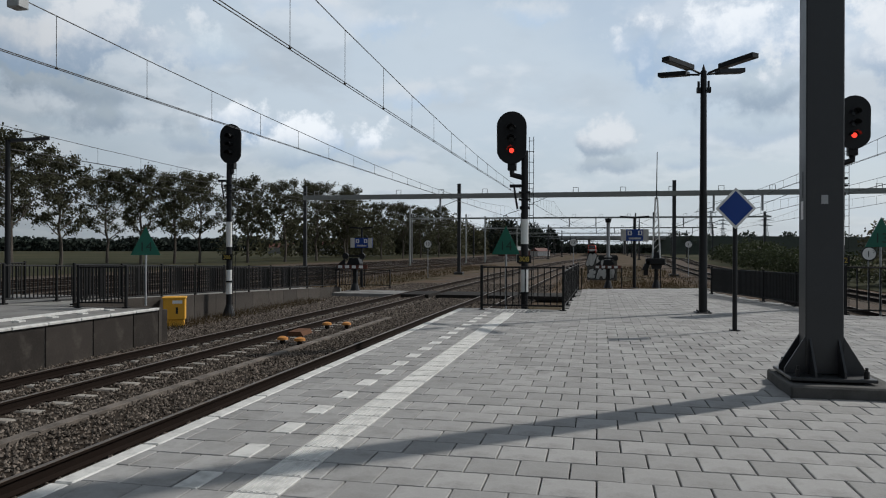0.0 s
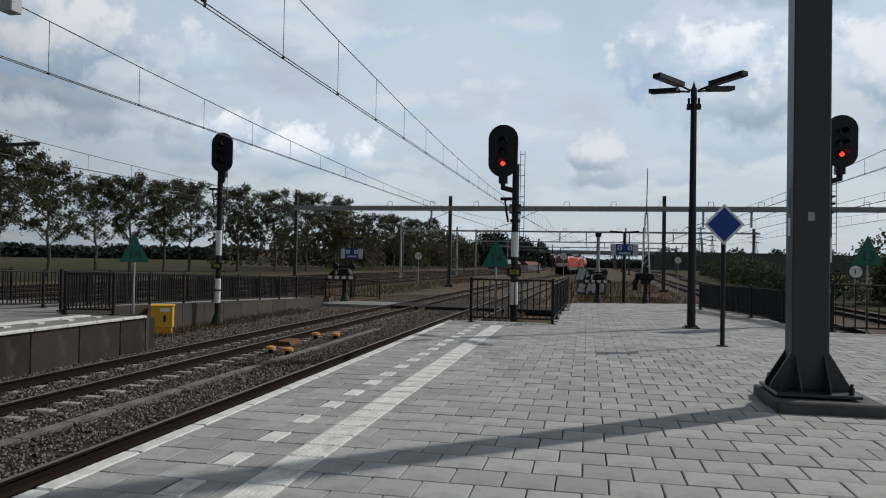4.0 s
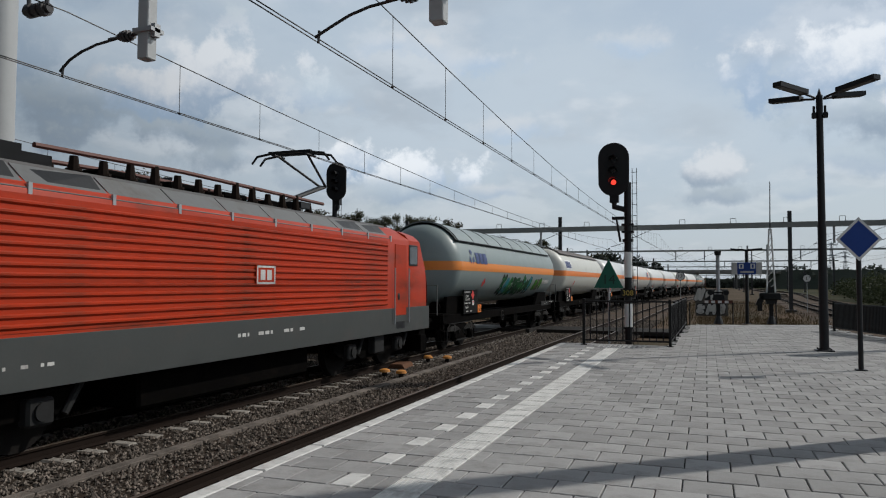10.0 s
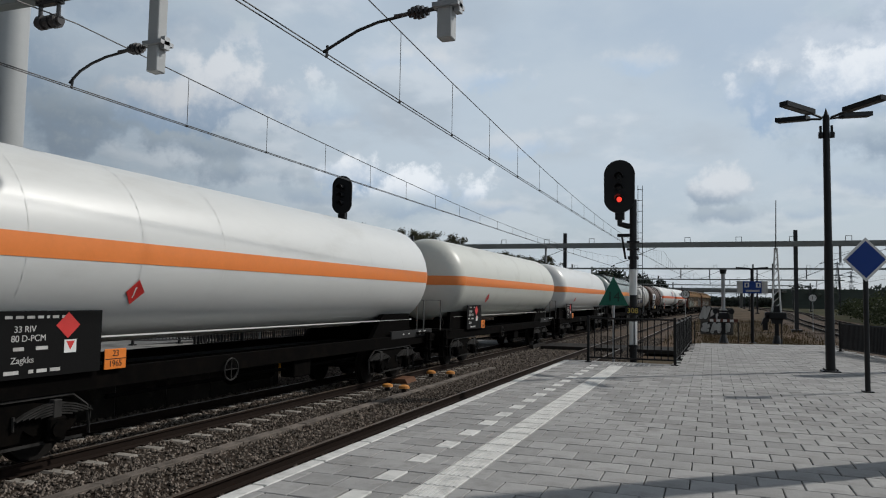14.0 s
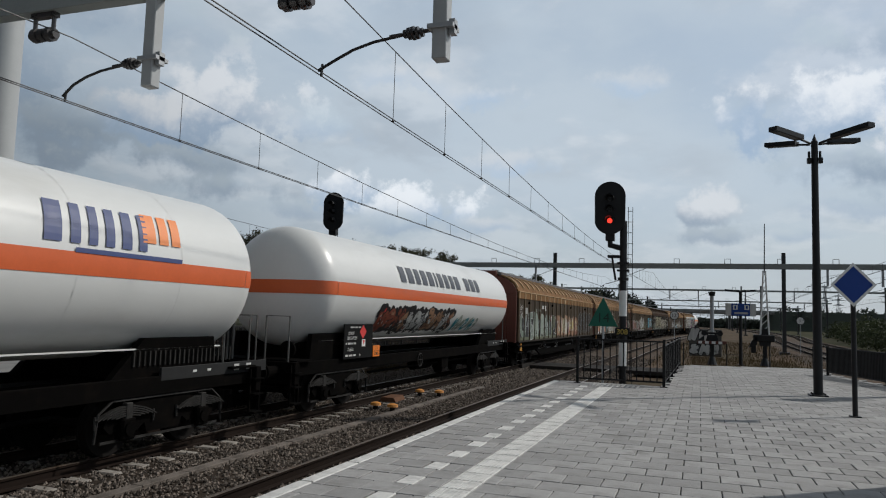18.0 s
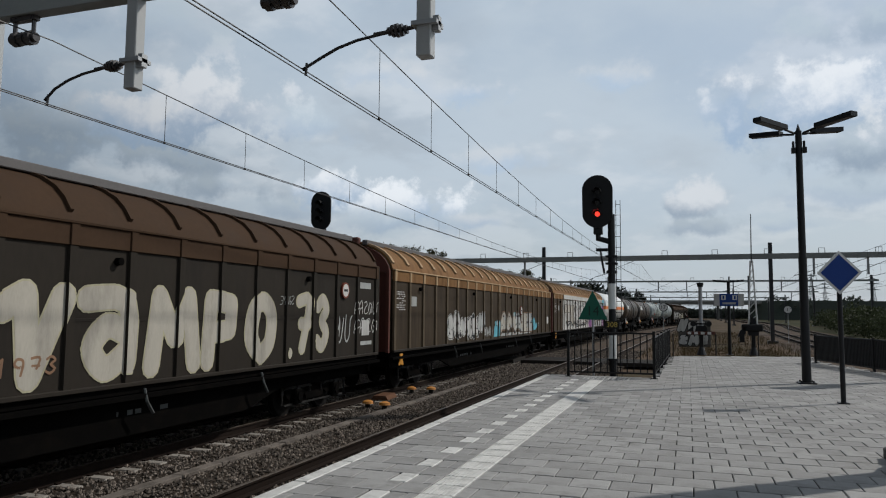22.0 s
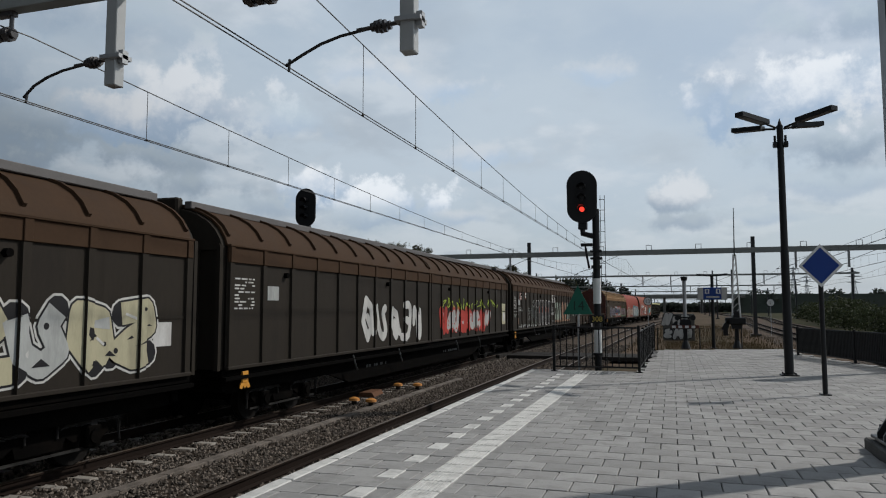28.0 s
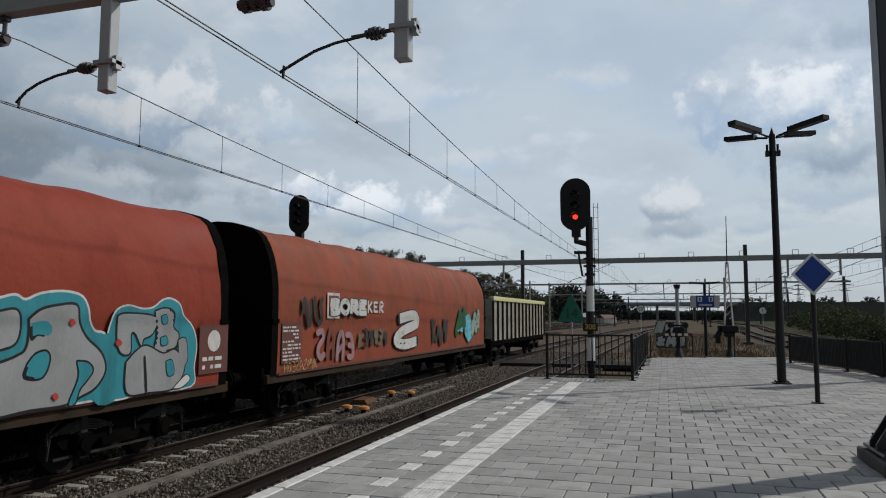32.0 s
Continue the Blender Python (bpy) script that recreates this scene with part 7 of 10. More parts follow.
def flat_wagon(L, seed, words_):
    """Flat wagon with drop sides hinged on lever brackets."""
    t = thing("flat_wagon", words_, "flat wagon", group="freight wagons")
    h = L / 2 - 0.7
    part("deck", G().box(-1.36, -h, 1.1, 1.36, h, 1.22), RUST_BROWN, t)
    for s in (-1, 1):
        n = 5
        for i in range(n):
            y0, y1 = -h + 2 * h * i / n + 0.02, -h + 2 * h * (i + 1) / n - 0.02
            prof = [(1.36, 1.22), (1.45, 1.22), (1.45, 1.30), (1.42, 1.34), (1.42, 1.70), (1.47, 1.74), (1.47, 1.82), (1.37, 1.82)]
            f = part("side_flap", G().prism([(s * x, z) for x, z in prof], y0, y1, "y"), RUST_BROWN, t)
            for k in range(2):
                yy = y0 + (y1 - y0) * (0.25 + 0.5 * k)
                g = G().prism([(yy - 0.05, 0.92), (yy + 0.05, 0.92), (yy + 0.03, 1.5), (yy + 0.08, 1.56), (yy, 1.68), (yy - 0.06, 1.52)], *sorted((s * 1.45, s * 1.50)), "x")
                g.cyl((s * 1.44, yy, 1.26), (s * 1.54, yy, 1.26), 0.06, 8)
                g.prism([(yy - 0.14, 1.0), (yy - 0.09, 1.0), (yy + 0.1, 1.4), (yy + 0.05, 1.42)], *sorted((s * 1.46, s * 1.52)), "x")
                part("stanchion", g, BOGIE, t, "folded hinge lever")
        part("solebar", G().box(*sorted((s * 1.30, s * 1.40))[:1], -h, 0.98, sorted((s * 1.30, s * 1.40))[1], h, 1.21, 0.01), RUST_BROWN, t)
        part("deep_sill", G().prism([(-L / 2 + 0.8, 0.75), (-L / 2 + 5, 0.75), (-L / 2 + 6, 0.5), (L / 2 - 6, 0.5), (L / 2 - 5, 0.75), (L / 2 - 0.8, 0.75), (L / 2 - 0.8, 1.0), (-L / 2 + 0.8, 1.0)], *sorted((s * 1.25, s * 1.33)), "x"), BOGIE, t)
    for e in (-1, 1):
        a, b = sorted((e * h, e * (h - 0.06)))
        part("end_flap", G().box(-1.36, a, 1.22, 1.36, b, 1.75, 0.01), RUST_BROWN, t)
    part("white_patch", G().box(1.42, h - 5.2, 1.36, 1.426, h - 2.6, 1.69), DIRTY_WHITE, t, "flap section painted white")
    part("load_board", G().box(0.9, -h + 1.2, 1.3, 1.36, -h + 9.5, 1.90, 0.01), DIRTY_WHITE, t, "whitish boards along the deck edge")
    frame_ends(L, t)
    for y in (-L / 2 + 3.3, L / 2 - 3.3):
        bogie(y, t)
    xf = lambda z: 1.421
    graffiti(xf, -h + 13.0, -h + 15.0, 1.37, 1.68, seed, ["white"], "white", t, style="stroke")
    graffiti(xf, -h + 17.0, -h + 18.4, 1.4, 1.64, seed + 1, ["silver"], "silver", t, style="stroke")
    for y, w, z0, z1, rows in ((9.3, 1.2, 0.62, 0.95, 3), (11.5, 1.0, 1.03, 1.15, 1), (12.6, 0.9, 1.05, 1.17, 1), (5.0, 0.5, 1.02, 1.15, 1)):
        dk = part("data_board", G().box(1.40, -h + y - 0.05, z0 - 0.03, 1.405, -h + y + w + 0.05, z1 + 0.03), BLACK, t)
        small_print(1.405, -h + y, z0, -h + y + w, z1, rows, seed + int(y), DIRTY_WHITE, dk)
    part("sticker", G().box(1.42, -h + 12.3, 1.38, 1.426, -h + 12.7, 1.6), DIRTY_WHITE, t, "pale label")
    return t


def open_wagon(L, seed, words_):
    t = thing("open_wagon", words_, "open wagon", group="freight wagons")
    h = L / 2 - 0.7
    pale = mat("open_wagon_grey", (0.30, 0.29, 0.23), 0.7, vary=0.25, scale=2, stain=(0.16, 0.13, 0.1), stain_at=(0.5, 0.75))
    for s in (-1, 1):
        part("side_wall", G().box(*sorted((s * 1.36, s * 1.41))[:1], -h, 1.15, sorted((s * 1.36, s * 1.41))[1], h, 3.1), pale, t)
        part("top_chord", G().box(*sorted((s * 1.33, s * 1.5))[:1], -h, 3.1, sorted((s * 1.33, s * 1.5))[1], h, 3.32, 0.02), PALE_YELLOW, t, "pale yellow top edge")
        for i in range(15):
            y = -h + 0.06 + (2 * h - 0.12) * i / 14
            part("wall_post", G().box(*sorted((s * 1.41, s * 1.5))[:1], y - 0.06, 1.15, sorted((s * 1.41, s * 1.5))[1], y + 0.06, 3.1, 0.01), VAN_DARK, t)
    for e in (-1, 1):
        part("end_wall", G().box(-1.36, *sorted((e * h, e * (h - 0.06)))[:1], 1.15, 1.36, sorted((e * h, e * (h - 0.06)))[1], 3.2), pale, t)
    part("floor", G().box(-1.4, -h, 1.05, 1.4, h, 1.16), BOGIE, t)
    underframe(L, t, L / 2 - 3.0, sill_x=1.35)
    return t


def loco(L, words_, raised_front, seed):
    """Electric freight locomotive; its leading end is at -y."""
    t = thing("electric_locomotive", words_, "locomotive", group="locomotives")
    h = L / 2 - 0.55
    W_ = 1.48
    # cross sections from nose to body: y, half width, list of (x, z)

    def section(y, w, zlow, zroof, shoulder):
        pts = [(-w, zlow), (-w, zroof - 0.42), (-w + 0.03, zroof - 0.36), (-w + 0.42 * shoulder, zroof - 0.1), (-w + 0.62 * shoulder, zroof), (w - 0.62 * shoulder, zroof), (w - 0.42 * shoulder, zroof - 0.1), (w - 0.03, zroof - 0.36), (w, zroof - 0.42), (w, zlow)]
        return [(x, y, z) for x, z in pts]
    zr = 3.94
    body = G()
    yb = h - 2.0
    body.loft([section(-yb, W_, 0.98, zr, 1), section(yb, W_, 0.98, zr, 1)])
    part("body", body, RED, t, smooth=30)
    for e in (-1, 1):
        # cab: flat raked front between two tapering cheeks
        levels = [(0.98, 1.19, h - 0.02, 1.48, h - 0.62), (1.55, 1.19, h - 0.02, 1.48, h - 0.62), (2.42, 1.19, h - 0.08, 1.48, h - 0.66), (2.76, 1.18, h - 0.20, 1.48, h - 0.74), (3.56, 1.14, h - 0.80, 1.46, h - 1.16), (3.72, 1.08, h - 0.94, 1.34, h - 1.35), (3.84, 0.94, h - 1.20, 1.10, h - 1.65)]
        rings = [[(-cx, e * yb, z), (-cx, e * cy, z), (-fx, e * fy, z), (fx, e * fy, z), (cx, e * cy, z), (cx, e * yb, z)] for z, fx, fy, cx, cy in levels]
        cab = part("cab", G().loft(rings), RED, t, smooth=33)

        def face(x, z, lift=0.015):
            """A point on the raked cab front."""
            for lo, hi in zip(levels, levels[1:]):
                if z <= hi[0]:
                    f = (z - lo[0]) / (hi[0] - lo[0])
                    return (x, e * (lo[2] + (hi[2] - lo[2]) * f + lift), z)
            return (x, e * (levels[-1][2] + lift), z)

        def sheet(x0, x1, z0, z1, lift, name, material, parent, label="", inset=0.0, nx=8, nz=4):
            rows = [[face((x0 + inset * k / nz) + ((x1 - inset * k / nz) - (x0 + inset * k / nz)) * i / nx, z0 + (z1 - z0) * k / nz, lift) for i in range(nx + 1)] for k in range(nz + 1)]
            return part(name, G().loft(rows, False, False), material, parent, label)
        # front and brow sheets carry the cab's shade in their colour
        sheet(-1.205, 1.205, 1.56, 2.76, 0.006, "front_panel", SHADED_RED, t, "front sheet in darker red, shade painted in, with dirt patches")
        sheet(-1.14, 1.14, 3.56, 3.67, 0.006, "brow_panel", SHADED_RED, t, "brow in darker red, shade painted in, with dirt patches")
        sheet(-1.06, 1.06, 3.672, 3.835, 0.006, "brow_panel", SHADED_RED, t, "brow in darker red, shade painted in, with dirt patches", 0.1)
        ws = sheet(-1.17, 1.17, 2.78, 3.55, 0.012, "windscreen_frame", BLACK, t, "", 0.03)
        sheet(-1.12, -0.04, 2.82, 3.51, 0.02, "windscreen", GLASS, ws, "dark windscreen glass", 0.0)
        sheet(0.04, 1.12, 2.82, 3.51, 0.02, "windscreen", GLASS, ws, "dark windscreen glass", 0.0)
        band_ = sheet(-1.20, 1.20, 1.90, 2.40, 0.012, "white_band", DIRTY_WHITE, t, "worn dirty white band")
        sheet(-0.58, 0.58, 1.66, 1.90, 0.012, "white_band_low", DIRTY_WHITE, t, "worn dirty white band")
        for s in (-1, 1):
            hp = sheet(*sorted((s * 0.6, s * 1.16)), 1.66, 1.895, 0.012, "headlight_panel", BLACK, t)
            for x in (0.74, 0.98):
                a = face(s * x, 1.775, 0.02)
                b = face(s * x, 1.775, 0.05)
                part("headlight", G().cyl(a, b, 0.075, 14), DIRTY_WHITE, hp, "round headlight")
            part("wiper", G().cyl(face(s * 0.5, 2.84, 0.05), face(s * 0.3, 3.3, 0.05), 0.015, 5), BLACK, ws)
        bars = G()
        for i in range(7):
            x = -0.42 + i * 0.12
            if i != 3 and i != 6:
                bars.add([face(x, 1.72, 0.03), face(x + 0.07, 1.72, 0.03), face(x + 0.07, 1.85, 0.03), face(x, 1.85, 0.03)], [(0, 1, 2, 3)])
        part("number_bars", bars, BLACK, t, "dark number as plain bars")
        part("emblem", G().add([face(-0.09, 2.52, 0.03), face(0.09, 2.52, 0.03), face(0.09, 2.66, 0.03), face(-0.09, 2.66, 0.03)], [(0, 1, 2, 3)]), DIRTY_WHITE, t)
        part("front_skirt", G().box(-1.19, *sorted((e * (h - 0.5), e * (h + 0.04)))[:1], 0.35, 1.19, sorted((e * (h - 0.5), e * (h + 0.04)))[1], 1.56, 0.03), BOGIE, t)
        for s in (-1, 1):
            part("buffer", G().cyl((s * 0.875, e * (h - 0.1), 1.02), (s * 0.875, e * (h + 0.36), 1.02), 0.13, 12).box(s * 0.875 - 0.27, *sorted((e * (h + 0.36), e * (h + 0.45)))[:1], 0.82, s * 0.875 + 0.27, sorted((e * (h + 0.36), e * (h + 0.45)))[1], 1.22, 0.04), BOGIE, t)
            part("step_box", G().box(*sorted((s * 1.05, s * 1.42))[:1], *sorted((e * (h - 0.9), e * (h - 0.45)))[:1], 0.25, sorted((s * 1.05, s * 1.42))[1], sorted((e * (h - 0.9), e * (h - 0.45)))[1], 0.75, 0.02), BOGIE, t)
        part("coupling", G().tube([(0, e * (h - 0.1), 1.02), (0, e * (h + 0.3), 0.9), (0, e * (h + 0.4), 0.6)], 0.06, 8), BOGIE, t)
        part("plough", G().prism([(-1.25, 0.2), (1.25, 0.2), (1.3, 0.55), (-1.3, 0.55)], *sorted((e * (h - 0.25), e * (h - 0.1))), "y"), BOGIE, t)
        for s in (-1, 1):
            x = s * (W_ - 0.0)
            yw = e * (h - 1.7)
            win = part("side_window", G().box(*sorted((x, x + s * 0.02))[:1], yw - 0.32, 2.83, sorted((x, x + s * 0.02))[1], yw + 0.32, 3.44, 0.01), BLACK, t, "cab side window")
            part("pane", G().box(*sorted((x, x + s * 0.026))[:1], yw - 0.27, 2.88, sorted((x, x + s * 0.026))[1], yw + 0.27, 3.39), GLASS, win)
            if s > 0 and e < 0:
                words("2", 0.22, pose(W_ + 0.006, e * (h - 1.95), 1.78, 90, 0, 90), STRIPE_Y, t)
            yd = e * (h - 2.62)
            dr = part("cab_door", G().box(*sorted((x, x + s * 0.018))[:1], yd - 0.4, 1.42, sorted((x, x + s * 0.018))[1], yd + 0.4, 3.42, 0.01), RED, t, "red cab door")
            part("door_handle", G().ball((x + s * 0.02, yd - 0.15, 1.95), 0.085, 10, 6, 0.3, 1, 1.3), BLACK, dr)
            for o in (-0.5, 0.5):
                part("grab_rail", G().tube([(x + s * 0.06, yd + o, 1.2), (x + s * 0.06, yd + o, 2.75)], 0.022, 6), GALV, t, "pale grab rail")
            part("foot_hole", G().box(*sorted((x, x + s * 0.02))[:1], yd - 0.28, 1.05, sorted((x, x + s * 0.02))[1], yd + 0.28, 1.25), BLACK, t)
            part("corner_rail", G().tube([(s * 1.375, e * (h - 0.36), 1.7), (s * 1.40, e * (h - 0.36), 1.8), (s * 1.40, e * (h - 0.40), 2.35), (s * 1.39, e * (h - 0.55), 2.75), (s * 1.36, e * (h - 0.62), 2.8)], 0.016, 6), SHADED_RED, t)
    # grey lower band, louvres, roof
    for s in (-1, 1):
        part("lower_band", G().box(*sorted((s * W_, s * (W_ + 0.012)))[:1], -h + 0.4, 0.94, sorted((s * W_, s * (W_ + 0.012)))[1], h - 0.4, 1.63, 0.004), LOCO_GREY, t, "dark grey lower band")
        wallp = part("louvre_panel", G().box(*sorted((s * W_, s * (W_ + 0.01)))[:1], -h + 3.5, 1.68, sorted((s * W_, s * (W_ + 0.01)))[1], h - 3.5, 3.46), RED, t)
        sl = None
        for k in range(13):
            z = 1.72 + k * 0.132
            g = G().prism([(s * (W_ + 0.008), 0.0), (s * (W_ + 0.042), 0.03), (s * (W_ + 0.042), 0.055), (s * (W_ + 0.008), 0.075)], -h + 3.55, h - 3.55, "y")
            if sl is None:
                sl = part("louvre", g, RED, wallp)
                sl.matrix_basis = pose(0, 0, z)
            else:
                share("louvre", sl, wallp, pose(0, 0, z))
        part("plate_mark", G().box(*sorted((s * (W_ + 0.043), s * (W_ + 0.046)))[:1], 0.0, 2.3, sorted((s * (W_ + 0.043), s * (W_ + 0.046)))[1], 0.65, 2.66), RED, t)
        fr = G()
        for a in (rect(0.02, 2.3, 0.65, 2.34), rect(0.02, 2.62, 0.65, 2.66), rect(0.02, 2.3, 0.06, 2.66), rect(0.61, 2.3, 0.65, 2.66), rect(0.14, 2.38, 0.3, 2.58), rect(0.36, 2.38, 0.52, 2.58)):
            fr.prism(a, *sorted((s * (W_ + 0.046), s * (W_ + 0.05))), "x")
        part("square_mark", fr, DIRTY_WHITE, t, "white square mark as plain shapes")
        small_print(s * (W_ + 0.013) if s > 0 else -W_ - 0.016, -0.5, 1.28, 1.9, 1.42, 1, seed, DIRTY_WHITE, t, "number_bars")
        small_print(s * (W_ + 0.013) if s > 0 else -W_ - 0.016, -6.5, 1.2, -4.5, 1.3, 1, seed + 4, DIRTY_WHITE, t)
        ylen = 2 * (h - 3.3)
        n = 9
        for i in range(n):
            y0 = -h + 3.3 + ylen * i / n
            g = G().add([(s * (W_ - 0.04), y0 + 0.02, 3.5), (s * (W_ - 0.04), y0 + ylen / n - 0.02, 3.5), (s * (W_ - 0.46), y0 + ylen / n - 0.02, 3.86), (s * (W_ - 0.46), y0 + 0.02, 3.86), (s * (W_ + 0.0), y0 + 0.02, 3.54), (s * (W_ + 0.0), y0 + ylen / n - 0.02, 3.54), (s * (W_ - 0.42), y0 + ylen / n - 0.02, 3.90), (s * (W_ - 0.42), y0 + 0.02, 3.90)], [(0, 1, 2, 3), (4, 7, 6, 5), (0, 4, 5, 1), (1, 5, 6, 2), (2, 6, 7, 3), (3, 7, 4, 0)])
            rp = part("roof_panel", g, ROOF_GREY, t)
            if i in (0, 1, n - 2, n - 1):
                y1 = y0 + ylen / n
                part("grille", G().add([(s * (W_ - 0.09), y0 + 0.1, 3.60), (s * (W_ - 0.09), y1 - 0.1, 3.60), (s * (W_ - 0.36), y1 - 0.1, 3.90), (s * (W_ - 0.36), y0 + 0.1, 3.84)], [(0, 1, 2, 3)]), BLACK, rp)
            part("roof_lug", G().box(s * (W_ - 0.01) - 0.02, y0 + ylen / n - 0.03, 3.46, s * (W_ - 0.01) + 0.02, y0 + ylen / n + 0.03, 3.62), GALV, t)
    part("roof_deck", G().box(-0.95, -h + 2.6, zr - 0.05, 0.95, h - 2.6, zr + 0.02), ROOF_GREY, t)
    rnd = random.Random(seed)
    for i in range(13):
        y = -h + 6.2 + (2 * h - 12.4) * i / 12
        for x in (-0.55, 0.6):
            k = rnd.random()
            part("roof_insulator", G().cyl((x, y, zr), (x, y, zr + 0.3 + 0.14 * k), 0.1, 8, 0.06).cyl((x, y, zr + 0.08), (x, y, zr + 0.12), 0.12, 8), RAIL_SIDE, t)
    for x in (-0.55, 0.6):
        part("busbar", G().tube([(x, -h + 5.5, zr + 0.36), (x, -1.0, zr + 0.42), (x, h - 5.5, zr + 0.36)], 0.045, 6), VAN_END, t, "red-brown roof busbar")
    for i in range(4):
        y = -h + 7.0 + i * 1.6
        part("roof_box", G().box(-0.35, y, zr, 0.35, y + 0.8, zr + 0.26, 0.03), BOGIE, t)
    for e, up in ((-1, 0), (1, 1 if raised_front is False else 0), (-1, 1 if raised_front else 0)):
        y = e * (h - (4.1 if not up else 5.6))
        p = G()
        if not up:
            for s in (-0.55, 0.55):
                p.tube([(s * 0.3, y + 1.5, zr + 0.26), (s * 0.4, y - 1.3, zr + 0.44)], 0.045, 6)
                p.tube([(s, y - 1.5, zr + 0.46), (s * 0.4, y + 1.2, zr + 0.32)], 0.035, 6)
                p.tube([(s * 1.7, y - 1.2, zr + 0.34), (s * 1.5, y - 1.25, zr + 0.5), (s * 0.5, y - 1.25, zr + 0.55)], 0.035, 6)
                p.tube([(s * 1.7, y - 1.6, zr + 0.34), (s * 1.5, y - 1.55, zr + 0.5), (s * 0.5, y - 1.55, zr + 0.55)], 0.035, 6)
                p.box(s - 0.06, y + 0.4, zr, s + 0.06, y + 1.7, zr + 0.24)
                p.cyl((s, y - 0.9, zr), (s, y - 0.9, zr + 0.3), 0.09, 8)
            p.box(-0.75, y - 1.62, zr + 0.50, 0.75, y - 1.5, zr + 0.58).box(-0.75, y - 1.3, zr + 0.50, 0.75, y - 1.18, zr + 0.58)
            p.box(-0.6, y + 0.7, zr + 0.2, 0.6, y + 1.2, zr + 0.34)
            part("pantograph_folded", p, BLACK, t, "folded black pantograph")
        else:
            zt = 5.58
            for s in (-1, 1):
                p.tube([(0, y - 0.9, zr + 0.3), (s * 0.05, y + 1.15, zr + 0.95)], 0.05, 6)
                p.tube([(s * 0.08, y + 1.15, zr + 0.95), (s * 0.42, y - 0.35, zt - 0.1)], 0.032, 6)
                p.tube([(s * 0.5, y - 0.15, zt - 0.04), (s * 0.95, y - 0.15, zt - 0.1), (s * 1.1, y - 0.15, zt - 0.28)], 0.03, 6)
                p.tube([(s * 0.5, y - 0.5, zt - 0.04), (s * 0.95, y - 0.5, zt - 0.1), (s * 1.1, y - 0.5, zt - 0.28)], 0.03, 6)
                p.tube([(s * 0.45, y - 0.6, zt - 0.09), (s * 0.45, y - 0.05, zt - 0.09)], 0.03, 6)
            p.box(-0.6, y - 0.2, zt - 0.06, 0.6, y - 0.12, zt).box(-0.6, y - 0.55, zt - 0.06, 0.6, y - 0.47, zt)
            p.box(-0.7, y - 1.1, zr + 0.15, 0.7, y - 0.7, zr + 0.3)
            part("pantograph_raised", p, BLACK, t, "raised black pantograph")
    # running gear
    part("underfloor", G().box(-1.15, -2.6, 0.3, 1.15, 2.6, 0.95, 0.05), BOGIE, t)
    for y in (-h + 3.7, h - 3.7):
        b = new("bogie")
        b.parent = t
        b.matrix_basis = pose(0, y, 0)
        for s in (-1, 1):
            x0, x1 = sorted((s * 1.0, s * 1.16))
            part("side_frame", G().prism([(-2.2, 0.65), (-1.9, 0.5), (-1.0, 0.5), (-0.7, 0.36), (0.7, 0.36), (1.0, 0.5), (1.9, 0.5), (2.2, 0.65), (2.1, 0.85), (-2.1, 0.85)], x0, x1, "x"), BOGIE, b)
            for yy in (-1.45, 1.45):
                part("axle_box", G().box(*sorted((s * 1.1, s * 1.3))[:1], yy - 0.22, 0.4, sorted((s * 1.1, s * 1.3))[1], yy + 0.22, 0.78, 0.04).cyl((s * 1.25, yy, 0.6), (s * 1.34, yy, 0.6), 0.13, 12), GEAR_GREY, b)
                part("damper", G().cyl((s * 1.2, yy + 0.45, 0.5), (s * 1.2, yy + 0.75, 0.95), 0.055, 8), GEAR_GREY, b)
            part("sand_box", G().box(*sorted((s * 1.0, s * 1.35))[:1], -0.3, 0.45, sorted((s * 1.0, s * 1.35))[1], 0.3, 0.95, 0.03), GEAR_GREY, b)
        for yy in (-1.45, 1.45):
            wheelset(yy, b, 0.6)
    return t

# ---- the consist ----


def mark_three(y, z, size, material, plate=None):
    def put(xf, t, half):
        yy = -half + y
        if plate:
            g = G().loft([[(xf(z + (size * 1.5) * k / 4 - size * 0.25) - 0.002, a, z + (size * 1.5) * k / 4 - size * 0.25) for a in (yy - 0.2, yy + 6 * size)] for k in range(5)], False, False)
            part("mark_plate", g, plate, t, "white name plate")
        tri = G()
        for a0 in (90, 210, 330):
            pts = []
            for da, rr in ((-38, 0.5), (-10, 0.55), (10, 0.55), (38, 0.5), (14, 0.2), (-14, 0.2)):
                a = math.radians(a0 + da)
                pts.append((yy + size * 0.55 + size * rr * math.cos(a), z + size * 0.5 + size * rr * math.sin(a)))
            tri.add([(xf(b) + 0.008, a, b) for a, b in pts], [(0, 1, 2, 3, 4, 5)])
        part("mark", tri, material, t, "three-petal mark")
        mark_bars(lambda q: xf(q) + 0.004, yy + size * 1.5, z + size * 0.08, size * 0.8, (size * 0.8, size * 0.75, size * 0.85), material, t)
    return put


def mark_name(y, z, size, blue, warm):
    def put(xf, t, half):
        yy = half - y
        mark_bars(lambda q: xf(q) + 0.002, yy, z, size, (size * 0.5, size * 0.3, size * 0.28, size * 0.3, size * 0.34, size * 0.3), blue, t, -0.18, gap=0.15)
        mark_bars(lambda q: xf(q) + 0.002, yy + size * 3.2, z + size * 0.25, size * 0.8, (size * 0.5, size * 0.35, size * 0.35), warm, t, -0.18)
        mark_bars(lambda q: xf(q) + 0.002, yy + size * 0.9, z - size * 0.22, size * 0.12, (size * 3.8,), blue, t, -0.18, "underline")
    return put


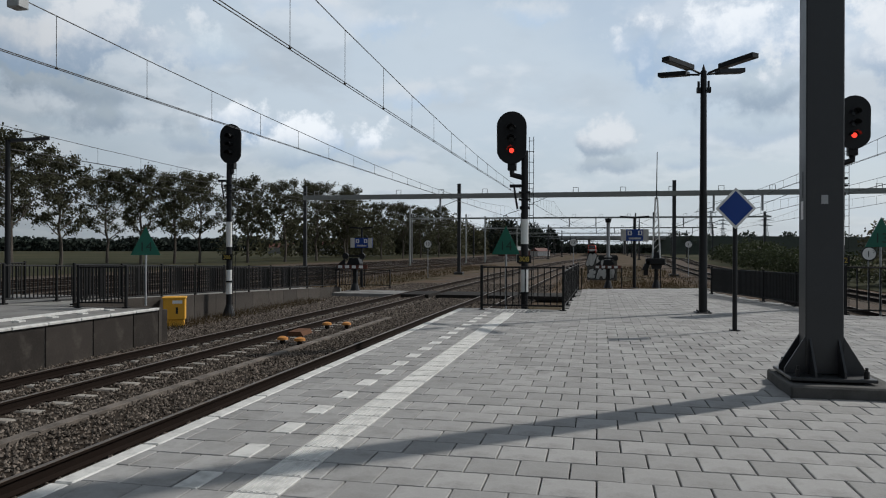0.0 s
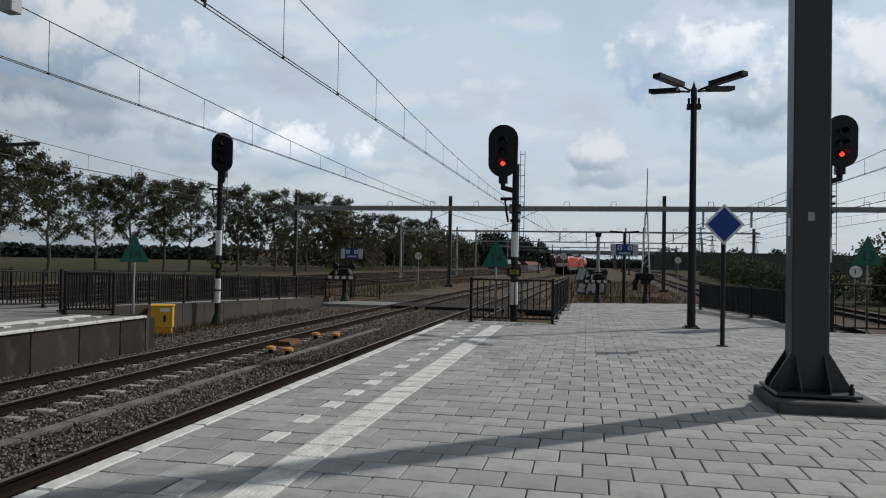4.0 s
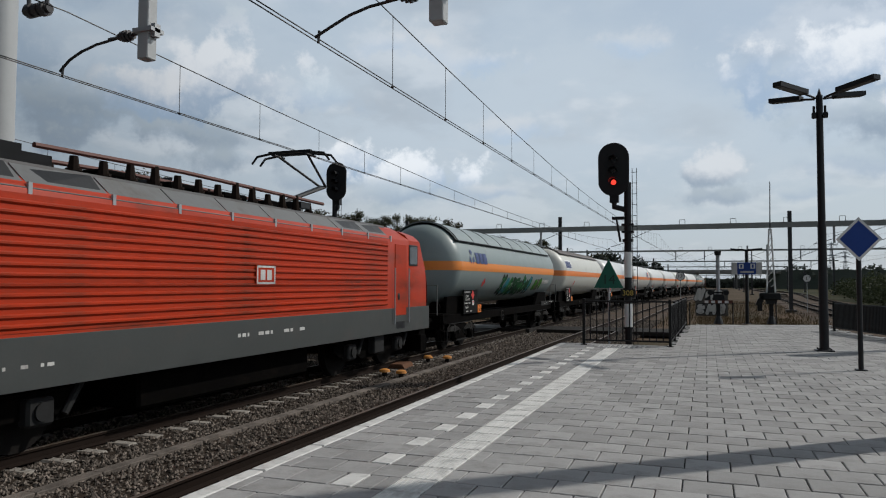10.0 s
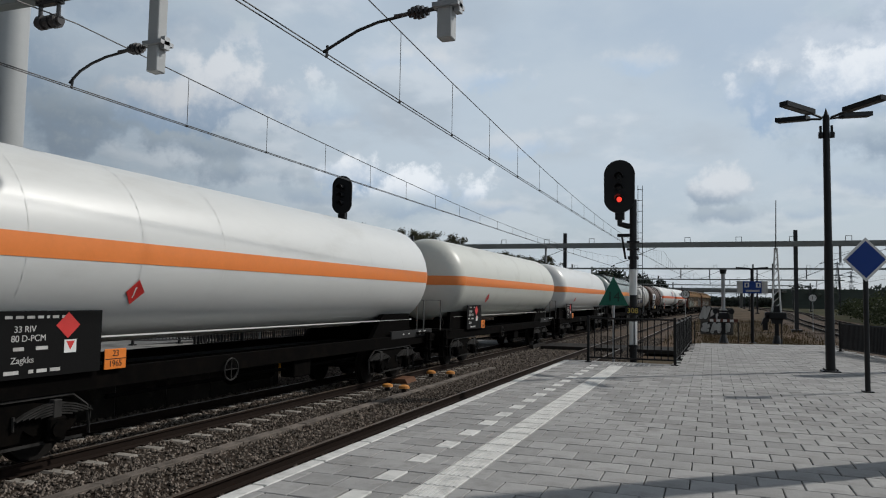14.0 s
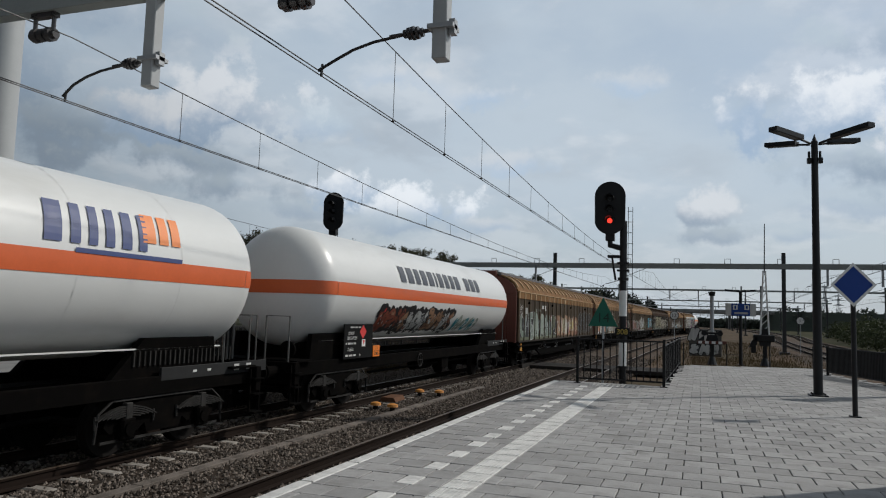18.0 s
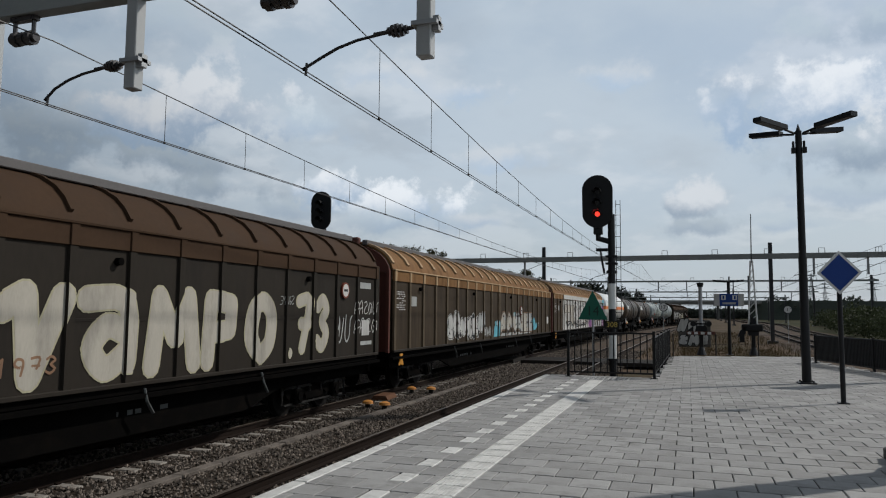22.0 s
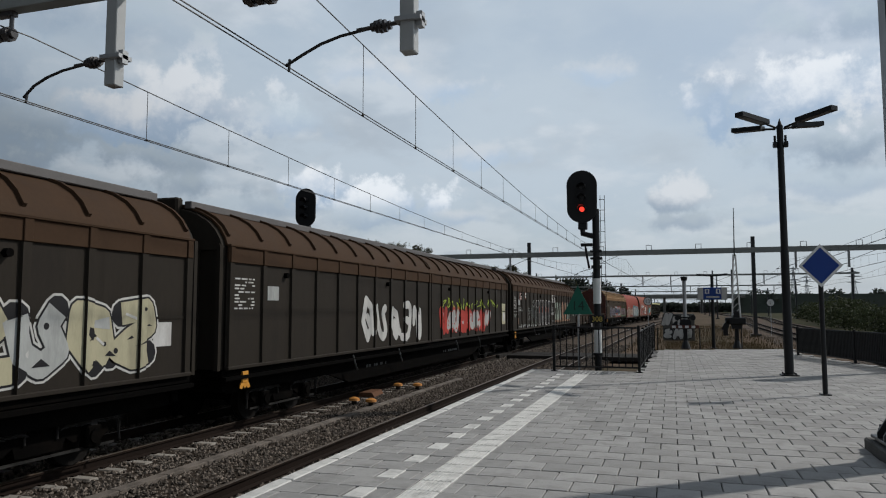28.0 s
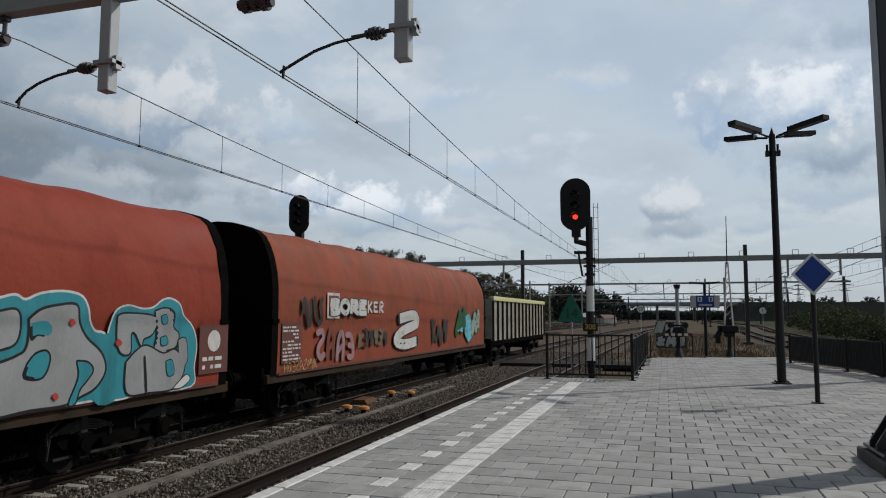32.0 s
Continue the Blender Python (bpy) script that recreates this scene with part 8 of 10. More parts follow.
def mark_boxes(xf, t, half):
    teal = SPRAY["cyan"]
    for a, b in ((2.1, 3.5), (2.68, 3.3)):
        bx = part("mark", G().loft([[(xf(b + 0.06 * q) + 0.003, -half + a + o, b + 0.06 * q) for o in (0, 0.55)] for q in (0, 1, 2, 3)], False, False), teal, t, "pale blue name box")
        mark_bars(lambda z: xf(z) + 0.002, -half + a + 0.06, b + 0.05, 0.09, (0.05,) * 6, TANK_WHITE, bx, 0.0)
    part("mark_line", G().loft([[(xf(3.1 + 0.15 * q) + 0.004, -half + 2.63 + 0.02 * q + o, 3.1 + 0.15 * q) for o in (0, 0.03)] for q in range(5)], False, False), INK_BLUE, t)


def mark_row(xf, t, half):
    mark_bars(lambda q: xf(q) + 0.002, -half + 5.0, 3.3, 0.46, (0.4, 0.44, 0.36, 0.4, 0.44, 0.14, 0.4, 0.4, 0.36, 0.44), MARK_SLATE, t, 0.0, gap=0.2)
    mark_bars(lambda q: xf(q) + 0.002, -half + 11.1, 3.3, 0.46, (0.46, 0.46, 0.4), MARK_SLATE, t, 0.0, gap=0.2)
    graffiti(xf, -half + 3.8, -half + 10.0, 1.85, 2.5, 8, ["brown", "rust", "silver"], "black", t, cloud="black")
    graffiti(xf, -half + 10.4, -half + 13.2, 1.8, 2.35, 9, ["teal", "sage"], "teal", t, style="stroke")


def mark_short(xf, t, half):
    part("mark_plate", G().loft([[(xf(3.2 + 0.11 * k) + 0.001, a, 3.2 + 0.11 * k) for a in (-half + 1.1, -half + 2.95)] for k in range(6)], False, False), WHITE, t, "white name plate")
    mark_bars(lambda q: xf(q) + 0.005, -half + 1.2, 3.26, 0.42, (0.34, 0.34, 0.3, 0.34), INK_BLUE, t, -0.1)


def label_dark(y, z):
    """A black data panel with rows of pale print."""
    def put(xf, t, half):
        lab = part("data_panel", G().loft([[(xf(z + 0.08 * k) + 0.002, a, z + 0.08 * k) for a in (-half + y, -half + y + 1.3)] for k in range(4)], False, False), BLACK, t, "black data panel with pale print")
        small_print(xf(z + 0.1) + 0.008, -half + y + 0.05, z + 0.03, -half + y + 1.2, z + 0.21, 2, 5, DIRTY_WHITE, lab)
        for k, c in enumerate((WHITE, WHITE, PLAC_RED)):
            a, b = -half + y + 0.12 + 0.4 * k, 1.5
            part("placard", G().prism([(a, b - 0.17), (a + 0.16, b), (a, b + 0.17), (a - 0.16, b)], 1.3, 1.31, "x"), c, t, "diamond placard")
        part("red_box", G().box(0.9, -half + y + 1.7, 1.2, 1.25, -half + y + 2.1, 1.5, 0.02), VAN_END, t, "rusty red equipment box")
        wheel = G()
        for i in range(14):
            p, q = 6.2832 * i / 14, 6.2832 * (i + 1) / 14
            wheel.cyl((1.28, -half + y + 2.4 + 0.22 * math.cos(p), 1.05 + 0.22 * math.sin(p)), (1.28, -half + y + 2.4 + 0.22 * math.cos(q), 1.05 + 0.22 * math.sin(q)), 0.018, 5)
            if i % 3 == 0:
                wheel.cyl((1.28, -half + y + 2.4, 1.05), (1.28, -half + y + 2.4 + 0.22 * math.cos(p), 1.05 + 0.22 * math.sin(p)), 0.012, 4)
        part("handwheel", wheel, RUSTY, t, "rusty brake handwheel")
        part("front_step", G().box(-0.3, -half + 0.3, 4.2, 0.3, -half + 0.95, 4.3, 0.02), RUSTY, t, "rust brown step on the tank top")
        part("top_rail", G().tube([(0.3, -half + 0.9, 4.3), (0.3, -half + 5.6, 4.34)], 0.03, 6), GALV, t)
        part("warning_triangle", G().prism([(-0.12, 3.32), (0.12, 3.32), (0.0, 3.54)], -half + 0.36, -half + 0.38, "y"), YEL, t, "yellow warning triangle")
        part("warning_plate", G().box(-0.16, -half + 0.36, 2.95, 0.16, -half + 0.38, 3.26), BLACK, t)
    return put


def both(*fs):
    def put(xf, t, half):
        for f in fs:
            f(xf, t, half)
    return put


def spray(y0, y1, z0, z1, seed, fills, edge="black", halo="white", **more):
    return lambda xf, t, half: graffiti(xf, -half + y0, -half + y1, z0, z1, seed, fills, edge, t, halo=halo, **more)


def label_at(y, z, wide):
    """A white data label with rows of unreadable print."""
    def put(xf, t, half):
        lab = part("data_label", G().loft([[(xf(z + 0.07 * k) + 0.002, a, z + 0.07 * k) for a in (-half + y, -half + y + wide)] for k in range(4)], False, False), DIRTY_WHITE, t, "white data label")
        small_print(xf(z + 0.05) + 0.006, -half + y + 0.05, z + 0.02, -half + y + wide - 0.05, z + 0.19, 2, int(y * 10), LOCO_GREY, lab)
    return put


def bar(c, y0, z0, y1, z1, lean=0.0):
    return ("shape", y0, y1, c, ((y0, z0), (y1, z0), (y1 + lean, z1), (y0 + lean, z1)))


BRIGHT_ART = (
    ("throw", 3.5, 8.8, 1.4, 2.5, ("purple", "navy"), "silver", {}),
    ("field", 8.6, 16.1, 1.27, 2.75, "red_mist"), ("field", 8.6, 16.0, 1.27, 2.5, "red"),
    bar("white", 8.9, 2.36, 11.46, 2.58), bar("indigo", 9.1, 2.45, 10.1, 2.52),
    bar("forest", 8.9, 1.78, 9.75, 2.35), bar("indigo", 9.75, 1.78, 11.45, 2.35), bar("leaf", 10.5, 1.8, 10.8, 2.35, 0.1),
    bar("white", 8.9, 1.52, 9.7, 1.78), bar("forest", 8.9, 1.3, 9.7, 1.52), bar("white", 9.7, 1.36, 10.5, 1.62), bar("leaf", 9.75, 1.38, 10.4, 1.44),
    ("shape", 11.46, 11.86, "forest", ((11.45, 1.34), (11.86, 1.34), (11.9, 2.2), (11.66, 2.3), (11.45, 2.05))),
    ("shape", 11.86, 12.58, "indigo", ((11.86, 1.34), (12.62, 1.34), (12.54, 2.1), (12.18, 2.3), (11.9, 2.1))),
    bar("leaf", 11.94, 1.4, 12.18, 1.95, 0.15), bar("forest", 12.34, 1.4, 12.58, 1.8),
    ("shape", 11.46, 11.94, "white", ((11.46, 2.0), (11.68, 2.3), (11.92, 2.12), (11.94, 2.36), (11.74, 2.54), (11.6, 2.4), (11.5, 2.5))),
    ("shape", 11.92, 12.62, "white", ((11.92, 2.12), (12.22, 2.3), (12.62, 2.0), (12.58, 2.3), (12.26, 2.55), (11.94, 2.36))),
    bar("white", 12.66, 2.3, 13.22, 2.52), bar("indigo", 12.72, 2.38, 13.14, 2.46), bar("forest", 12.66, 1.9, 12.94, 2.28), bar("white", 12.62, 1.82, 13.06, 1.9),
    bar("indigo", 12.66, 1.4, 12.94, 1.8), bar("white", 12.98, 1.45, 13.16, 2.3, 0.08), bar("leaf", 13.18, 1.4, 13.42, 2.2), bar("indigo", 13.42, 1.4, 13.98, 2.25),
    bar("white", 13.46, 2.25, 14.14, 2.46), bar("indigo", 13.62, 2.32, 14.02, 2.4), bar("white", 13.98, 1.45, 14.14, 2.25), bar("leaf", 14.16, 1.4, 14.34, 1.85), bar("white", 14.14, 1.85, 14.5, 2.05),
    bar("white", 14.38, 1.5, 14.58, 2.2, 0.06), bar("white", 14.5, 2.3, 15.02, 2.55), bar("indigo", 14.58, 2.38, 14.94, 2.46), bar("forest", 14.54, 1.4, 14.86, 2.28), bar("indigo", 14.86, 1.4, 15.18, 2.2, -0.1),
    bar("white", 15.02, 1.45, 15.18, 2.45, -0.12), bar("white", 15.14, 2.02, 15.9, 2.22), bar("indigo", 15.3, 2.08, 15.7, 2.15), bar("forest", 15.26, 1.36, 15.58, 2.0), bar("indigo", 15.58, 1.36, 15.82, 2.0),
    ("scrawl", 11.45, 13.8, 1.3, 1.66, "white"), ("scrawl", 13.6, 16.0, 1.34, 1.74, "white"), ("scrawl", 11.9, 15.2, 1.42, 1.6, "white"), ("scrawl", 9.7, 10.6, 1.3, 1.5, "white"),
    ("field", 16.05, 22.75, 1.3, 2.8, "leaf_mist"), ("field", 16.5, 22.5, 1.36, 2.55, "mauve_mist"),
    ("shape", 16.1, 16.7, "leaf", ((16.1, 1.32), (16.14, 1.7), (16.4, 1.8), (16.7, 1.4), (16.6, 1.32))), ("shape", 16.0, 16.3, "pink", ((15.95, 2.2), (15.96, 2.46), (16.16, 2.5), (16.22, 2.3), (16.1, 2.16))),
    ("throw", 16.3, 22.3, 1.46, 2.42, ("mauve_mist", "mauve_mist"), "black", {"style": "line", "glyphs": ("N", "O", "R", "E", "A", "K"), "neat": True, "fat": 0.15, "rim": 0.026}),
    ("shape", 22.0, 22.6, "leaf", ((22.1, 1.6), (22.05, 2.3), (22.5, 2.3), (22.4, 1.7))), ("field", 21.9, 22.6, 1.42, 1.48, "white"), ("sill_tag", 16.7, 18.0, 0.68, 0.98, ("M", "U", "a", "A", "K")))

GAS = "white pressure tank wagon with orange stripe"
NAVY = INK_BLUE
ART_SILVER = (
    ("field", 0.2, 8.7, 1.34, 2.3, "black"), ("field", 0.3, 8.7, 1.3, 1.44, "olive"),
    ("throw", 0.2, 1.7, 1.44, 2.5, ("moss",), "silver", {"style": "line", "glyphs": ("hook",), "neat": True, "rim": 0.018}),
    ("shape", 1.8, 2.9, "silver", ((1.86, 1.96), (1.9, 2.62), (2.84, 2.7), (2.8, 2.3), (2.4, 2.32), (2.42, 2.08), (2.92, 2.0), (2.96, 1.3), (2.3, 1.26), (2.34, 1.66), (2.0, 1.7))),
    ("shape", 1.8, 2.9, "moss", ((1.9, 1.98), (1.94, 2.58), (2.78, 2.66), (2.76, 2.34), (2.36, 2.36), (2.36, 2.04), (2.88, 1.96), (2.9, 1.34), (2.36, 1.3), (2.4, 1.72), (2.06, 1.76))),
    ("throw", 2.95, 4.3, 1.42, 2.62, ("moss", "sage"), "silver", {"style": "line", "glyphs": ("arch",), "neat": True, "fat": 0.17, "rim": 0.018}),
    ("throw", 4.45, 8.6, 1.4, 2.56, ("moss", "sage", "olive"), "silver", {"style": "line", "glyphs": ("R", "U", "P"), "neat": True, "fat": 0.16, "rim": 0.018}),
    ("throw", 3.0, 3.6, 2.2, 2.72, ("sage",), "silver", {"style": "line", "glyphs": ("O",), "neat": True, "fat": 0.2, "rim": 0.015}),
    ("scrawl", 0.4, 8.6, 1.4, 2.5, "silver"), ("disc", 7.1, 7.4, 2.36, 0.17),
    ("field", 4.95, 5.9, 2.86, 3.04, "white"), ("field", 5.5, 5.95, 2.76, 2.86, "white"), ("field", 3.55, 3.7, 2.7, 2.84, "sage"), ("field", 4.2, 4.35, 2.7, 2.84, "sage"),
    ("sill_tag", 5.0, 6.9, 0.74, 1.06, ("Z", "K", "R")), ("sill_tag", 9.3, 10.4, 0.7, 0.98, ("Z", "K", "R")),
    ("throw", 8.9, 12.4, 1.4, 2.4, ("cream", "bone", "brown"), "brown", {"cloud": "brown", "rim": 0.014}),
    ("throw", 12.4, 15.8, 1.4, 2.35, ("yellow", "brown", "pink"), "rust", {"cloud": "brown", "rim": 0.014}), ("scrawl", 8.9, 15.8, 1.4, 2.5, "white"),
    ("throw", 16.6, 22.2, 1.45, 2.85, ("slate", "slate"), "silver", {"style": "line", "glyphs": ("S", "O", "R", "E", "N"), "neat": True, "rim": 0.025}),
    ("throw", 22.6, 23.5, 1.75, 2.05, ("white",), "white", {"glyphs": ("one", "nine", "seven", "three"), "style": "tag"}))
ART_BIRD = (
    ("throw", 1.4, 4.6, 1.36, 2.3, ("silver", "sage", "orange", "pink"), "black", {"halo": "white", "cloud": "white"}),
    ("shape", 4.8, 7.4, "silver", ((4.7, 1.9), (4.9, 2.4), (5.9, 2.5), (6.8, 2.36), (7.3, 1.95), (7.4, 1.5), (6.9, 1.45), (6.6, 2.0), (5.4, 2.1))),
    ("shape", 5.0, 6.8, "slate", ((5.2, 1.5), (5.2, 2.05), (6.3, 2.1), (6.6, 1.6), (6.2, 1.4))),
    ("shape", 5.0, 6.8, "teal", ((5.6, 1.36), (5.9, 1.8), (6.9, 1.85), (6.7, 1.7), (6.2, 1.68), (6.0, 1.36))),
    ("shape", 4.4, 5.6, "orange", ((4.4, 1.4), (4.5, 1.8), (5.4, 1.85), (5.7, 1.4))),
    ("field", 7.65, 12.2, 2.46, 2.56, "rust"), ("field", 7.65, 10.6, 2.57, 2.62, "bone"), ("field", 9.9, 12.2, 2.4, 2.46, "yellow"),
    ("throw", 7.5, 10.0, 1.34, 2.42, ("bone", "silver", "cream"), "black", {"glyphs": ("Z", "C"), "halo": "yellow", "rim": 0.02}),
    ("throw", 9.9, 12.5, 1.34, 2.42, ("bone", "cream", "silver"), "black", {"glyphs": ("E", "S"), "halo": "brown", "rim": 0.02}),
    ("field", 7.5, 12.5, 1.24, 1.36, "bone"), ("field", 8.3, 10.9, 1.25, 1.34, "yellow"),
    ("shape", 9.2, 9.9, "bone", ((9.3, 2.75), (9.28, 3.08), (9.42, 3.25), (9.62, 3.28), (9.78, 3.16), (9.8, 2.98), (9.66, 2.7), (9.6, 2.42), (9.5, 2.42))),
    ("shape", 9.5, 9.7, "slate", ((9.66, 3.08), (9.66, 3.16), (9.74, 3.16), (9.74, 3.08))),
    ("shape", 8.5, 8.9, "white", ((8.6, 2.9), (8.64, 3.08), (8.74, 3.1), (8.86, 2.92), (8.74, 2.96))),
    ("shape", 10.0, 10.5, "bone", ((9.98, 2.8), (10.1, 2.98), (10.34, 3.06), (10.46, 2.98), (10.44, 2.8), (10.22, 2.86))),
    ("disc", 7.8, 8.25, 2.34, 0.22),
    ("text", 14.5, 15.0, 2.52, 0.23, ("Livin on the", "RAILSIDE OF", "LIFE.")),
    ("shape", 14.2, 15.0, "green", ((14.2, 1.4), (14.3, 1.75), (14.75, 1.9), (15.2, 2.3), (15.3, 1.9), (14.9, 1.4))),
    ("shape", 14.7, 15.6, "rust", ((14.9, 1.4), (14.9, 1.85), (15.3, 2.1), (15.7, 1.9), (15.6, 1.4))),
    ("throw", 15.3, 22.6, 1.36, 2.5, ("silver", "silver", "rust", "bone"), "white", {"glyphs": ("H", "a", "N", "O", "A", "K"), "neat": True, "rim": 0.02, "fat": 0.13}),
    ("sill_tag", 17.3, 19.8, 0.74, 1.0, ("Z", "E", "K", "O", "N")),
    ("throw", 22.6, 23.6, 2.0, 2.3, ("white",), "white", {"style": "tag"}))
ART_FADED = (
    ("throw", 1.2, 4.6, 1.36, 2.45, ("pink", "rust", "brown"), "silver", {}), ("field", 4.6, 7.4, 1.36, 2.3, "rust"),
    ("throw", 5.0, 8.1, 1.34, 2.4, ("pink", "silver", "sage"), "silver", {"rim": 0.015}), ("scrawl", 4.8, 8.2, 1.4, 2.4, "silver"), ("disc", 7.6, 8.1, 2.24, 0.24),
    ("throw", 8.2, 13.3, 1.4, 2.72, ("silver", "silver", "slate"), "slate", {"halo": "yellow", "glyphs": ("K", "S", "K", "A"), "rim": 0.035}), ("field", 7.4, 13.4, 1.25, 1.42, "silver"),
    ("throw", 13.5, 17.9, 1.5, 2.35, ("olive", "olive"), "sage", {"style": "line", "glyphs": ("C", "B", "O", "R"), "neat": True, "rim": 0.02}),
    ("field", 17.4, 24.0, 1.34, 1.54, "rust"),
    ("throw", 18.6, 23.4, 1.44, 2.7, ("cyan", "cyan", "white"), "navy", {"glyphs": ("S", "T", "B", "O", "T"), "halo": "cyan", "rim": 0.03}))
ART_CREAM = (
    ("plate", 1.58, 2.34, 2.76, 3.14), ("disc", 3.0, 3.46, 2.98, 0.22), ("field", 1.45, 2.6, 1.98, 2.08, "silver"), ("field", 1.3, 2.5, 1.84, 1.95, "moss"), ("field", 0.4, 1.0, 1.6, 1.86, "moss"),
    ("shape", 2.4, 3.6, "sage", ((2.42, 1.5), (2.45, 2.2), (2.8, 2.36), (3.1, 2.2), (3.2, 1.7), (3.5, 1.5))), ("scrawl", 3.0, 4.0, 1.5, 2.4, "bone"),
    ("field", 0.6, 11.4, 1.3, 1.46, "sage"),
    bar("cream", 4.0, 1.46, 5.06, 3.02), bar("cream", 5.2, 1.5, 7.4, 3.12), bar("cream", 7.7, 1.5, 9.0, 3.0), bar("cream", 9.1, 1.5, 11.4, 3.1),
    bar("slate", 4.5, 1.46, 4.68, 1.98), bar("slate", 4.5, 2.2, 4.85, 2.74), bar("cream", 4.58, 2.28, 4.76, 2.64), bar("slate", 6.2, 2.1, 7.2, 2.18), bar("slate", 6.0, 2.42, 7.3, 2.5), bar("slate", 6.0, 2.1, 6.1, 2.5), bar("slate", 5.3, 1.74, 6.6, 1.8),
    bar("slate", 8.2, 1.84, 8.7, 1.9), bar("slate", 8.3, 1.9, 8.4, 2.6, 0.06), bar("slate", 9.7, 2.35, 10.1, 2.42), bar("slate", 9.8, 1.5, 10.1, 2.3), bar("slate", 9.2, 2.3, 9.4, 2.9), ("shape", 6.2, 7.0, "slate", ((6.2, 1.46), (6.55, 1.86), (6.95, 1.46))),
    ("throw", 4.0, 11.4, 1.5, 3.05, ("slate",), "slate", {"style": "tag", "glyphs": ("R", "S", "I", "M"), "neat": True, "fat": 0.014}),
    ("throw", 11.75, 18.5, 1.3, 2.76, ("bone", "bone"), "cream", {"style": "line", "glyphs": ("V", "a", "M", "P", "O"), "neat": True, "fat": 0.12, "rim": 0.03}),
    ("throw", 18.6, 19.1, 1.36, 1.7, ("bone",), "cream", {"style": "line", "glyphs": ("dot",), "neat": True, "fat": 0.3}),
    ("throw", 19.1, 20.8, 1.44, 2.76, ("bone",), "cream", {"style": "line", "glyphs": ("seven", "three"), "neat": True, "fat": 0.09}),
    ("throw", 11.8, 12.8, 1.5, 1.76, ("brown",), "brown", {"style": "tag", "glyphs": ("one", "nine", "seven", "three"), "neat": True, "fat": 0.07}),
    ("throw", 18.4, 19.0, 2.5, 2.7, ("silver",), "silver", {"style": "tag"}), ("disc", 21.2, 21.6, 2.9, 0.2), ("field", 22.3, 23.0, 2.98, 3.14, "silver"), ("field", 22.4, 23.1, 1.5, 1.6, "silver"),
    ("throw", 21.0, 21.9, 1.6, 2.3, ("silver",), "silver", {"style": "tag"}), ("throw", 22.0, 23.4, 2.3, 2.65, ("white",), "white", {"style": "tag"}), ("throw", 22.0, 23.4, 1.8, 2.2, ("white",), "white", {"style": "tag"}))
ART_BUBBLE = (
    ("throw", 4.5, 9.2, 1.36, 2.3, ("white", "silver"), "black", {"halo": "white"}), ("scrawl", 9.2, 10.4, 1.36, 1.8, "silver"),
    ("shape", 10.9, 11.9, "cyan", ((10.92, 1.32), (11.0, 1.7), (11.5, 1.8), (11.9, 2.05), (12.0, 1.7), (11.9, 1.34))),
    ("throw", 10.95, 11.95, 1.5, 2.3, ("cyan", "white"), "cyan", {"glyphs": ("dot", "dot"), "fat": 0.18}), ("throw", 11.1, 11.8, 1.8, 2.3, ("white", "cyan"), "cyan", {"glyphs": ("dot", "dot", "dot"), "fat": 0.2}),
    ("throw", 12.0, 18.8, 1.4, 2.38, ("silver", "bone"), "black", {"glyphs": ("A", "M", "A", "Z", "E"), "neat": True, "halo": "brown", "fat": 0.2}), ("field", 12.1, 18.4, 1.32, 1.44, "silver"),
    ("disc", 15.9, 16.36, 2.48, 0.22), ("throw", 14.2, 15.0, 2.2, 2.5, ("cyan", "cyan"), "cyan", {"glyphs": ("dot", "dot"), "fat": 0.3}),
    ("shape", 18.8, 19.9, "cyan", ((18.7, 1.5), (18.8, 2.0), (19.3, 2.2), (19.6, 1.9), (20.1, 1.6), (19.6, 1.44))), ("throw", 18.9, 20.2, 1.6, 2.2, ("cyan", "white"), "cyan", {"glyphs": ("dot", "dot", "dot"), "fat": 0.16}),
    ("throw", 20.0, 20.6, 1.7, 1.86, ("silver",), "silver", {"style": "tag"}))
HAZARD = [bar("yellow" if k % 2 else "black", 18.7 + 0.16 * k, 2.42, 18.84 + 0.16 * k, 2.56, -0.02) for k in range(6)]
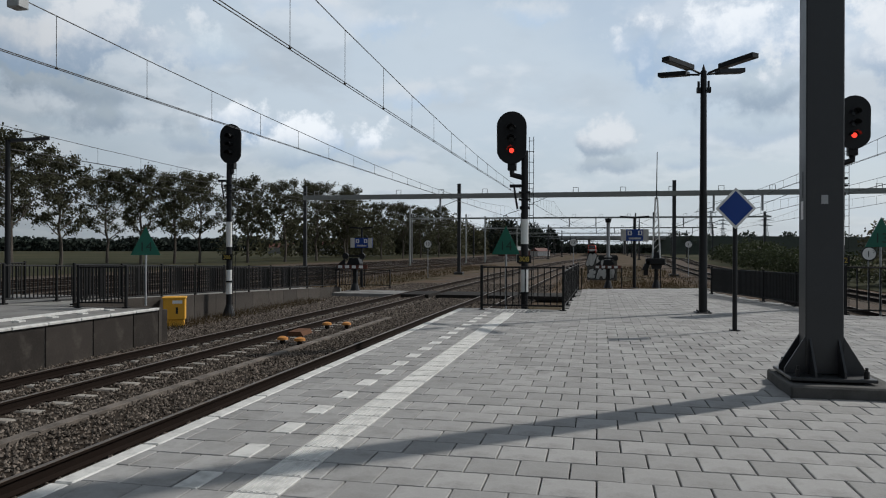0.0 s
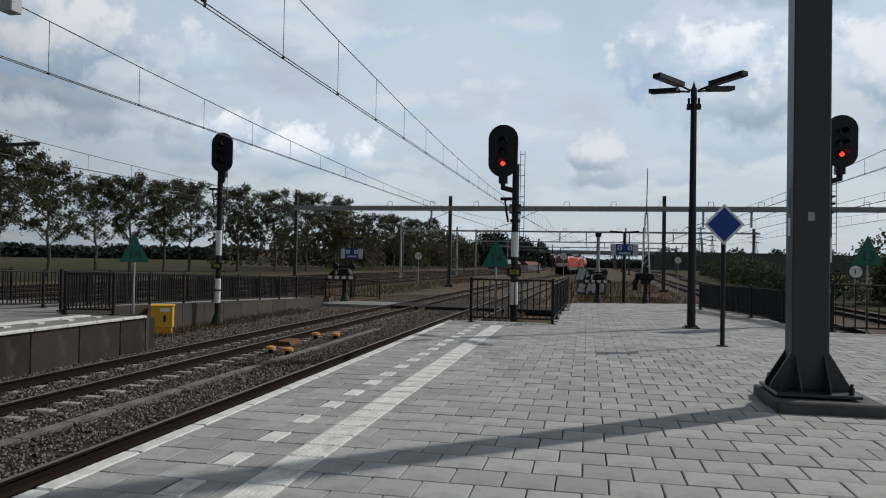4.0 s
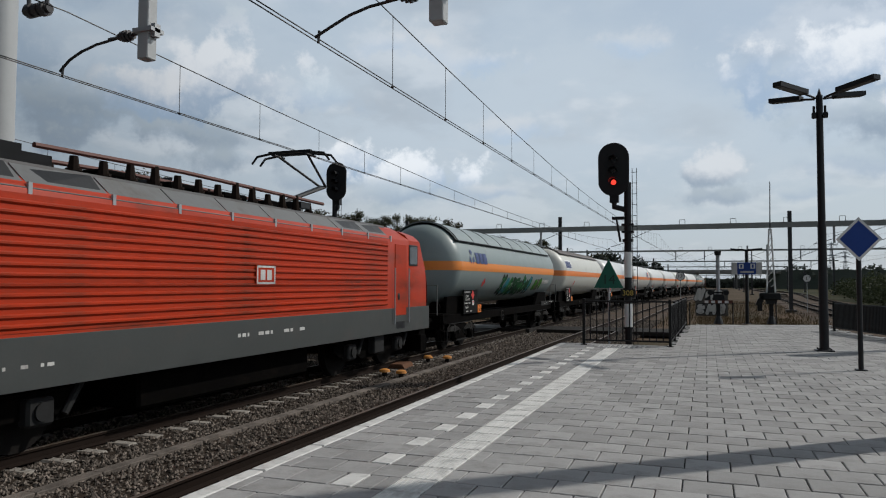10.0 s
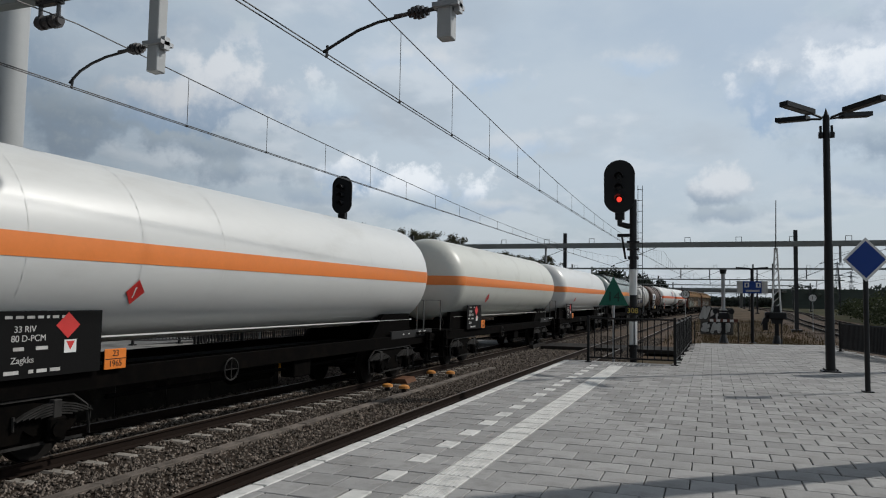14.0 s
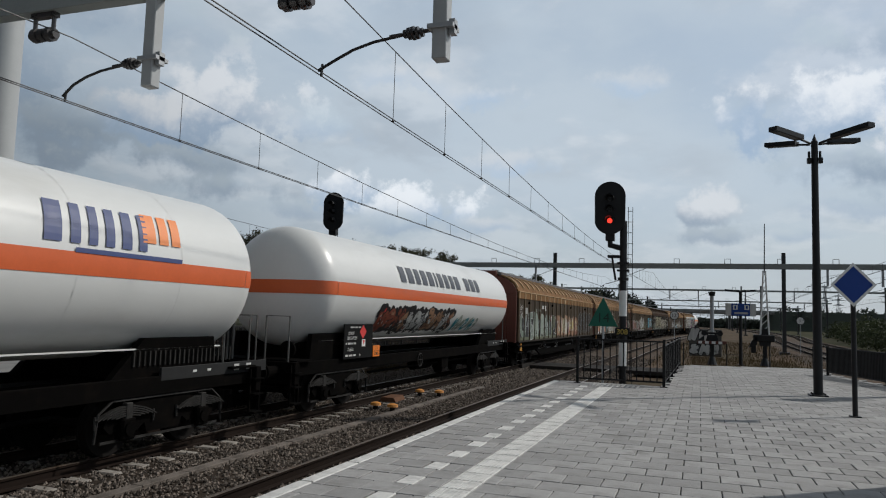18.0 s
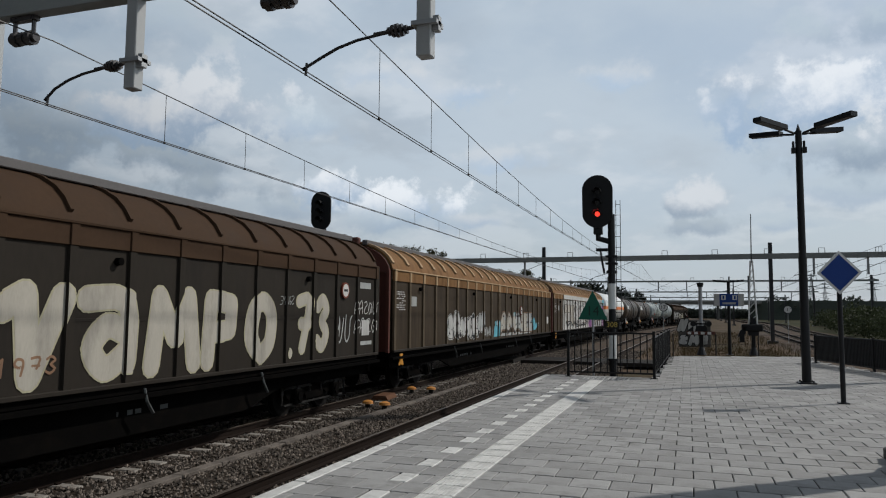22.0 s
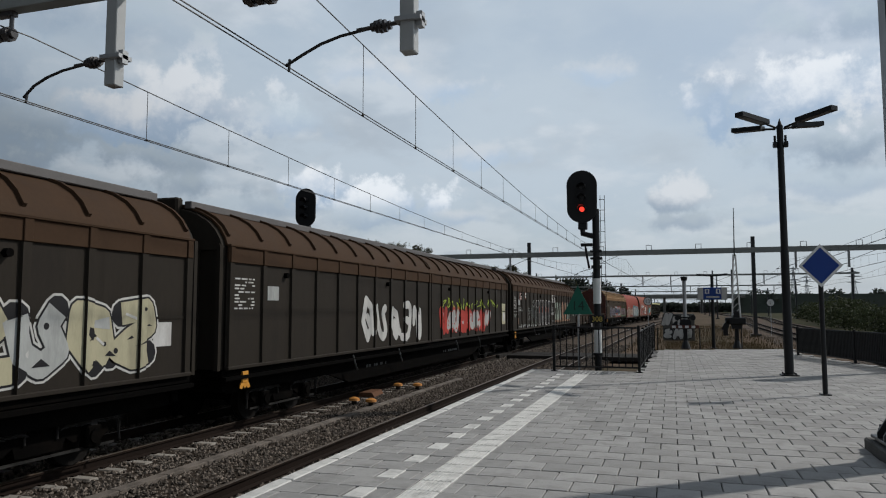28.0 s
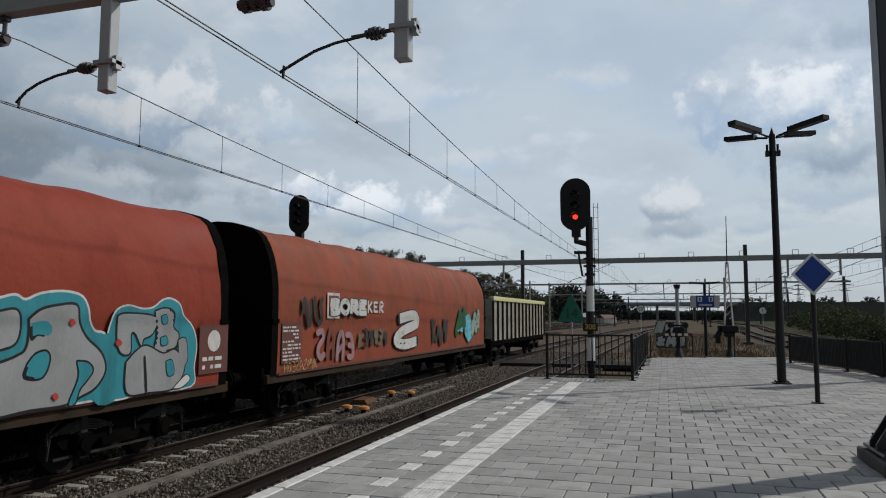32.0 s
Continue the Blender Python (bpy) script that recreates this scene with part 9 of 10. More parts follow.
ART_FIELD = (
    ("field", 3.0, 14.6, 1.24, 3.27, "white"), ("band", 3.0, 14.6, "white"),
    ("throw", 3.3, 14.2, 1.5, 2.95, ("bone", "white"), "black", {"glyphs": ("T", "E", "K", "S", "A"), "neat": True, "fat": 0.17, "rim": 0.04}),
    ("throw", 3.6, 14.0, 3.0, 3.26, ("white",), "black", {"style": "line", "glyphs": ("bolt", "bolt", "bolt", "bolt"), "neat": True, "fat": 0.1}),
    ("bold", 3.4, 14.2, 1.4, 1.9, "black"),
    ("field", 14.6, 16.2, 1.24, 3.27, "blend"), ("band", 14.6, 16.2, "cyan"), ("throw", 14.9, 15.9, 1.85, 2.35, ("white",), "white", {"style": "tag"}),
    ("field", 16.2, 22.4, 1.24, 3.27, "silver"), ("band", 16.2, 22.4, "silver"),
    ("bold", 16.4, 18.4, 1.5, 2.9, "black"), ("throw", 16.5, 18.6, 1.4, 2.6, ("silver", "bone"), "black", {"neat": True}), bar("teal", 17.2, 2.8, 17.8, 3.2),
    bar("black", 16.3, 1.4, 16.8, 1.75), bar("yellow", 16.36, 1.44, 16.46, 1.7), bar("yellow", 16.56, 1.44, 16.66, 1.7), bar("black", 17.6, 1.4, 18.1, 1.75), bar("yellow", 17.68, 1.44, 17.78, 1.7), bar("yellow", 17.9, 1.44, 18.0, 1.7),
    bar("cyan", 19.72, 2.98, 19.98, 3.26), bar("magenta", 19.7, 2.5, 19.96, 2.96),
    ("shape", 19.3, 20.1, "black", ((19.96, 3.26), (20.06, 3.26), (20.0, 2.6), (19.8, 1.9), (19.75, 1.4), (19.3, 1.24), (19.5, 1.5), (19.6, 2.0), (19.74, 2.5))),
    *HAZARD, ("shape", 19.4, 19.9, "orange", ((19.5, 2.3), (19.72, 2.36), (19.66, 2.0))), ("shape", 19.5, 19.8, "yellow", ((19.3, 1.25), (19.52, 1.4), (19.56, 1.25))),
    bar("black", 20.55, 2.54, 21.5, 2.8), bar("black", 21.3, 1.74, 21.48, 2.7), bar("black", 21.44, 2.24, 22.34, 2.56), bar("black", 20.45, 1.72, 21.4, 1.96), bar("orange", 22.2, 2.95, 22.4, 3.2),
    *[bar("yellow", 20.62 + 0.2 * k, 2.58, 20.72 + 0.2 * k, 2.76) for k in range(4)], *[bar("yellow", 21.5 + 0.2 * k, 2.28, 21.62 + 0.2 * k, 2.52) for k in range(4)], *[bar("yellow", 20.55 + 0.2 * k, 1.76, 20.65 + 0.2 * k, 1.92) for k in range(4)],
    bar("slate", 19.9, 1.34, 19.94, 3.2), bar("slate", 20.5, 2.9, 20.53, 3.2), ("throw", 20.6, 21.3, 2.0, 2.5, ("sage",), "sage", {"style": "tag"}), ("throw", 21.9, 22.3, 1.62, 1.8, ("indigo",), "indigo", {"style": "tag", "glyphs": ("loop", "loop")}), ("throw", 19.9, 20.2, 1.5, 1.75, ("indigo",), "indigo", {"style": "tag", "glyphs": ("loop",)}),
    ("field", 22.4, 23.42, 1.24, 3.27, "blend"), ("band", 22.4, 23.42, "cyan"), ("field", 22.46, 22.5, 1.3, 3.2, "slate"), ("field", 22.9, 23.1, 2.62, 2.72, "slate"), ("field", 22.75, 23.0, 1.62, 1.66, "white"),
    ("throw", 22.56, 23.3, 2.2, 2.52, ("white",), "white", {"style": "tag", "glyphs": ("L", "T", "S"), "neat": True, "fat": 0.06}), ("throw", 22.9, 23.3, 1.3, 1.48, ("white",), "white", {"style": "tag", "glyphs": ("two", "two"), "neat": True, "fat": 0.09}), ("scrawl", 22.8, 23.3, 2.02, 2.1, "white"))
ART_OUTLINE = (
    ("plate", 1.48, 2.14, 2.83, 3.21), ("disc", 2.85, 3.28, 3.08, 0.2),
    ("field", 0.3, 0.55, 1.9, 2.0, "moss"), ("field", 0.95, 1.15, 1.55, 1.85, "brown"), ("field", 1.3, 1.42, 2.0, 2.2, "slate"),
    *[("field", 0.2 + 0.48 * (k % 2), 0.5 + 0.5 * (k % 2), 2.36 - 0.17 * (k // 2), 2.39 - 0.17 * (k // 2), "silver") for k in range(6)],
    ("field", 1.3, 2.05, 2.38, 2.41, "silver"), ("field", 1.24, 2.1, 2.23, 2.26, "silver"), ("field", 1.3, 2.05, 2.30, 2.32, "silver"),
    ("scrawl", 1.2, 6.4, 1.3, 1.5, "silver"), ("throw", 3.85, 4.6, 2.05, 2.4, ("silver",), "silver", {"style": "tag", "neat": True, "glyphs": ("S", "a", "N")}), ("throw", 3.9, 4.7, 1.68, 1.95, ("silver",), "silver", {"style": "tag", "neat": True, "glyphs": ("G", "R", "I", "P")}),
    ("throw", 5.1, 5.7, 2.66, 2.84, ("silver",), "silver", {"style": "tag", "neat": True, "glyphs": ("T", "B", "G", "B"), "fat": 0.07}), ("throw", 5.2, 5.7, 2.42, 2.6, ("silver",), "silver", {"style": "tag", "neat": True, "glyphs": ("A", "R", "P"), "fat": 0.07}),
    ("throw", 4.8, 6.5, 1.5, 2.4, ("slate",), "moss", {"style": "line", "glyphs": ("M", "K"), "rim": 0.03}),
    ("throw", 6.2, 11.3, 1.34, 2.86, ("slate", "slate"), "white", {"style": "line", "glyphs": ("T", "A", "M", "B", "P"), "neat": True, "rim": 0.038}),
    ("throw", 7.1, 10.6, 2.06, 2.5, ("rust",), "rust", {"style": "stroke", "glyphs": ("N", "H", "N", "O"), "neat": True, "fat": 0.2}),
    ("throw", 11.85, 13.0, 3.08, 3.42, ("white",), "white", {"style": "tag", "neat": True, "glyphs": ("H", "E", "F"), "fat": 0.12}), ("throw", 11.85, 13.2, 2.74, 3.06, ("white",), "white", {"style": "tag", "neat": True, "glyphs": ("Z", "E", "R"), "fat": 0.12}),
    ("throw", 11.8, 12.4, 2.2, 2.42, ("silver",), "silver", {"style": "tag", "neat": True, "glyphs": ("G", "R", "I", "P"), "fat": 0.06}), ("throw", 11.8, 12.5, 1.9, 2.14, ("silver",), "silver", {"style": "tag", "neat": True, "glyphs": ("O", "G", "T", "O", "K"), "fat": 0.06}),
    ("throw", 11.9, 12.3, 1.45, 1.56, ("silver",), "silver", {"style": "tag", "neat": True, "glyphs": ("one", "O", "one", "three"), "fat": 0.09}), ("throw", 12.5, 12.9, 1.45, 1.56, ("silver",), "silver", {"style": "tag", "neat": True, "glyphs": ("one", "two", "two", "one"), "fat": 0.09}),
    ("throw", 13.1, 19.6, 1.5, 2.82, ("moss", "brown", "sage"), "slate", {"style": "line", "glyphs": ("Z", "A", "R", "O", "L"), "neat": True, "fat": 0.15, "rim": 0.02}), ("field", 13.2, 19.8, 1.42, 1.56, "brown"),
    ("throw", 19.2, 20.2, 1.9, 2.5, ("silver",), "silver", {"style": "tag"}), ("disc", 21.0, 21.3, 3.1, 0.16), ("field", 21.9, 22.5, 3.16, 3.26, "white"), ("throw", 20.6, 22.4, 1.7, 2.4, ("moss",), "moss", {"style": "tag"}))
MARK_SLATE = mat("mark_slate", (0.035, 0.04, 0.055), 0.5)
CONSIST = [
    (9.90, 29.75, lambda L: loco(L, "red electric freight locomotive with dirty white front band", True, 3)),
    (29.75, 50.20, lambda L: loco(L, "second red electric freight locomotive coupled behind the first", False, 4)),
    (50.20, 69.59, lambda L: tank_wagon(L, TANK_GREY, STRIPE_Y, 11, "grey gas tank wagon with sun shield and orange stripe", TANK_GREY, both(mark_three(2.0, 3.02, 0.52, NAVY), spray(6.6, 12.0, 1.8, 2.6, 5, ["teal", "forest", "green"], halo=None), spray(12.6, 14.2, 2.0, 2.6, 6, ["leaf", "olive"], halo=None), label_at(14.3, 2.3, 1.5)), 9)),
    (69.59, 87.75, lambda L: tank_wagon(L, TANK_CREAM, STRIPE, 12, "cream gas tank wagon with brown sun shield", SUNROOF, mark_short, 0)),
    (87.75, 106.85, lambda L: tank_wagon(L, TANK_WHITE, STRIPE, 13, GAS + " and blue boxes", None, mark_boxes)),
    (106.85, 125.65, lambda L: tank_wagon(L, TANK_WHITE, STRIPE, 14, GAS + " and blue lettering blocks", None, mark_name(4.35, 3.12, 0.56, NAVY, STRIPE))),
    (125.65, 144.35, lambda L: tank_wagon(L, TANK_WHITE, STRIPE, 15, GAS)),
    (144.35, 162.75, lambda L: tank_wagon(L, TANK_WHITE, STRIPE, 16, GAS)),
    (162.75, 181.05, lambda L: tank_wagon(L, TANK_CREAM, STRIPE, 17, "cream pressure tank wagon with orange stripe")),
    (181.05, 199.35, lambda L: tank_wagon(L, TANK_WHITE, STRIPE, 18, GAS)),
    (199.35, 217.79, lambda L: tank_wagon(L, TANK_GREY, STRIPE_Y, 19, "grey gas tank wagon with hooped sun shield", TANK_GREY, mark_three(1.4, 3.15, 0.55, LOCO_GREY), 16)),
    (217.79, 231.95, lambda L: chem_wagon(L, TANK_PEWTER, 20, "white chemical tank wagon with ladder and walkway", both(mark_three(1.2, 2.95, 0.55, LOCO_GREY), spray(1.0, 5.5, 2.0, 2.5, 17, ["white", "navy"])))),
    (231.95, 247.45, lambda L: chem_wagon(L, TANK_BROWN, 21, "brown chemical tank wagon with white name plate", mark_three(1.98, 2.6, 0.5, NAVY, TANK_WHITE), BLACK, 1.05, (-1.17, 1.42, 3.34), 3.12)),
    (247.45, 266.95, lambda L: tank_wagon(L, TANK_WHITE, STRIPE_RED, 22, GAS + " and blue lettering blocks", None, mark_name(4.95, 3.22, 0.58, NAVY, STRIPE))),
    (266.95, 286.35, lambda L: tank_wagon(L, TANK_WHITE, STRIPE_RED, 23, GAS + ", dark lettering and graffiti", None, mark_row)),
    (286.35, 310.40, lambda L: van(L, 31, "brown sliding-wall van with tan roof and silver graffiti", VAN_BROWN, VAN_TAN, VAN_RIB, VAN_END, ART_SILVER)),
    (310.40, 335.70, lambda L: van(L, 32, "brown sliding-wall van with tan roof and colourful graffiti", VAN_BROWN, VAN_TAN, VAN_RIB, VAN_END, ART_BIRD)),
    (335.70, 361.20, lambda L: van(L, 33, "brown sliding-wall van with tan roof and pale graffiti", VAN_BROWN, VAN_TAN, VAN_RIB, VAN_END, ART_FADED)),
    (361.20, 385.90, lambda L: van(L, 34, "dark brown sliding-wall van with cream graffiti", VAN_DARK, VAN_DARK_ROOF, VAN_DARK_ROOF, VAN_DARK, ART_CREAM)),
    (385.90, 411.00, lambda L: van(L, 35, "brown sliding-wall van with tan roof and pale scrawls", VAN_BROWN, VAN_TAN, VAN_RIB, VAN_END, ART_BUBBLE)),
    (411.00, 435.75, lambda L: van(L, 36, "brown sliding-wall van with whole-side white graffiti field", VAN_BROWN, VAN_TAN, VAN_RIB, VAN_END, ART_FIELD)),
    (435.52, 454.55, lambda L: tank_wagon(L, TANK_WHITE, STRIPE, 41, GAS + " and small name boxes", None, mark_boxes)),
    (454.55, 471.05, lambda L: chem_wagon(L, TANK_DARK, 42, "dark grimy chemical tank wagon with walkway", mark_three(1.0, 2.85, 0.55, TANK_WHITE), BLACK)),
    (471.05, 489.35, lambda L: chem_wagon(L, TANK_DARK, 43, "dark brown banded tank wagon with walkway", mark_three(1.0, 2.85, 0.62, TANK_WHITE), BLACK)),
    (489.35, 507.55, lambda L: chem_wagon(L, TANK_SILVER, 44, "pale grey banded tank wagon with green and white graffiti", both(mark_three(1.35, 2.72, 0.6, MARK_SLATE), label_dark(1.0, 1.98), spray(4.0, 5.4, 2.08, 2.45, 50, ["rust", "red"], "rust", None), spray(5.3, 14.2, 1.92, 3.0, 51, ["white", "white", "sage"], "forest", None, style="line", neat=True, fat=0.15, rim=0.03, glyphs=("L", "E", "O", "M", "a", "C", "E", "M"))), GALV, 0.0, (-4.2, -1.45, 0.7, 2.65, 5.4), 0.55)),
    (507.55, 524.75, lambda L: chem_wagon(L, TANK_SILVER, 45, "pale grey banded tank wagon", both(mark_three(1.35, 2.72, 0.6, MARK_SLATE), label_dark(1.0, 1.98)), GALV)),
    (524.75, 549.00, lambda L: van(L, 46, "dark brown sliding-wall van with white graffiti", VAN_DARK, VAN_DARK_ROOF, VAN_DARK_ROOF, VAN_DARK, (("throw", 1.0, 10.0, 1.36, 2.7, ("white", "silver"), "black", {"halo": "white"}), ("throw", 12.0, 22.0, 1.36, 2.5, ("silver", "cream"), "black", {"halo": "white"})))),
    (549.00, 574.10, lambda L: van(L, 47, "dark brown sliding-wall van with white and green graffiti", VAN_DARK, VAN_DARK_ROOF, VAN_DARK_ROOF, VAN_DARK, (("throw", 6.0, 11.0, 1.36, 2.6, ("white", "white"), "white", {"style": "stroke"}), ("throw", 13.0, 20.0, 1.4, 2.4, ("silver", "red"), "red", {}), ("scrawl", 13.0, 22.0, 2.3, 2.8, "lime"), ("field", 22.5, 23.4, 1.6, 2.6, "cream")))),
    (574.10, 598.10, lambda L: van(L, 48, "black-brown sliding-wall van covered in thin white graffiti", VAN_DARK, VAN_DARK_ROOF, VAN_DARK_ROOF, VAN_DARK, ART_OUTLINE)),
    (598.10, 620.00, lambda L: flat_wagon(L, 49, "low rusty flat wagon with drop sides and stanchions")),
    (620.00, 644.50, lambda L: van(L, 50, "brown sliding-wall van with tan roof and bright graffiti", VAN_BROWN, VAN_TAN, VAN_RIB, VAN_END, BRIGHT_ART)),
    (644.50, 664.80, lambda L: tarp_wagon(L, 51, "coil wagon under sagging red tarpaulin with silver and teal graffiti", (
        ("plate", 2.95, 3.75, 2.32, 2.82), ("throw", 1.8, 4.7, 1.1, 2.4, ("brown", "bone"), "black", {"halo": "bone", "glyphs": ("two",), "fat": 0.16, "rim": 0.03}), ("line", 1.9, 4.4, 1.2, 2.3, "bone"),
        ("throw", 4.3, 6.2, 1.2, 2.3, ("rust", "brown"), "bone", {"style": "line", "rim": 0.012, "glyphs": ("O", "M")}), ("throw", 6.3, 8.4, 1.2, 2.3, ("brown", "bone"), "black", {"halo": "bone", "glyphs": ("fork", "hook"), "rim": 0.02}), ("throw", 8.4, 9.8, 1.2, 2.2, ("rust",), "bone", {"style": "line", "rim": 0.012, "glyphs": ("loop",)}), ("line", 4.3, 9.8, 1.2, 2.2, "bone"),
        ("throw", 10.0, 13.2, 1.16, 2.56, ("chrome", "chrome"), "black", {"halo": "teal", "cloud": "teal", "glyphs": ("S", "B"), "neat": True, "fat": 0.19, "rim": 0.03}),
        ("blob", 13.0, 18.0, "teal", "white", 0.035, ((13.19, 2.5), (13.41, 2.54), (13.65, 2.59), (13.86, 2.63), (14.02, 2.57), (14.27, 2.66), (14.65, 2.7), (14.97, 2.65), (15.11, 2.49), (15.16, 2.28), (15.27, 2.13), (15.51, 2.02), (15.67, 1.24), (14.96, 1.13), (13.75, 1.13), (13.28, 1.13))),
        ("blob", 13.0, 18.0, "teal", "white", 0.03, ((15.56, 1.68), (15.54, 2.02), (15.61, 2.27), (15.72, 2.45), (15.96, 2.52), (16.29, 2.47), (16.56, 2.5), (16.77, 2.62), (16.98, 2.65), (17.22, 2.56), (17.34, 2.36), (17.6, 2.16), (17.73, 1.85), (17.67, 1.45), (17.61, 1.13), (16.37, 1.13), (15.62, 1.13))),
        ("blob", 15.0, 15.6, "teal", "teal", 0.01, ((15.28, 2.03), (15.68, 2.05), (15.79, 1.14), (15.28, 1.13))),
        ("blob", 13.0, 18.0, "chrome", "black", 0.035, ((13.35, 2.36), (13.66, 2.42), (13.87, 2.44), (13.94, 2.32), (13.92, 2.08), (13.78, 1.97), (13.37, 1.96))),
        ("blob", 13.0, 18.0, "chrome", "black", 0.04, ((14.1, 2.32), (14.28, 2.44), (14.56, 2.5), (14.89, 2.51), (14.95, 2.26), (15.11, 2.03), (15.4, 1.81), (15.5, 1.55), (15.32, 1.32), (15.05, 1.22), (14.75, 1.13), (14.18, 1.13), (13.43, 1.13), (13.4, 1.63), (13.87, 1.81), (14.06, 1.91), (14.11, 2.14))),
        ("blob", 13.0, 18.0, "teal", "black", 0.025, ((14.12, 2.27), (14.36, 2.3), (14.47, 2.21), (14.43, 2.1), (14.23, 2.12), (14.14, 2.06))),
        ("blob", 13.0, 18.0, "teal", "black", 0.03, ((14.1, 1.73), (14.22, 1.85), (14.39, 1.88), (14.45, 1.76), (14.34, 1.54), (14.06, 1.56))),
        ("blob", 13.0, 18.0, "teal", "black", 0.03, ((14.95, 1.71), (15.15, 1.68), (15.25, 1.57), (15.15, 1.44), (15.01, 1.31), (14.94, 1.13), (14.83, 1.13), (14.99, 1.48))),
        ("blob", 13.0, 18.0, "chrome", "black", 0.03, ((15.73, 2.36), (15.93, 2.4), (16.6, 2.34), (16.53, 2.08), (16.32, 2.0), (16.27, 1.89), (16.13, 2.09), (16.02, 2.08), (16.02, 1.79), (15.82, 1.8), (15.73, 2.01))),
        ("blob", 13.0, 18.0, "chrome", "black", 0.03, ((16.59, 2.44), (16.84, 2.49), (17.07, 2.41), (17.05, 2.17), (17.2, 2.05), (17.15, 1.82), (16.81, 1.76), (16.6, 1.8), (16.65, 2.08))),
        ("blob", 13.0, 18.0, "chrome", "black", 0.03, ((15.95, 1.64), (16.14, 1.79), (16.39, 1.88), (16.81, 1.73), (17.11, 1.78), (17.38, 1.57), (17.33, 1.33), (17.07, 1.13), (16.5, 1.13), (16.06, 1.13), (15.94, 1.3))),
        ("blob", 13.0, 18.0, "chrome", "black", 0.022, ((17.2, 1.95), (17.4, 1.96), (17.46, 1.58), (17.27, 1.53))),
        ("blob", 13.0, 18.0, "white", "black", 0.02, ((17.1, 1.13), (17.44, 1.33), (17.54, 1.24), (17.31, 1.13))),
        ("blob", 13.0, 18.0, "teal", "black", 0.015, ((16.74, 2.36), (16.85, 2.38), (16.89, 2.26), (16.77, 2.24))),
        ("blob", 13.0, 18.0, "teal", "black", 0.015, ((16.73, 2.0), (16.87, 2.02), (16.91, 1.9), (16.76, 1.88))),
        ("blob", 13.0, 18.0, "teal", "black", 0.015, ((16.89, 1.6), (17.04, 1.61), (17.1, 1.39), (16.94, 1.37))),
        ("blob", 13.0, 18.0, "black", "black", 0.012, ((16.33, 1.7), (16.37, 1.7), (16.44, 1.17), (16.39, 1.17))),
        ("blob", 13.0, 18.0, "red", "red", 0.02, ((14.75, 2.27), (14.81, 2.33), (14.87, 2.27), (14.81, 2.22))),
        ("blob", 13.0, 18.0, "red", "red", 0.02, ((15.67, 1.95), (15.74, 2.01), (15.82, 1.95), (15.75, 1.89))),
        ("blob", 13.0, 18.0, "red", "red", 0.02, ((14.51, 1.26), (14.56, 1.31), (14.62, 1.25), (14.57, 1.2))),
        ("board", 17.85, 18.75, 1.3, 2.2)))),
    (664.80, 685.40, lambda L: tarp_wagon(L, 52, "coil wagon under faded red tarpaulin with small graffiti", (
        ("throw", 1.4, 2.6, 2.1, 2.8, ("slate",), "slate", {"style": "stroke"}), ("plate", 2.7, 3.4, 2.3, 2.95),
        ("throw", 2.8, 5.2, 2.35, 2.84, ("white", "white"), "black", {"glyphs": ("S", "O", "R", "E"), "neat": True, "fat": 0.15, "rim": 0.025}), ("throw", 5.2, 6.5, 2.44, 2.8, ("white",), "white", {"style": "tag", "glyphs": ("K", "E", "R"), "neat": True, "fat": 0.1}),
        ("throw", 2.1, 4.4, 1.2, 2.0, ("pink", "rust"), "pink", {"style": "stroke"}), ("throw", 4.6, 6.8, 1.5, 2.0, ("slate", "olive"), "slate", {"style": "stroke"}),
        ("throw", 7.3, 9.5, 1.25, 2.5, ("bone", "white"), "black", {"glyphs": ("swan",), "fat": 0.13}), ("throw", 11.0, 13.1, 1.3, 2.2, ("slate",), "slate", {"style": "stroke"}), ("throw", 14.2, 17.6, 1.3, 2.6, ("sage", "cyan", "forest"), "forest", {}), ("throw", 0.6, 2.2, 1.1, 1.34, ("yellow",), "yellow", {"style": "tag"})), TARP_FADED)),
    (685.40, 701.30, lambda L: open_wagon(L, 53, "open high-sided wagon with pale yellow top edge")),
]
SPEED, GAIN = 28.14, 0.0105
MOVING = []
for front, rear, make in CONSIST:
    MOVING.append((make(rear - front - 0.03), (front + rear) / 2 * 1.0018))


def rail_pose(y):
    return pose(X_TRAIN + bend(y), y, RAIL_Z, 0, 0, -heading(y))


def motions():
    """The train runs by at a steady speed; places are given for the ninth second."""
    for wagon, y9 in MOVING:
        walk(wagon, [(float(t), rail_pose(y9 - SPEED * (t - 9) - GAIN * (t - 9) ** 2)) for t in range(33)])

# ---- trees and distance ----


def leaf_quad(rnd, c, s):
    a = Vector((rnd.gauss(0, 1), rnd.gauss(0, 1), rnd.gauss(0, 1))).normalized()
    b = a.orthogonal().normalized() * s
    d = a.cross(b).normalized() * s * rnd.uniform(0.5, 0.9)
    return [c - b, c - d, c + b, c + d]


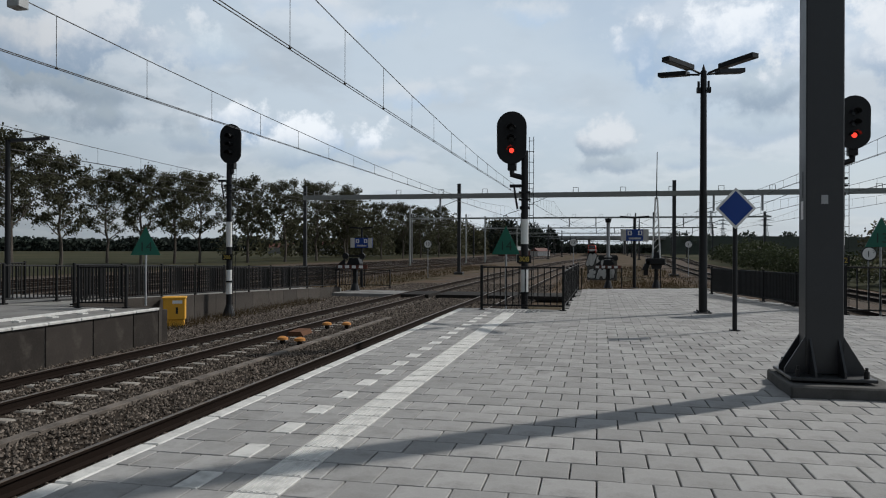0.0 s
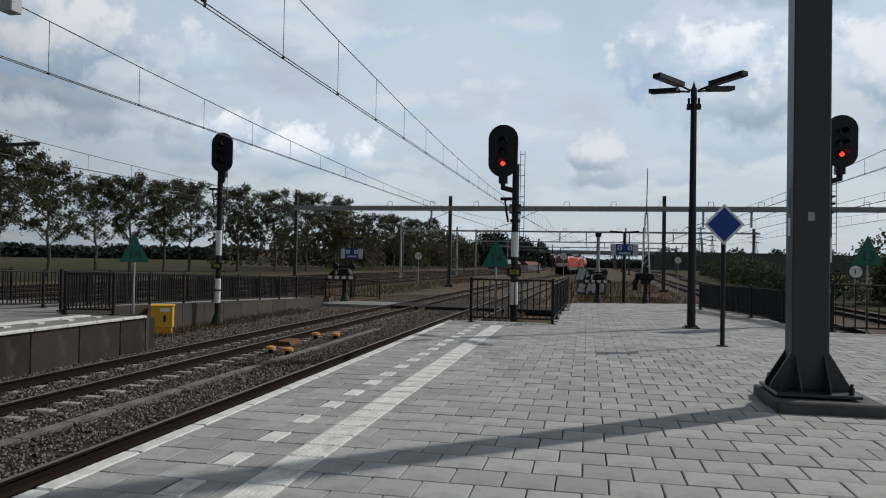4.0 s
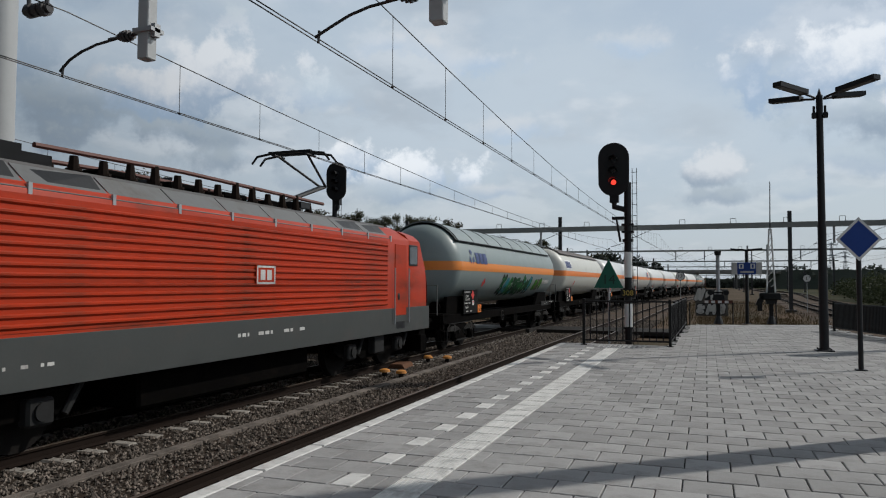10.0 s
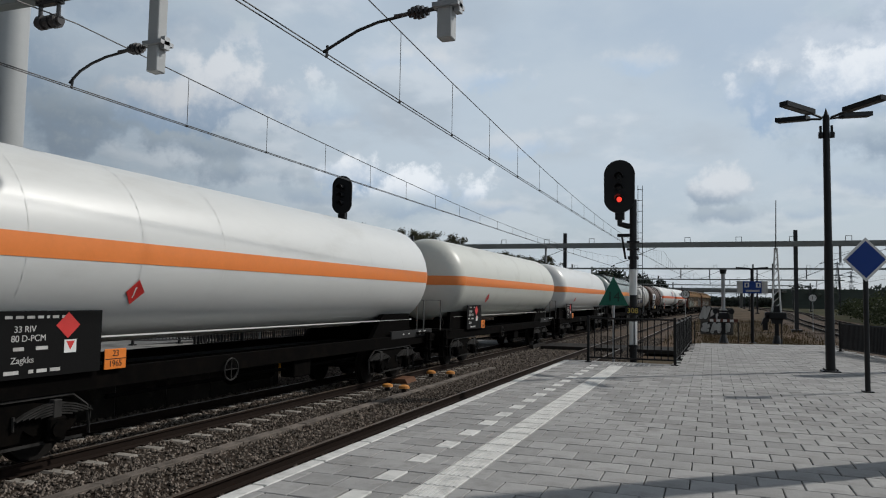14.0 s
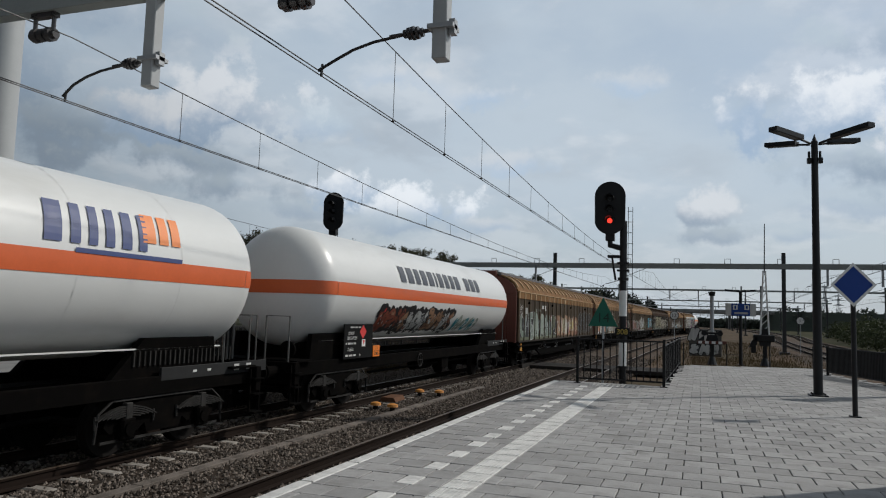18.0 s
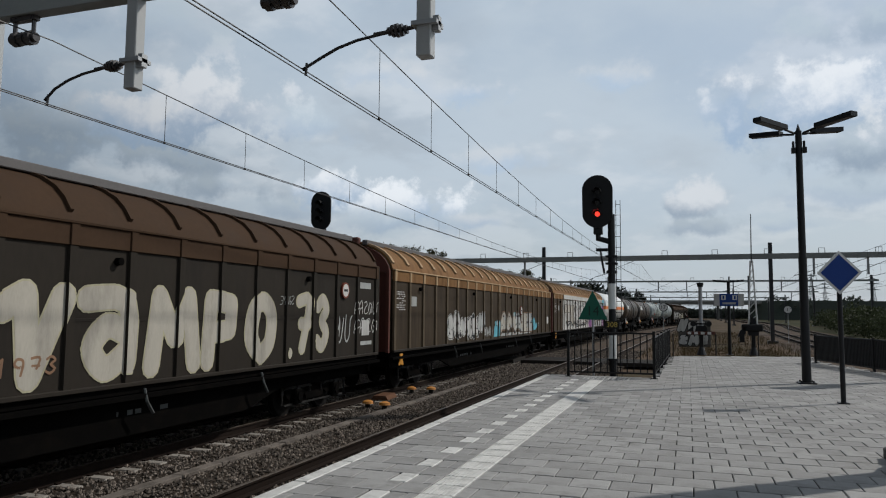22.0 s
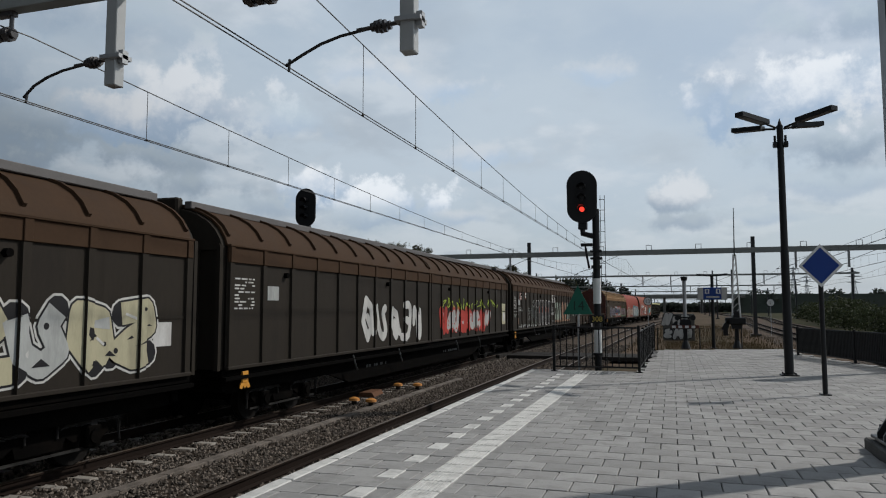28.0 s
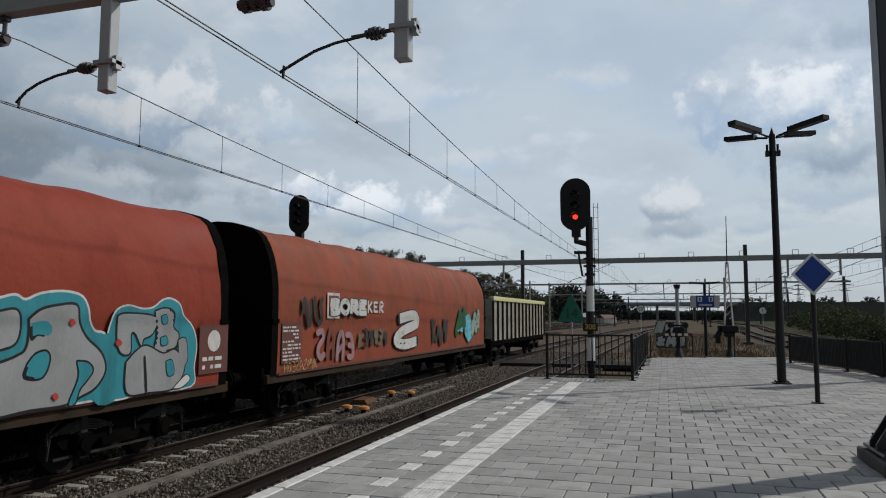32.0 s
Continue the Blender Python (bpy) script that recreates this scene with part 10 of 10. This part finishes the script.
def tree(name, seed, high, spread, leaves, label):
    """Open-crowned tree: straight leader, rising limbs, leaf clumps at the twig ends."""
    rnd = random.Random(seed)
    t = thing(name, label, "tree", group="tree row")
    wood, tips = G(), []
    leader = [Vector((0, 0, -0.2))]
    for k in range(1, 9):
        leader.append(Vector((rnd.uniform(-0.25, 0.25), rnd.uniform(-0.25, 0.25), high * 0.96 * k / 8)))
        wood.cyl(leader[-2], leader[-1], high * 0.018 * (1.08 - k / 9), 7, high * 0.018 * (1.08 - (k + 1) / 9))

    def twig(p, d, length, r, depth):
        q = p
        for k in range(3):
            d = (d + Vector((rnd.uniform(-0.25, 0.25), rnd.uniform(-0.25, 0.25), rnd.uniform(-0.06, 0.14)))).normalized()
            e = q + d * length / 3
            wood.cyl(q, e, r * (1 - 0.24 * k), 5, r * (0.76 - 0.24 * k))
            q = e
            if depth:
                for _ in range(2):
                    a = rnd.uniform(0, 6.283)
                    twig(q, (d * 0.7 + Vector((math.cos(a), math.sin(a), rnd.uniform(-0.3, 0.5)))).normalized(), length * rnd.uniform(0.3, 0.5), r * 0.45, depth - 1)
            elif k:
                tips.append((q.copy(), 0.5 + 0.6 * rnd.random()))
        tips.append((q.copy(), 1.0))

    n = 17
    for k in range(n):
        f = 0.26 + 0.66 * k / (n - 1)
        i = min(7, int(f / 0.96 * 8))
        p = leader[i].lerp(leader[i + 1], f / 0.96 * 8 - i)
        a = k * 2.4 + rnd.uniform(-0.4, 0.4)
        reach = spread * (1.05 - 1.25 * abs(f - 0.46)) * rnd.uniform(0.75, 1.15)
        twig(p, Vector((math.cos(a), math.sin(a), rnd.uniform(0.35, 0.95))).normalized(), reach, high * 0.007, 1)
    tips.append((leader[-1].copy(), 0.8))
    part("trunk", wood, BARK, t)
    crown = G()
    for _ in range(leaves):
        c, r = tips[rnd.randrange(len(tips))]
        p = c + Vector((rnd.gauss(0, 0.4), rnd.gauss(0, 0.4), rnd.gauss(0.0, 0.3))) * r
        crown.add([tuple(v) for v in leaf_quad(rnd, p, rnd.uniform(0.08, 0.19))], [(0, 1, 2, 3)])
    c = crown.ob("crown", LEAF, recalc=False)
    c.parent = t
    tagged(c, kind="stuff")
    return t


ROW = [(-57, 61.7, 15.4), (-60.8, 73, 15.0), (-82.7, 110.5, 17.2), (-69.2, 100.4, 16.6), (-67.3, 106.5, 16.6), (-68, 115.4, 17), (-60.9, 119.3, 16.8), (-56.8, 125.8, 17), (-55.9, 139.2, 17.5), (-55.6, 155.4, 18), (-61.9, 59.7, 15.6), (-78, 60, 15), (-76, 44, 15), (-53, 150, 15), (-52, 172, 15), (-50, 185, 16), (-49, 200, 16), (-48, 220, 17)]
kinds = [tree("tree", 61 + k, 15.0, (5.5, 5.0, 5.9)[k], 10500, "leafy roadside tree with open crown beside the field") for k in range(3)]
rnd = random.Random(9)
for i, (x, y, high) in enumerate(ROW):
    m = pose(x, y, GROUND_Z, 0, 0, rnd.uniform(0, 360))
    k = kinds[i % 3]
    if i < 3:
        k.matrix_basis = m
        k.scale = [high / 17.2] * 3
    else:
        copy_thing(k, m).scale = [high / 17.2] * 3


def thicket(name, count, place, size, material, label, category, seed, kind="stuff"):
    rnd = random.Random(seed)
    g = G()
    for _ in range(count):
        p, s = place(rnd)
        g.add([tuple(v) for v in leaf_quad(rnd, p, s * rnd.uniform(0.6, 1.3) * size)], [(0, 1, 2, 3)])
    return tagged(g.ob(name, material, recalc=False), label, category, kind=kind)


def wood_at(x0, y0, x1, y1, deep, h, rough=0.35):
    def place(rnd):
        u = rnd.random()
        x, y = x0 + (x1 - x0) * u, y0 + (y1 - y0) * u
        top = h * (0.72 + rough * noise.noise(Vector((x * 0.07, y * 0.07, h))) + rough * 0.7 * noise.noise(Vector((x * 0.23, y * 0.23, 2.0))))
        return Vector((x + rnd.uniform(-1, 1) * deep, y + rnd.uniform(-1, 1) * deep, GROUND_Z + top * rnd.random())), 1.0
    return place


def clumps(name, spots, per, leaf, material, label, category, seed):
    """Rounded leafy masses: leaves on lumpy shells, thinning at the edge."""
    rnd = random.Random(seed)
    g = G()
    for x, y, r, h in spots(rnd):
        turn = rnd.uniform(0, 9)
        for _ in range(per):
            a, u = rnd.uniform(0, 6.2832), rnd.random()
            lump = 1.0 + 0.32 * noise.noise(Vector((math.cos(a) * 2.1 + turn, math.sin(a) * 2.1, u * 3.2 + x)))
            k = lump * rnd.uniform(0.7, 1.04)
            w = math.sqrt(max(0.04, 1 - (1.25 * u - 0.25) ** 2))
            p = Vector((x + r * w * k * math.cos(a), y + r * w * k * math.sin(a), GROUND_Z + h * (0.06 + 0.94 * u) * (0.55 + 0.45 * k)))
            g.add([tuple(v) for v in leaf_quad(rnd, p, leaf * rnd.uniform(0.6, 1.3))], [(0, 1, 2, 3)])
    return tagged(g.ob(name, material, recalc=False), label, category, kind="stuff")


def along(x0, y0, x1, y1, n, deep, r, h):
    def spots(rnd):
        for i in range(n):
            u = (i + rnd.uniform(0.1, 0.9)) / n
            f = rnd.uniform(0.7, 1.15)
            yield x0 + (x1 - x0) * u + rnd.uniform(-1, 1) * deep, y0 + (y1 - y0) * u + rnd.uniform(-1, 1) * deep, r * f, h * f * rnd.uniform(0.85, 1.1)
    return spots


clumps("shrub_belt", along(-84, 170, -44, 330, 34, 8, 6.5, 14.5), 640, 0.5, LEAF, "dark leafy wood behind the tree row", "trees", 1)
thicket("far_trees", 26000, wood_at(-640, 300, -180, 620, 12, 12.5, 0.35), 1.5, LEAF_FAR, "distant dark line of trees", "trees", 2)
thicket("far_trees", 7000, wood_at(-260, 620, -25, 480, 14, 15), 1.5, LEAF_FAR, "distant dark line of trees", "trees", 3)
clumps("far_trees", along(-50, 300, -19, 400, 15, 6, 5.5, 16.5), 700, 0.6, LEAF_FAR, "clump of dark trees behind the far gantries", "trees", 4)
thicket("far_trees", 12000, wood_at(-60, 470, 90, 480, 6, 7, 0.2), 1.1, LEAF_HAZE, "distant dark line of trees", "trees", 14)
clumps("far_trees", along(36, 396, 330, 408, 110, 4, 5.0, 10.8), 300, 0.7, LEAF_HAZE, "dark wooded embankment beside the bridge", "trees", 5)
clumps("bushes", along(22, 112, 40, 230, 42, 4, 3.0, 3.9), 420, 0.2, LEAF_BUSH, "dense green bushes beside the tracks", "bushes", 6)
clumps("bushes", along(20, 66, 23, 112, 26, 2.2, 1.9, 2.5), 520, 0.13, LEAF_BUSH, "low green bushes beside the tracks", "bushes", 7)
clumps("bushes", along(21.5, 56, 27, 66, 7, 1.6, 1.9, 5.2), 950, 0.15, LEAF, "tall dark bushes beside the tracks", "bushes", 8)

bank = G().loft([[(x, 385, GROUND_Z - 0.1), (x, 393, h), (x, 401, h), (x, 412, GROUND_Z - 0.1)] for x, h in ((30, 8.6), (90, 8.4), (180, 7.4), (340, 5.0))])
tagged(bank.ob("embankment", LEAF_HAZE), "dark overgrown embankment of the bridge", "embankment", kind="structure")


def tufts(count, x0, x1, y0, y1, z, seed, big=1.0):
    rnd = random.Random(seed)
    g = G()
    for _ in range(count):
        x, y, h = rnd.uniform(x0, x1), rnd.uniform(y0, y1), rnd.uniform(0.08, 0.3) * big
        a, b = rnd.uniform(-0.1, 0.1), rnd.uniform(-0.1, 0.1)
        g.add([(x - 0.008 * big, y, z), (x + 0.008 * big, y, z), (x + a, y + b, z + h)], [(0, 1, 2)])
    return g.ob("dry_grass", DRY_GRASS, recalc=False)


DRY_GRASS = mat("dry_grass", (0.068, 0.051, 0.028), 0.9, spec=0.1, through_light=0.3, per_island=0.4)
tagged(tufts(2600, -13.9, -12.7, 17.7, 33, -0.97, 3), "dry straw-coloured weeds along the ramp wall", "weeds", kind="stuff")
tagged(tufts(9000, -26, -14.5, 41, 110, -1.05, 5, 1.5), "dry straw-coloured weeds between the track groups", "weeds", kind="stuff")
tagged(tufts(5000, -3.0, 8.0, 45, 110, -1.05, 6, 1.6), "dry straw-coloured weeds between the tracks", "weeds", kind="stuff")
tagged(tufts(6000, -0.5, 6.0, 31.8, 60, -1.05, 4), "dry straw-coloured weeds beyond the platform end", "weeds", kind="stuff")

# ---- overpass, pylons ----
bridge = thing("overpass", "long grey concrete road bridge over the tracks", "bridge")
part("deck", G().box(-70, 384, 6.6, 34, 394, 7.5, 0.05), CONCRETE, bridge)
part("parapet", G().box(-70, 383.6, 7.5, 34, 384, 8.3), GANTRY, bridge)
for x in (-40, -22, -4, 14):
    part("pier", G().box(x - 0.6, 386, GROUND_Z - 0.1, x + 0.6, 392, 6.6), CONCRETE, bridge)


def pylon(x, y, h, ang):
    t = thing("power_pylon", "distant grey lattice power pylon", "pylon", pose(x, y, GROUND_Z, 0, 0, ang), group="power pylons")
    leg = G()
    for sx in (-1, 1):
        for sy in (-1, 1):
            leg.tube([(sx * h * 0.09, sy * h * 0.09, 0), (sx * h * 0.03, sy * h * 0.03, h * 0.6), (0, 0, h)], h * 0.006, 4)
    for k in range(6):
        a, b = k / 6 * 0.6, (k + 1) / 6 * 0.6
        wa, wb = 0.09 - 0.1 * a, 0.09 - 0.1 * b
        for s in (-1, 1):
            leg.cyl((-wa * h, s * wa * h, a * h), (wb * h, s * wb * h, b * h), h * 0.004, 3)
            leg.cyl((s * wa * h, -wa * h, a * h), (s * wb * h, wb * h, b * h), h * 0.004, 3)
    part("lattice", leg, GALV, t)
    for z, w in ((0.68, 0.2), (0.82, 0.26), (0.93, 0.16)):
        part("cross_arm", G().prism([(-w * h, z * h), (w * h, z * h), (0, (z + 0.04) * h)], -0.15, 0.15, "y"), GALV, t)
    return t


for x, y, h in ((93, 640, 36), (112, 700, 31), (170, 800, 40), (-330, 700, 40), (250, 560, 46)):
    pylon(x, y, h, 20)

# ---- small things by the tracks ----
yb = thing("relay_box", "small yellow track relay cabinet on concrete foot", "cabinet", pose(-13.5, 21.4, -0.98, 0, 0, 28))
part("body", G().box(-0.34, -0.28, 0.25, 0.34, 0.28, 0.95, 0.02), YELLOW, yb)
part("lid", G().box(-0.37, -0.31, 0.93, 0.37, 0.31, 0.99, 0.015), YELLOW, yb)
part("foot", G().box(-0.3, -0.24, 0.0, 0.3, 0.24, 0.25, 0.01), YELLOW, yb)
part("label", G().box(-0.05, -0.284, 0.78, 0.25, -0.28, 0.88), WHITE, yb, "white label")
part("vent", G().box(0.05, -0.284, 0.45, 0.12, -0.28, 0.66), BLACK, yb)
CAP_ORANGE = mat("cap_orange", (0.52, 0.21, 0.035), 0.6, vary=0.2, scale=12, stain=(0.2, 0.08, 0.03), stain_at=(0.5, 0.75), stain_scale=8)
for i, (x, y) in enumerate(((-8.12, 17.89), (-7.59, 17.78), (-8.33, 21.66), (-7.74, 21.83))):
    t = thing("track_terminal", "rusty orange mushroom-shaped track terminal", "track device", pose(x, y, -0.95), group="track terminals")
    part("stem", G().cyl((0, 0, -0.02), (0, 0, 0.16), 0.07, 10), WALL_PANEL, t)
    part("cap", G().cyl((0, 0, 0.14), (0, 0, 0.20), 0.15, 14, 0.135).cyl((0, 0, 0.20), (0, 0, 0.23), 0.135, 14, 0.05), CAP_ORANGE, t)
    part("cable", G().tube([(0, 0, 0.03), (-0.4, 0.3, 0.0), (-0.8, 0.7, 0.02)], 0.02, 5), BLACK, t)
COVER_RUST = mat("cover_rust", (0.12, 0.06, 0.035), 0.85, spec=0.1, vary=0.3, scale=9)
cv = thing("steel_cover", "rust brown steel cover plate between the rails", "cover", pose(-8.55, 20.0, -0.92, 0, 0, 5))
part("plate", G().prism([(-0.26, 0), (0.26, 0), (0.18, 0.12), (-0.18, 0.12)], -0.45, 0.45, "y"), COVER_RUST, cv)


def barrier(at, boom, label):
    t = thing("crossing_barrier", label, "barrier", at)
    part("pedestal", G().cyl((0, 0, 0), (0, 0, 0.4), 0.24, 10, 0.1).box(-0.09, -0.09, 0.35, 0.09, 0.09, 1.0, 0.02), BLACK, t)
    part("drive_housing", G().prism([(-0.22, 0.95), (0.22, 0.95), (0.27, 1.2), (0.18, 1.42), (-0.18, 1.42), (-0.27, 1.2)], -0.22, 0.22, "y"), BLACK, t)
    part("counterweight", G().prism([(-0.75, 0.85), (-0.35, 1.05), (-0.35, 1.4), (-0.6, 1.2)], -0.3, -0.2, "y"), BLACK, t)
    if boom:
        lat = G()
        for s in (-0.19, 0.19):
            lat.tube([(s, 0, 1.5), (s * 0.25, 0, 4.6)], 0.04, 6)
        for k in range(9):
            z = 1.6 + k * 0.33
            w = 0.14 * (1 - (z - 1.5) / 4.4)
            lat.cyl((-w * 1.3, 0, z), (w * 1.2, 0, z + 0.33), 0.022, 4)
        part("boom_lattice", lat, WHITE, t, "white raised lattice boom")
        part("boom_tip", G().cyl((0, 0, 4.5), (0.03, 0, 6.9), 0.03, 6, 0.018), BLACK, t)
    elif boom is False:
        part("lamp_post", G().cyl((0, 0.1, 1.4), (0, 0.1, 3.3), 0.09, 10), GALV, t, "pale post")
        part("bell", G().cyl((0, 0.1, 3.3), (0, 0.1, 3.5), 0.14, 12, 0.17), BLACK, t)
    if boom:
        part("drive_box", G().box(-0.52, -0.3, 1.16, 0.42, 0.3, 1.5, 0.04).box(-0.62, -0.12, 0.62, -0.4, 0.12, 1.2, 0.02), BLACK, t, "black drive box with counterweight")
        part("boom_root", G().prism([(-0.16, 1.45), (0.16, 1.45), (0.1, 1.8), (-0.1, 1.8)], -0.06, 0.06, "y"), BLACK, t)
    else:
        for k in range(4):
            part("stripe", G().box(-0.62 + 0.3 * k, -0.36, 1.0, -0.45 + 0.3 * k, -0.34, 1.12), WHITE, t, "white stripe")
        part("stripe_bar", G().box(-0.66, -0.338, 0.98, 0.64, -0.31, 1.14), VAN_END, t)
        part("warning_lamp", G().cyl((-0.36, -0.1, 1.5), (-0.36, -0.22, 1.5), 0.13, 14).cyl((0.36, -0.1, 1.5), (0.36, -0.22, 1.5), 0.13, 14).box(-0.36, -0.12, 1.46, 0.36, -0.06, 1.54), BLACK, t)
    return t


barrier(pose(0.55, 37.5, -0.35), False, "black crossing barrier drive with pale lamp post")
barrier(pose(2.95, 38.4, -0.35), True, "crossing barrier with raised white lattice boom")
barrier(pose(-13.3, 38.9, -0.85), None, "tall black crossing barrier drive with white stripes").scale = [1.35] * 3
box = thing("graffiti_box", "low grey equipment box covered in white graffiti", "cabinet", pose(0.4, 61.0, -0.95))
part("body", G().box(-1.2, -0.4, 0, 1.2, 0.4, 2.1, 0.03), mat("box_grey", (0.085, 0.08, 0.072), 0.8, vary=0.25, scale=2), box)
graffiti(lambda z: 0.0, -1.15, 0.95, 1.08, 2.08, 23, ["white"], "black", box, style="line", glyphs=("N", "B", "S"), fat=0.15, rim=0.05)
graffiti(lambda z: 0.0, -1.15, 1.1, 0.08, 1.0, 24, ["white"], "black", box, style="line", glyphs=("swan", "M", "loop"), fat=0.15, rim=0.05)
for ob in [o for o in box.children if not o.name.startswith("body")]:
    ob.matrix_basis = pose(0, -0.41, 0, 0, 0, -90)


def platform_board(at, arms, flip=1):
    t = arm_lamp(at, arms, 3.75, 0.55, 0.05)
    t["label"] = "black double-arm lamp post carrying blue platform board"
    part("board", G().box(-0.72, -0.12, 2.5, 0.72, -0.04, 3.12, 0.01), BLUE, t, "blue and white platform board")
    for x in (-0.72, 0.44):
        part("end_panel", G().box(x, -0.128, 2.5, x + 0.28, -0.12, 3.12, 0.004), DIRTY_WHITE, t, "white end panel")
    for x in (-0.36, 0.18):
        sq = part("track_square", G().box(x, -0.128, 2.8, x + 0.22, -0.12, 3.04), WHITE, t, "white square with dark figure")
        part("figure_bar", G().box(x + 0.07, -0.131, 2.84, x + 0.15, -0.128, 3.0), BLUE, sq)
    part("name_bar", G().box(-0.3, -0.124, 2.58, 0.34, -0.12, 2.68), DIRTY_WHITE, t, "white bars of a name")
    return t


platform_board(pose(1.95, 40.0, -0.45), (-1, 1))
platform_board(pose(-14.6, 44.0, -0.85), (-1, 1))
for i, (x, y, w, d, h) in enumerate(((-110, 300, 14, 9, 6), (-150, 330, 12, 8, 5), (-60, 420, 16, 9, 6), (-28, 250, 10, 5, 3.5), (-20, 262, 6, 4, 3))):
    t = thing("far_building", "small distant building with pitched roof", "building", pose(x, y, GROUND_Z, 0, 0, 12 * i))
    part("wall", G().box(-w / 2, -d / 2, 0, w / 2, d / 2, h * 0.6), (DIRTY_WHITE, CONCRETE, RUSTY, VAN_END, DIRTY_WHITE)[i], t)
    part("roof", G().prism([(-d / 2 - 0.3, h * 0.6), (d / 2 + 0.3, h * 0.6), (0, h)], -w / 2, w / 2, "x"), VAN_END if i != 3 else GANTRY, t)
for x, y in ((-19.5, 128), (-16.2, 150), (-21.5, 120), (6.0, 120), (-26, 100)):
    t = thing("catenary_post", "single grey steel catenary post", "mast", pose(x, y, GROUND_Z), group="catenary posts")
    part("post", G().box(-0.12, -0.12, 0, 0.12, 0.12, 8.4), GANTRY, t)
    part("cantilever", G().tube([(0, 0, 7.2), (2.4, 0, 6.2), (0, 0, 6.0)], 0.03, 5), WIRE, t)
motions()
